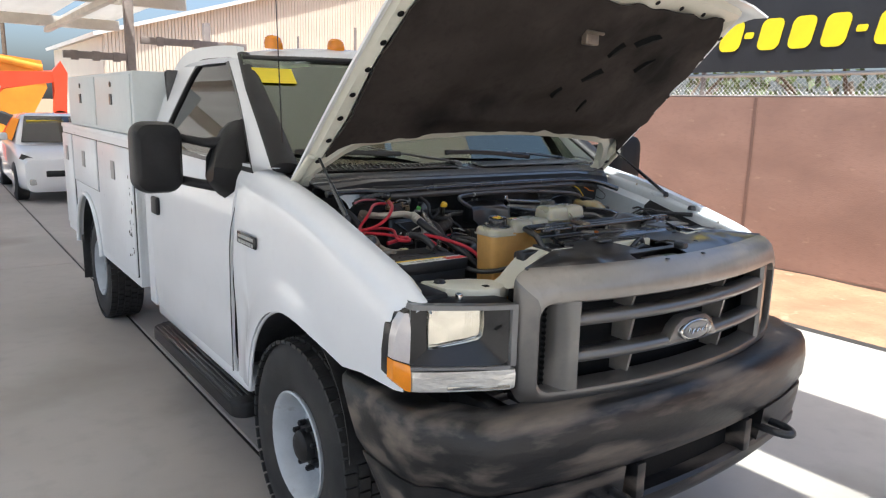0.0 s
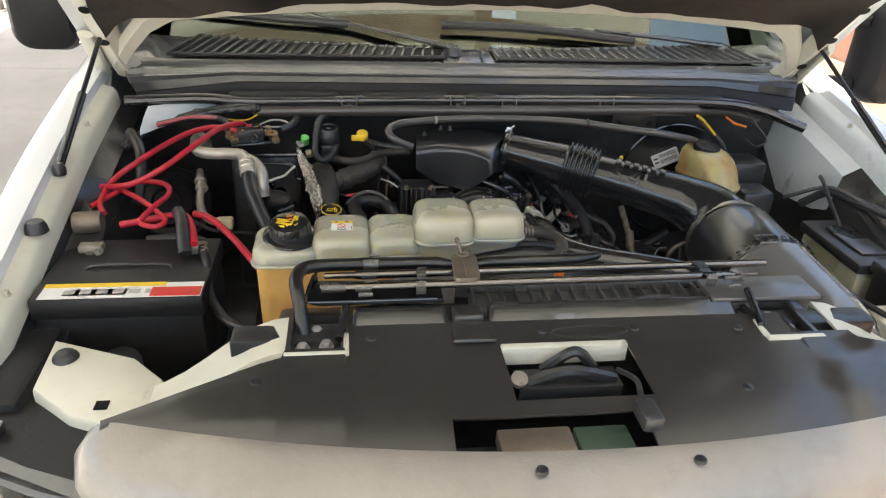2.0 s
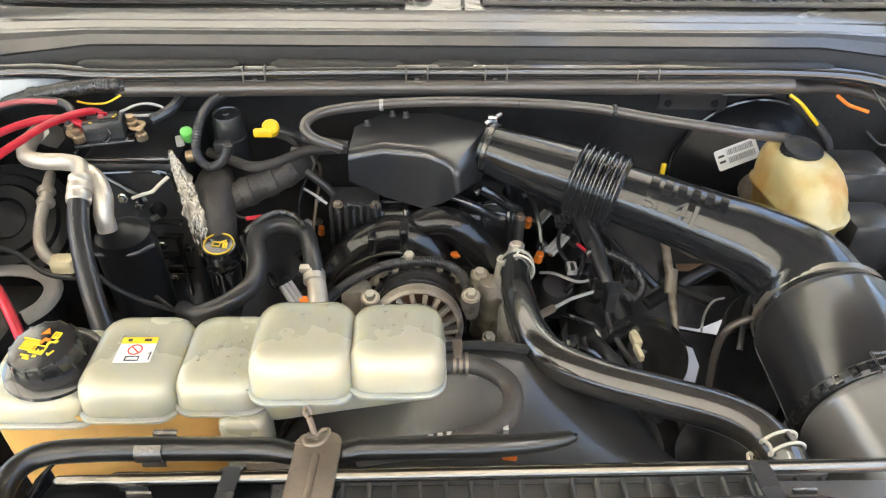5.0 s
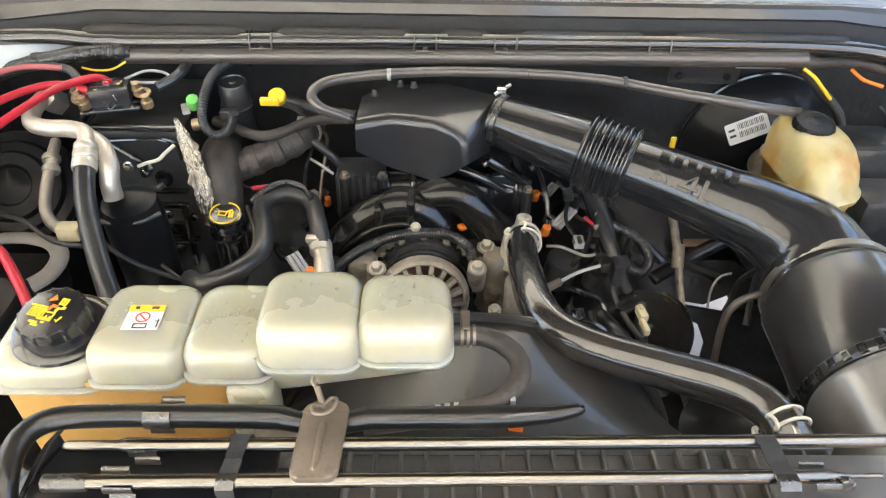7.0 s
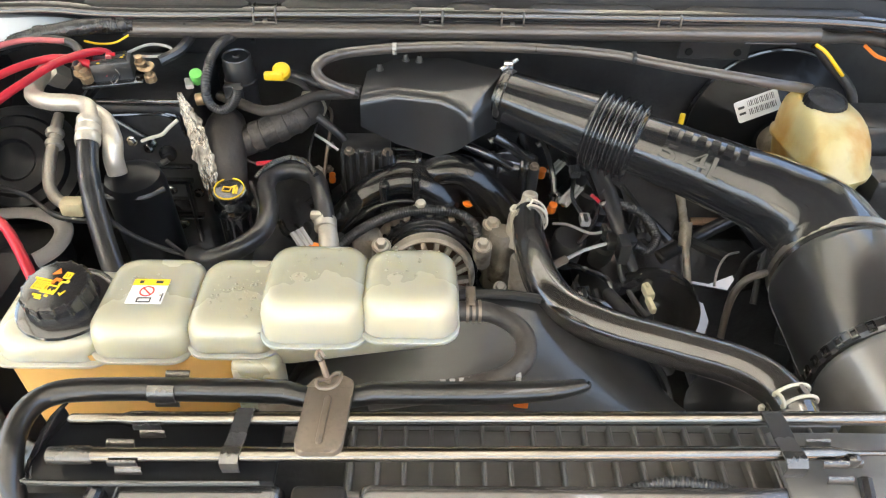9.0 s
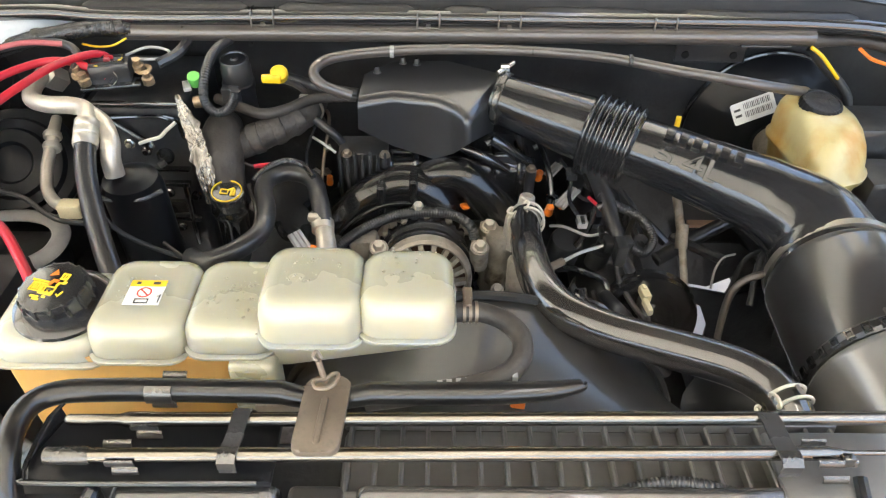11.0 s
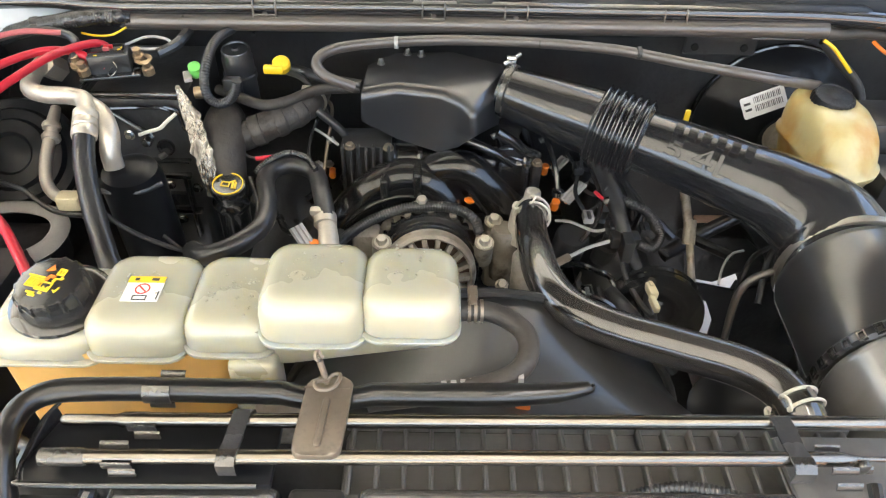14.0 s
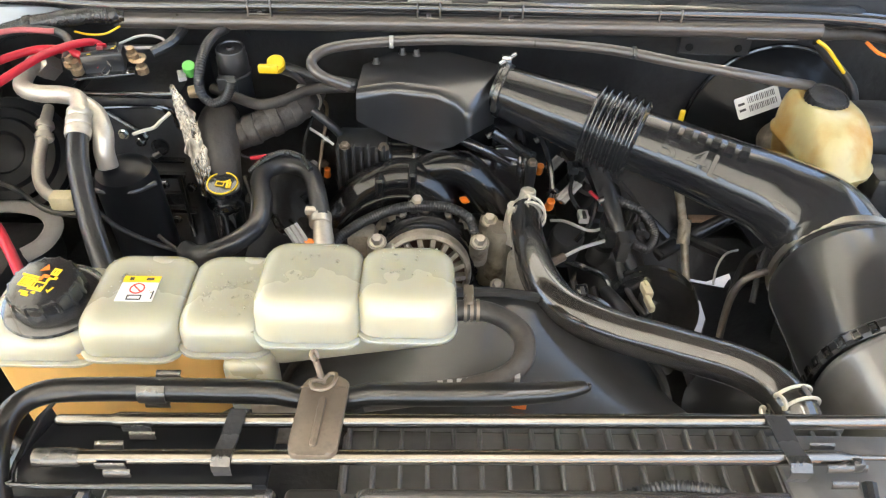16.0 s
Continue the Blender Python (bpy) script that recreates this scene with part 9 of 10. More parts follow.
simple("black_cable", RUBBER, [(-0.80, 1.01, 1.352), (-0.775, 0.97, 1.335), (-0.765, 0.93, 1.30), (-0.77, 0.88, 1.24)], 0.012, n=10)
simple("black_cable", RUBBER, [(-0.655, 0.74, 1.284), (-0.64, 0.70, 1.285), (-0.632, 0.66, 1.27), (-0.625, 0.63, 1.25)], 0.012, n=10)
simple("taped_loom", TAPEM, [(-0.82, 1.00, 1.318), (-0.765, 1.05, 1.346), (-0.724, 1.06, 1.358), (-0.667, 1.066, 1.374), (-0.615, 1.075, 1.382), (-0.574, 1.084, 1.384), (-0.53, 1.092, 1.381)], [0.0115, 0.0125, 0.0118, 0.0125, 0.0115, 0.0128, 0.0120, 0.0126, 0.0118, 0.0130, 0.0126, 0.0140, 0.0128], label="lumpy loom wound in shiny dark tape", n=18, wave=0.03)
for k, (x, y, z) in enumerate(((-0.665, 1.067, 1.374), (-0.545, 1.089, 1.384))):
    bm = B()
    lathe(bm, [(0.0125, -0.007), (0.0142, -0.005), (0.0140, 0.005), (0.0125, 0.007)], (x, y, z), (1, 0.2, 0.15), 20, lobes=4, depth=0.05)
    part("tape_turn", bm, TAPEM, truck)
simple("taped_loom", DUSTY, [(0.535, 1.092, 1.380), (0.56, 1.09, 1.380), (0.60, 1.10, 1.378), (0.65, 1.10, 1.372), (0.70, 1.08, 1.36)], [0.0125, 0.008, 0.0085, 0.010, 0.008], label="loom wrapped in grey tape", n=10)
simple("black_wire", RUBBER, [(-0.05 - 0.3, 1.16, 1.36), (-0.36, 1.15, 1.35), (-0.36, 1.13, 1.34)], 0.004, n=6)

# battery
bm = B()
box(bm, (-0.848, 0.505, 1.03), (-0.578, 0.715, 1.222), 0.008)
bt = part("battery", bm, BATT, truck, "black battery with white, yellow and red label")
bm = B()
box(bm, (-0.852, 0.500, 1.198), (-0.574, 0.720, 1.238), 0.006)
part("battery_lid", bm, BATT, bt)
for x0, x1, y0, y1, m in ((-0.836, -0.578, 0.502, 0.548, PAPER), (-0.836, -0.64, 0.537, 0.5485, LABELY), (-0.66, -0.579, 0.503, 0.531, REDINK), (-0.80, -0.70, 0.51, 0.53, PAPER)):
    bm = B()
    z = 1.2385 if m is PAPER else 1.2395
    box(bm, (x0, y0, z), (x1, y1, z + 0.001), 0)
    part("battery_label", bm, m, bt)
for k in range(6):
    bm = B()
    box(bm, (-0.80 + 0.026 * k, 0.514, 1.2397), (-0.782 + 0.026 * k, 0.526, 1.2404), 0)
    part("label_bar", bm, mat("grey_print", (0.45, 0.43, 0.40), 0.5, bump=0.0) if k == 0 else bpy.data.materials["grey_print"], bt)
bm = B()
tube(bm, [(-0.79, 0.60, 1.238), (-0.77, 0.61, 1.242), (-0.66, 0.61, 1.242), (-0.64, 0.60, 1.238)], 0.004, n=6, flat=0.5)
part("battery_strap", bm, RUBBER, bt)
for x, y in ((-0.80, 0.665), (-0.615, 0.66)):
    bm = B()
    lathe(bm, [(0.010, 0), (0.009, 0.02)], (x, y, 1.236), (0, 0, 1), 14)
    po = part("battery_post", bm, ALU, bt)
    bm = B()
    box(bm, (x - 0.018, y - 0.012, 1.242), (x + 0.024, y + 0.012, 1.256), 0.004)
    bolt(bm, (x + 0.02, y - 0.012, 1.249), (0, -1, 0), 0.006, 0.01)
    part("terminal_clamp", bm, ALU, po)
simple("battery_cable", RUBBER, [(-0.60, 0.655, 1.25), (-0.585, 0.61, 1.235), (-0.57, 0.55, 1.20), (-0.53, 0.495, 1.185), (-0.47, 0.455, 1.19), (-0.43, 0.42, 1.21)], 0.0085, bt, n=10)
bm = B()
box(bm, (-0.87, 0.45, 0.90), (-0.55, 0.74, 1.03), 0.01)
part("battery_tray", bm, DEEP, bt)
bm = B()
lathe(bm, [(0.020, 0), (0.021, 0.004), (0.021, 0.045), (0.018, 0.05)], (-0.845, 0.735, 1.265), (1, 0.05, 0.05), 20)
part("relay_can", bm, BROWNST, truck, "brass-coloured relay can")
bm = B()
box(bm, (-0.80, 0.32, 0.90), (-0.62, 0.46, 1.085), 0.03, 3)
wb = part("washer_bottle", bm, TANKM, truck, "milky washer bottle under the support")
bm = B()
lathe(bm, [(0.012, -0.02), (0.03, 0.0), (0.036, 0.004), (0.036, 0.012), (0.03, 0.016)], (-0.715, 0.475, 1.115), (0, -0.5, 1), 22)
wc = part("washer_cap", bm, BLACK, wb)
bm = B()
box(bm, (-0.730, 0.463, 1.128), (-0.70, 0.472, 1.134), 0.001, 1)
part("cap_symbol", bm, LABELY, wc)

# brake booster, master cylinder, reservoir
bm = B()
lathe(bm, [(0.13, -0.04), (0.142, -0.02), (0.150, 0.0), (0.148, 0.010), (0.12, 0.03), (0.085, 0.05), (0.045, 0.062), (0.04, 0.07)], (0.545, 1.175, 1.165), (0, -1, 0.15), 48)
bo = part("brake_booster", bm, ACM, truck, "large black brake booster drum")
bm = B()
tube(bm, [(0.545 + 0.151 * math.cos(radians(a)), 1.172 + 0.02 * math.sin(radians(a)), 1.165 + 0.15 * math.sin(radians(a))) for a in range(0, 361, 12)], 0.0045, n=8, sub=2)
part("booster_rim", bm, GLOSSY, bo)
lab_c, lab_u, lab_v = Vector((0.482, 1.100, 1.255)), Vector((0.94, 0.16, 0.32)).normalized(), Vector((-0.30, 0.50, 0.85)).normalized()
lab_v = (lab_v - lab_u * lab_v.dot(lab_u)).normalized()
def lab(a, b, t):
    return lab_c + lab_u * a + lab_v * b + lab_u.cross(lab_v) * t
bm = B()
prism(bm, rrect(0, 0, 0.075, 0.036, 0.004), lab, 0, 0.001)
lb = part("bar_code_label", bm, PAPER, bo, "white bar-code label")
for row, b0 in ((0, 0.004), (1, -0.010)):
    for k in range(16):
        bm = B()
        a0 = -0.016 + 0.003 * k
        w = 0.0008 + 0.0008 * ((k * 7 + row) % 3) / 2
        prism(bm, [(a0, b0), (a0 + w, b0), (a0 + w, b0 + 0.010), (a0, b0 + 0.010)], lab, 0.0012, 0.0016)
        part("bar", bm, INK, lb)
for b0 in (0.004, -0.006):
    bm = B()
    prism(bm, [(-0.033, b0), (-0.022, b0), (-0.022, b0 + 0.004), (-0.033, b0 + 0.004)], lab, 0.0012, 0.0016)
    part("print_bar", bm, INK, lb)
bm = B()
lathe(bm, [(0.03, 0), (0.028, 0.14), (0.02, 0.15)], (0.53, 1.10, 1.19), (0, -1, 0.1), 24)
box(bm, (0.485, 0.93, 1.19), (0.575, 1.02, 1.222), 0.008)
part("master_cylinder", bm, ALU, bo)
bm = B()
rings = []
for z, w, d_, dx, dy, r in ((1.205, 0.085, 0.150, 0.0, 0.0, 0.026), (1.246, 0.094, 0.176, 0.0, 0.0, 0.030), (1.250, 0.104, 0.188, 0.0, 0.0, 0.034), (1.257, 0.105, 0.190, 0.0, 0.0, 0.034), (1.261, 0.096, 0.180, 0.0, 0.002, 0.032), (1.276, 0.098, 0.176, 0.0, 0.006, 0.034), (1.292, 0.096, 0.166, 0.0, 0.012, 0.034), (1.305, 0.090, 0.150, 0.0, 0.020, 0.032), (1.315, 0.078, 0.126, 0.0, 0.028, 0.030), (1.320, 0.060, 0.096, 0.0, 0.034, 0.026)):
    ring = []
    for a, b in rrect(0, 0, w, d_, r, 5):
        if a > 0 and b < 0:
            b += 0.55 * a * (0.3 - 0.7 * b / d_)
        ring.append(Vector((0.533 + dx + a * 0.985 - b * 0.10, 0.962 + dy + b + a * 0.17, z)))
    rings.append(ring)
loft(bm, rings)
rs = part("brake_fluid_reservoir", bm, BRAKEM, truck, "stained yellow brake fluid reservoir", sharp=60)
bm = B()
lathe(bm, [(0.029, -0.004), (0.0305, 0.0), (0.0305, 0.013), (0.029, 0.0165), (0.0265, 0.017), (0.0255, 0.0155), (0.012, 0.0155), (0.010, 0.017)], (0.528, 0.994, 1.312), (0.05, -0.16, 1), 96, lobes=24, depth=0.03)
part("reservoir_cap", bm, EXTB, rs, "black ribbed cap")
simple("yellow_wire", YELLOW, [(0.528, 1.076, 1.376), (0.545, 1.070, 1.366), (0.562, 1.068, 1.350), (0.587, 1.072, 1.326)], 0.0030, label="yellow wire", n=8)
simple("black_wire", RUBBER, [(0.535, 1.088, 1.37), (0.560, 1.085, 1.345), (0.600, 1.078, 1.312), (0.622, 1.075, 1.28), (0.635, 1.075, 1.22)], 0.008, n=10)
simple("copper_wire", ORANGE, [(0.62, 1.10, 1.365), (0.63, 1.085, 1.358), (0.645, 1.09, 1.35), (0.67, 1.08, 1.345)], 0.003, n=8)
simple("thin_wire", RUBBER, [(0.66, 1.09, 1.39), (0.68, 1.06, 1.36), (0.70, 1.03, 1.33), (0.68, 1.03, 1.31), (0.665, 1.06, 1.32)], 0.002, n=6)
for p, q in (((0.60, 0.90, 1.15), (0.68, 0.98, 1.24)), ((0.60, 0.99, 1.18), (0.70, 1.08, 1.28))):
    bm = B()
    box(bm, p, q, 0.012)
    part("abs_block", bm, DEEP, truck)

# right side: fuse box, splash panel, wires
bm = B()
box(bm, (0.70, 0.60, 1.06), (0.80, 0.80, 1.19), 0.01)
fb = part("fuse_box", bm, TANKM, truck, "milky box with a dark lid beside the inner wing")
bm = B()
box(bm, (0.692, 0.592, 1.19), (0.808, 0.808, 1.215), 0.008)
part("fuse_box_lid", bm, BLACK, fb)
bm = B()
box(bm, (0.72, 0.63, 1.215), (0.78, 0.76, 1.222), 0.004)
part("lid_plate", bm, SATIN, fb)
bm = B()
box(bm, (0.715, 0.44, 1.05), (0.835, 0.585, 1.225), 0.012, 3)
rb2 = part("relay_box", bm, BLACK, truck, "black relay box in the front corner")
bm = B()
box(bm, (0.71, 0.435, 1.205), (0.84, 0.59, 1.232), 0.008)
part("relay_lid", bm, BLACK, rb2)
simple("corner_loom", RUBBER, [(0.845, 0.62, 1.275), (0.82, 0.70, 1.27), (0.80, 0.80, 1.265), (0.795, 0.88, 1.25), (0.77, 0.93, 1.20)], 0.010, n=10, wave=0.045)
simple("black_wire", RUBBER, [(0.80, 0.93, 1.27), (0.76, 0.86, 1.285), (0.74, 0.80, 1.27), (0.74, 0.74, 1.23)], 0.0045, n=8)
simple("black_wire", RUBBER, [(0.70, 0.90, 1.23), (0.76, 0.84, 1.28), (0.80, 0.78, 1.27), (0.81, 0.72, 1.25)], 0.0045, n=8)
bm = B()
sheet(bm, [[Vector((0.60 + 0.10 * t, 0.78 - 0.40 * t, 1.18)), Vector((0.63 + 0.10 * t, 0.80 - 0.40 * t, 1.10)), Vector((0.64 + 0.10 * t, 0.80 - 0.40 * t, 0.95))] for t in (0, 0.25, 0.5, 0.75, 1)], 0.008)
part("splash_panel", bm, BLACK, truck)
bm = B()
box(bm, (0.66, 0.40, 1.11), (0.80, 0.52, 1.17), 0.012)
part("side_bracket", bm, CREAM, truck)

# right bank: injector clips, plugs, loom and pulley
for x, y, z, r in ((0.133, 0.966, 1.140, 0.0065), (0.124, 1.05, 1.152, 0.006), (-0.236, 0.818, 1.165, 0.009), (-0.235, 1.03, 1.15, 0.005), (0.158, 0.99, 1.135, 0.004)):
    bm = B()
    lathe(bm, [(r * 1.15, -0.016), (r * 1.2, -0.010), (r, -0.006), (r * 1.1, 0.002), (r * 0.7, 0.004)], (x, y, z), (0.1, -0.3, 1), 14)
    part("orange_connector", bm, ORANGE, engine, "orange locking connector")
for a, b, w in (((0.145, 0.955, 1.15), (0.175, 0.985, 1.165), 0.009), ((-0.262, 0.835, 1.185), (-0.242, 0.815, 1.165), 0.010), ((0.135, 1.03, 1.16), (0.155, 1.05, 1.17), 0.008), ((-0.265, 1.005, 1.17), (-0.25, 1.02, 1.17), 0.008)):
    bm = B()
    a, b = Vector(a), Vector(b)
    for k in (-1, 0, 1):
        off = (b - a).cross(Vector((0, 0, 1))).normalized() * k * w * 0.75
        rod(bm, a + off, b + off, w * 0.42, n=6)
    part("plug_shell", bm, GREYCON, engine)
simple("ignition_lead", GLOSSY, [(0.10, 1.07, 1.23), (0.118, 1.03, 1.215), (0.13, 0.99, 1.185), (0.134, 0.968, 1.155)], 0.005, engine, n=8)
simple("fuel_pipe", CHROME, [(0.095, 1.09, 1.22), (0.12, 1.09, 1.222), (0.118, 1.05, 1.205), (0.128, 1.03, 1.195), (0.13, 1.0, 1.17)], 0.0025, engine, n=8)
simple("fuel_pipe", BROWNST, [(-0.275, 1.10, 1.245), (-0.24, 1.095, 1.24), (-0.235, 1.06, 1.225), (-0.24, 1.04, 1.20), (-0.245, 1.0, 1.16)], 0.003, engine, n=8)
bm = B()
lathe(bm, [(0.006, 0), (0.0105, 0.004), (0.0105, 0.012), (0.004, 0.016)], (0.134, 0.968, 1.148), (0.05, 0.1, 1), 14)
part("bright_collar", bm, CHROME, engine)
bm = B()
lathe(bm, [(0.026, -0.05), (0.027, 0.0), (0.024, 0.004), (0.02, 0.0045)], (0.155, 0.905, 1.12), (0.1, -0.2, 1), 24)
part("coolant_sensor", bm, BLACK, engine)
simple("main_loom", RUBBER, [(0.165, 1.05, 1.22), (0.20, 1.0, 1.19), (0.215, 0.95, 1.175), (0.222, 0.905, 1.16), (0.235, 0.86, 1.13), (0.255, 0.80, 1.10), (0.262, 0.75, 1.05)], [0.016, 0.016, 0.015, 0.012, 0.010, 0.009, 0.009], label="black wiring loom on the right bank", n=12)
simple("side_loom", RUBBER, [(0.205, 0.95, 1.18), (0.235, 0.93, 1.17), (0.268, 0.915, 1.16), (0.285, 0.888, 1.14), (0.27, 0.865, 1.13), (0.245, 0.865, 1.14)], 0.0075, n=10, wave=0.045)
bm = B()
box(bm, (0.205, 0.862, 1.13), (0.25, 0.886, 1.15), 0.004)
box(bm, (0.218, 0.84, 1.12), (0.235, 0.87, 1.16), 0.003)
part("plug_block", bm, BLACK, engine)
bm = B()
turn = Matrix.Rotation(0.12, 4, "Z")
box(bm, (0.247, 0.775, 1.108), (0.260, 0.828, 1.122), 0.003, 2, turn)
box(bm, (0.250, 0.750, 1.106), (0.2585, 0.778, 1.118), 0.0025, 2, turn)
box(bm, (0.2505, 0.79, 1.121), (0.2565, 0.82, 1.1245), 0.001, 1, turn)
part("ivory_connector", bm, CONN, engine, "ivory plastic connector")
simple("copper_lead", BROWNST, [(0.115, 0.83, 1.125), (0.14, 0.845, 1.128)], 0.0065, engine, n=8)
simple("thin_wire", GALVW, [(0.14, 0.845, 1.128), (0.17, 0.862, 1.132), (0.205, 0.872, 1.138)], 0.003, engine, n=6)
simple("thin_wire", RUBBER, [(0.222, 0.86, 1.13), (0.225, 0.82, 1.11), (0.24, 0.775, 1.10), (0.25, 0.75, 1.10)], 0.0045, engine, n=8, wave=0.045)
bm = B()
lathe(bm, [(0.03, 0.0), (0.068, 0.002), (0.072, 0.006), (0.070, 0.014), (0.066, 0.015), (0.066, 0.020), (0.072, 0.024), (0.070, 0.032), (0.03, 0.034), (0.02, 0.028)], (0.275, 0.815, 1.06), (-0.15, -0.9, 0.2), 36)
part("pump_pulley", bm, GLOSSY, engine, "black power steering pulley")
for k in range(6):
    bm = B()
    a = Vector((0.16 + 0.015 * k, 0.84 - 0.006 * k, 1.08))
    rod(bm, a, a + Vector((0.008, -0.06, -0.02)), 0.006, n=8)
    part("hose_stub", bm, DUSTY if k % 2 else RUBBER, engine)
simple("small_hose", RUBBER, [(0.20, 0.80, 1.10), (0.215, 0.75, 1.11), (0.25, 0.72, 1.08), (0.29, 0.72, 1.02)], 0.010, engine, n=10)
# steering shaft and lower things with gaps to the ground
bm = B()
rod(bm, (0.350, 1.020, 1.155), (0.353, 0.940, 1.103), 0.0075)
lathe(bm, [(0.0105, -0.02), (0.0105, 0.02)], (0.353, 0.940, 1.103), (0.03, 0.22, 0.23), 14)
rod(bm, (0.353, 0.940, 1.103), (0.345, 0.800, 1.015), 0.0062)
part("steering_shaft", bm, ALU, truck, "bare steel steering shaft")
simple("brake_pipe", BROWNTUBE, [(0.415, 0.752, 1.192), (0.389, 0.748, 1.190), (0.366, 0.745, 1.178), (0.354, 0.740, 1.15), (0.354, 0.734, 1.10), (0.36, 0.73, 1.04)], 0.0052, n=10)
simple("brake_pipe", RUBBER, [(0.50, 0.86, 1.20), (0.46, 0.84, 1.19), (0.42, 0.81, 1.17), (0.40, 0.76, 1.12)], 0.005, n=8)
# rusty ledge and dark crossing link deep beside the shaft
for x0, x1, y0, y1, z in ((0.423, 0.505, 1.080, 1.098, 1.02), (0.308, 0.356, 1.066, 1.084, 1.02)):
    bm = B()
    box(bm, (x0, y0, z - 0.008), (x1, y1, z), 0.003)
    part("rusty_ledge", bm, RUST, truck)
simple("steering_link", DEEP, [(0.345, 1.00, 1.00), (0.42, 1.03, 1.03), (0.505, 1.06, 1.06)], 0.013, n=14, sub=3)
simple("thin_wire", GREYCON, [(0.430, 0.90, 1.10), (0.405, 0.885, 1.105), (0.385, 0.86, 1.10), (0.372, 0.83, 1.09)], 0.002, n=6)
simple("thin_wire", RUBBER, [(0.455, 0.86, 1.15), (0.415, 0.84, 1.14), (0.392, 0.81, 1.12), (0.375, 0.78, 1.11)], 0.004, n=8)
bm = B()
box(bm, (0.34, 0.70, 0.95), (0.42, 0.78, 1.02), 0.012)
part("steering_box", bm, DEEP, truck)
bm = B()
box(bm, (0.30, 0.86, 0.88), (0.385, 0.94, 0.93), 0.01)
part("steering_bracket", bm, DEEP, truck)
bm = B()
lathe(bm, [(0.055, 0), (0.06, 0.004), (0.055, 0.05), (0.05, 0.052)], (0.37, 0.66, 1.00), (-0.5, -0.4, 0.7), 24)
part("pump_body", bm, ACM, truck)
# wires and plugs over the right bank
for pts, r, m in (([(0.150, 1.02, 1.20), (0.165, 0.99, 1.185), (0.160, 0.955, 1.165), (0.175, 0.92, 1.15)], 0.0035, GLOSSY), ([(0.185, 0.99, 1.19), (0.20, 0.95, 1.165), (0.19, 0.915, 1.14), (0.165, 0.89, 1.12)], 0.004, GLOSSY), ([(0.24, 0.97, 1.18), (0.27, 0.94, 1.15), (0.265, 0.90, 1.13), (0.30, 0.87, 1.11)], 0.004, RUBBER), ([(0.13, 0.93, 1.13), (0.15, 0.915, 1.14), (0.185, 0.90, 1.135), (0.21, 0.90, 1.14)], 0.0025, GALVW), ([(0.19, 0.955, 1.17), (0.205, 0.935, 1.165), (0.222, 0.925, 1.15)], 0.003, RED), ([(0.15, 0.865, 1.10), (0.175, 0.84, 1.11), (0.205, 0.83, 1.10), (0.215, 0.80, 1.09)], 0.005, GLOSSY), ([(0.125, 0.79, 1.10), (0.155, 0.77, 1.12), (0.19, 0.76, 1.11), (0.21, 0.74, 1.09)], 0.006, GLOSSY)):
    simple("thin_wire" if r < 0.0045 else "small_hose", m, pts, r, engine, n=8)
for x, y, z, m in ((0.165, 0.99, 1.19, BLACK), (0.176, 0.915, 1.15, GREYCON), (0.21, 0.90, 1.142, BLACK), (0.265, 0.905, 1.135, BLACK), (0.155, 0.77, 1.125, GLOSSY)):
    bm = B()
    box(bm, (x - 0.008, y - 0.011, z - 0.006), (x + 0.008, y + 0.011, z + 0.007), 0.002)
    pb = part("wire_plug", bm, m, engine)
    bm = B()
    box(bm, (x - 0.003, y - 0.013, z + 0.005), (x + 0.003, y + 0.004, z + 0.010), 0.001, 1)
    part("plug_latch", bm, BLACK, pb)
# ribbed loom over the S hose, a clip and small bright ends
simple("small_loom", GLOSSY, [(-0.335, 0.93, 1.21), (-0.318, 0.945, 1.222), (-0.29, 0.965, 1.225), (-0.262, 0.958, 1.222), (-0.243, 0.93, 1.218)], 0.005, engine, n=8, wave=0.06)
for x, y, z in ((-0.262, 1.045, 1.262), (-0.228, 1.0, 1.228), (-0.345, 0.985, 1.262), (0.028, 0.985, 1.252), (0.112, 1.04, 1.212), (0.205, 0.93, 1.172), (-0.49, 0.982, 1.205)):
    bm = B()
    lathe(bm, [(0.0048, -0.006), (0.0052, 0.0), (0.0048, 0.006)], (x, y, z), (0.8, 0.3, 0.4), 10)
    part("pipe_end", bm, CLIPM, engine)
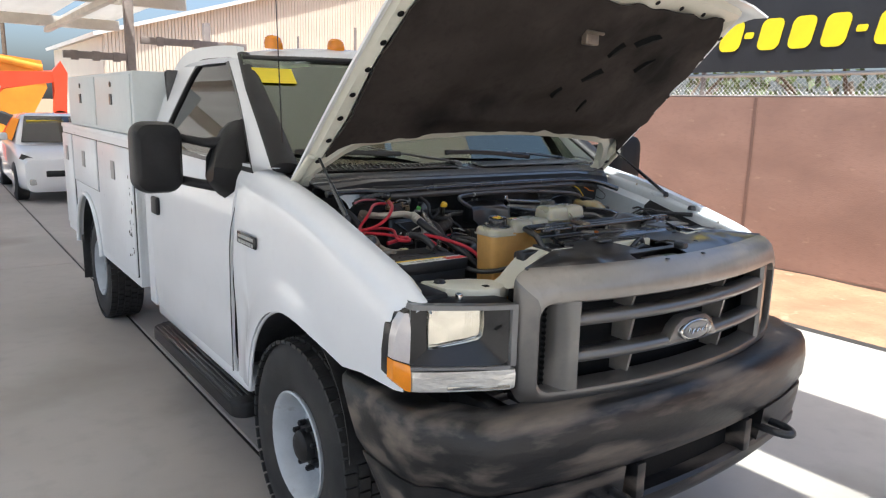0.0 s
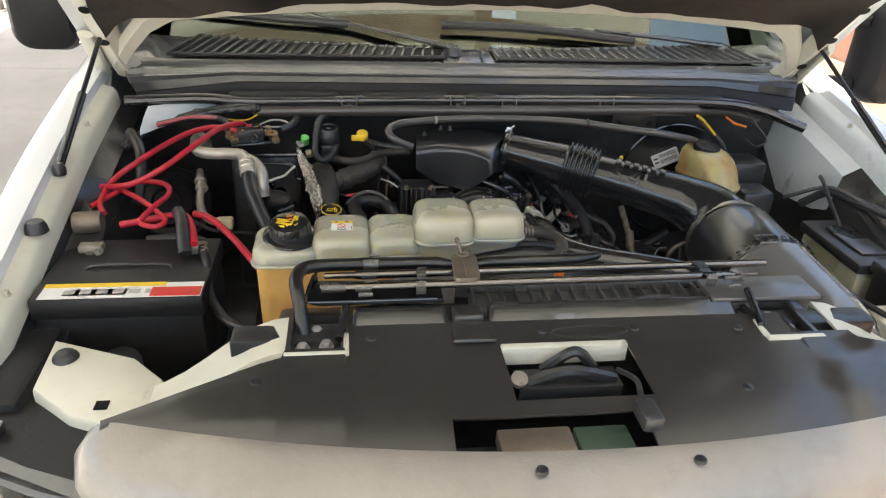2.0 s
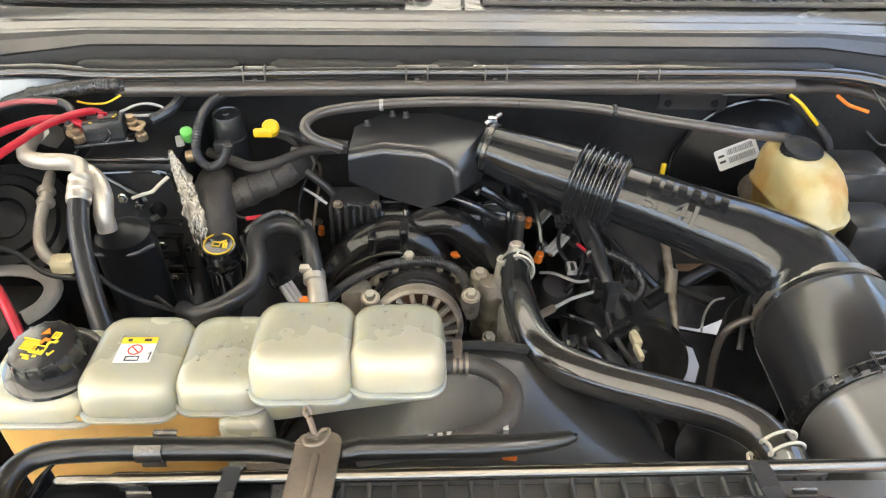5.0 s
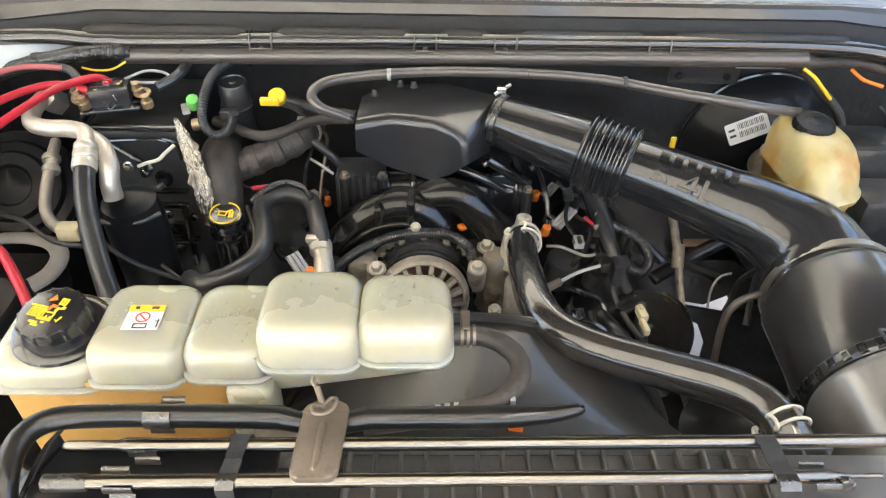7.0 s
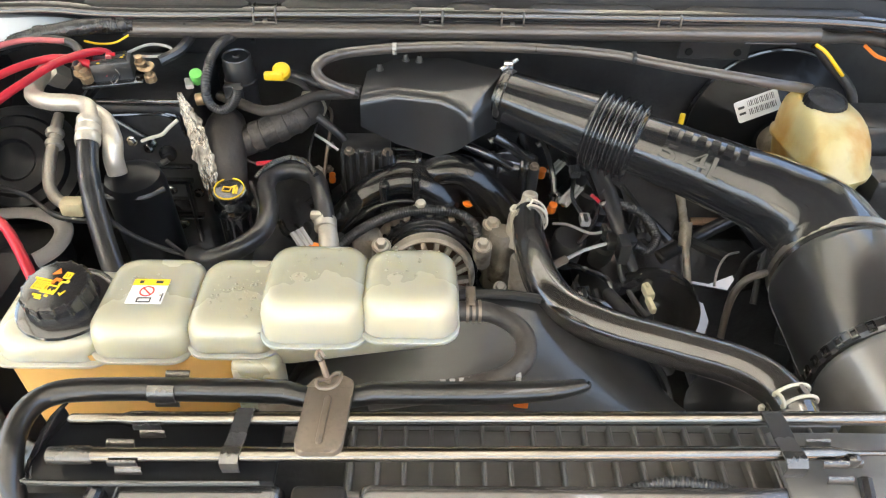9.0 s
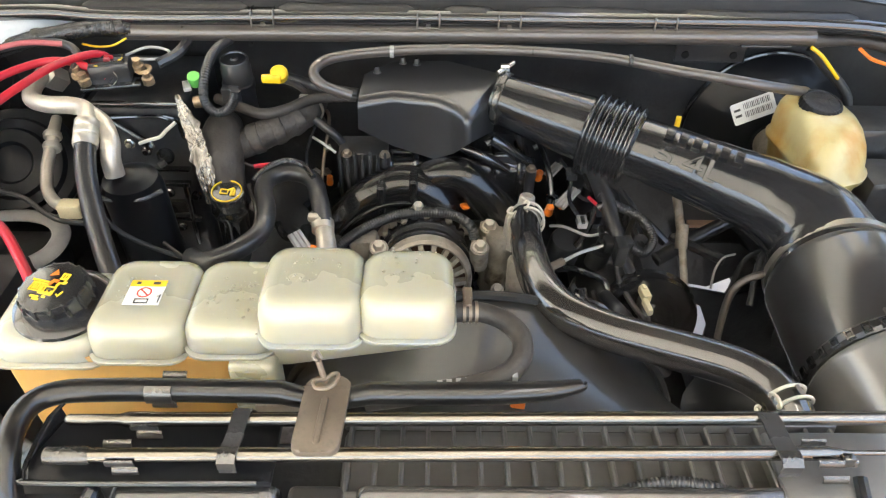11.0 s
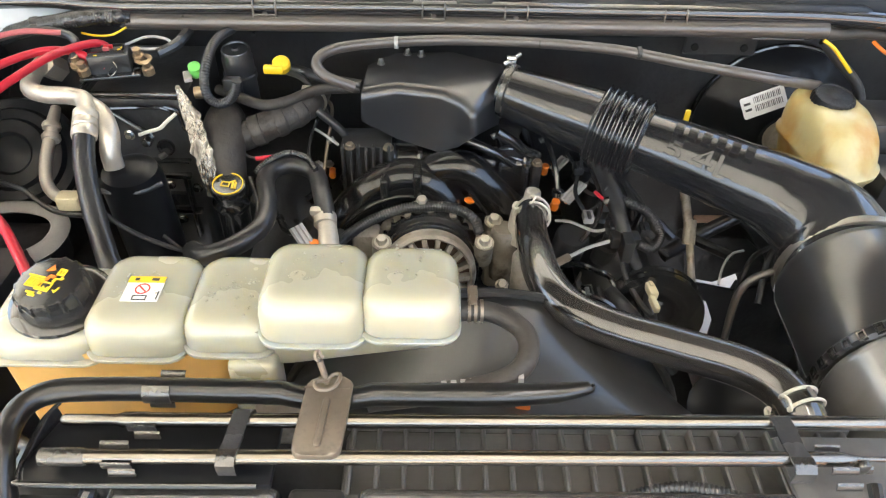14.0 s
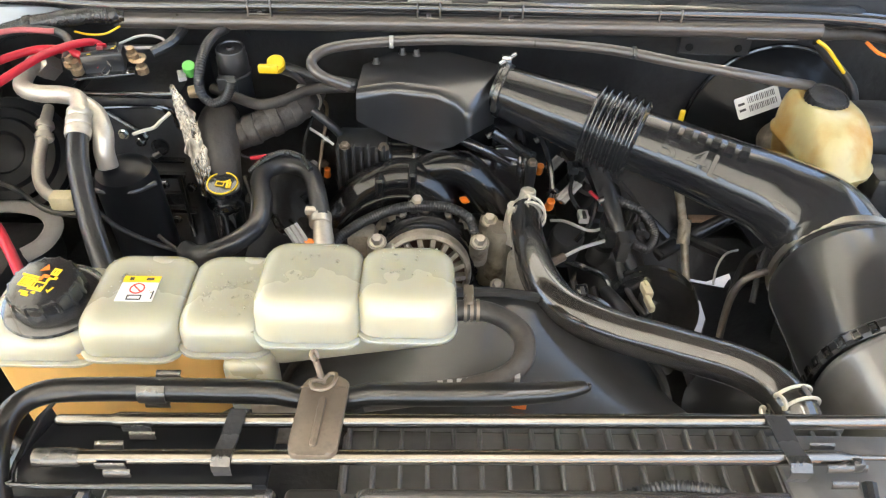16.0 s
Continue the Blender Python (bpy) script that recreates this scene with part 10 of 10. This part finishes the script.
# wires behind the heater hose
for pts, r, m in (([(-0.25, 1.04, 1.25), (-0.262, 1.0, 1.22), (-0.258, 0.96, 1.19)], 0.003, GLOSSY), ([(-0.255, 1.02, 1.235), (-0.235, 1.0, 1.235), (-0.215, 0.99, 1.225)], 0.0022, GALVW), ([(-0.30, 0.90, 1.15), (-0.285, 0.87, 1.15), (-0.262, 0.85, 1.16)], 0.006, GLOSSY), ([(-0.345, 0.935, 1.20), (-0.33, 0.90, 1.17), (-0.34, 0.86, 1.13)], 0.004, RUBBER), ([(-0.258, 0.90, 1.14), (-0.245, 0.87, 1.15), (-0.25, 0.83, 1.15)], 0.010, DEEP)):
    simple("thin_wire" if r < 0.005 else "small_hose", m, pts, r, engine, n=8)
# odds and ends low in the bay that break up the dark
rng = random.Random(21)
for k in range(26):
    x = rng.uniform(-0.40, 0.38)
    y = rng.uniform(0.72, 1.12)
    z = rng.uniform(0.98, 1.10)
    pts = [(x, y, z), (x + rng.uniform(-0.05, 0.05), y + rng.uniform(-0.05, 0.05), z + rng.uniform(0, 0.03)), (x + rng.uniform(-0.09, 0.09), y + rng.uniform(-0.08, 0.08), z - rng.uniform(0, 0.03))]
    simple("small_hose" if k % 3 else "thin_wire", rng.choice((RUBBER, DUSTY, GLOSSY, DEEP)), pts, rng.choice((0.004, 0.006, 0.009)), engine, n=8, sub=4)
for k in range(22):
    x = rng.uniform(-0.40, 0.30)
    y = rng.uniform(0.76, 1.1)
    z = rng.uniform(1.02, 1.12)
    bm = B()
    bolt(bm, (x, y, z), (rng.uniform(-0.3, 0.3), rng.uniform(-0.8, 0), 1), rng.uniform(0.005, 0.008), 0.01)
    part("bolt", bm, rng.choice((ALU, CHROME, BROWNST)), engine)
bm = B()
box(bm, (-0.40, 0.76, 0.90), (0.22, 0.88, 1.02), 0.03, 3)
part("front_cover", bm, DEEP, engine)
bm = B()
box(bm, (-0.46, 0.64, 0.72), (0.30, 0.76, 0.9), 0.03, 3)
part("accessory_drive", bm, DEEP, engine)
simple("thin_cable", RUBBER, [(-0.509, 0.800, 1.232), (-0.493, 0.800, 1.210), (-0.464, 0.800, 1.188), (-0.422, 0.800, 1.168), (-0.376, 0.800, 1.161)], 0.0034, label="thin ribbed cable in front of the case", n=8, wave=0.045)
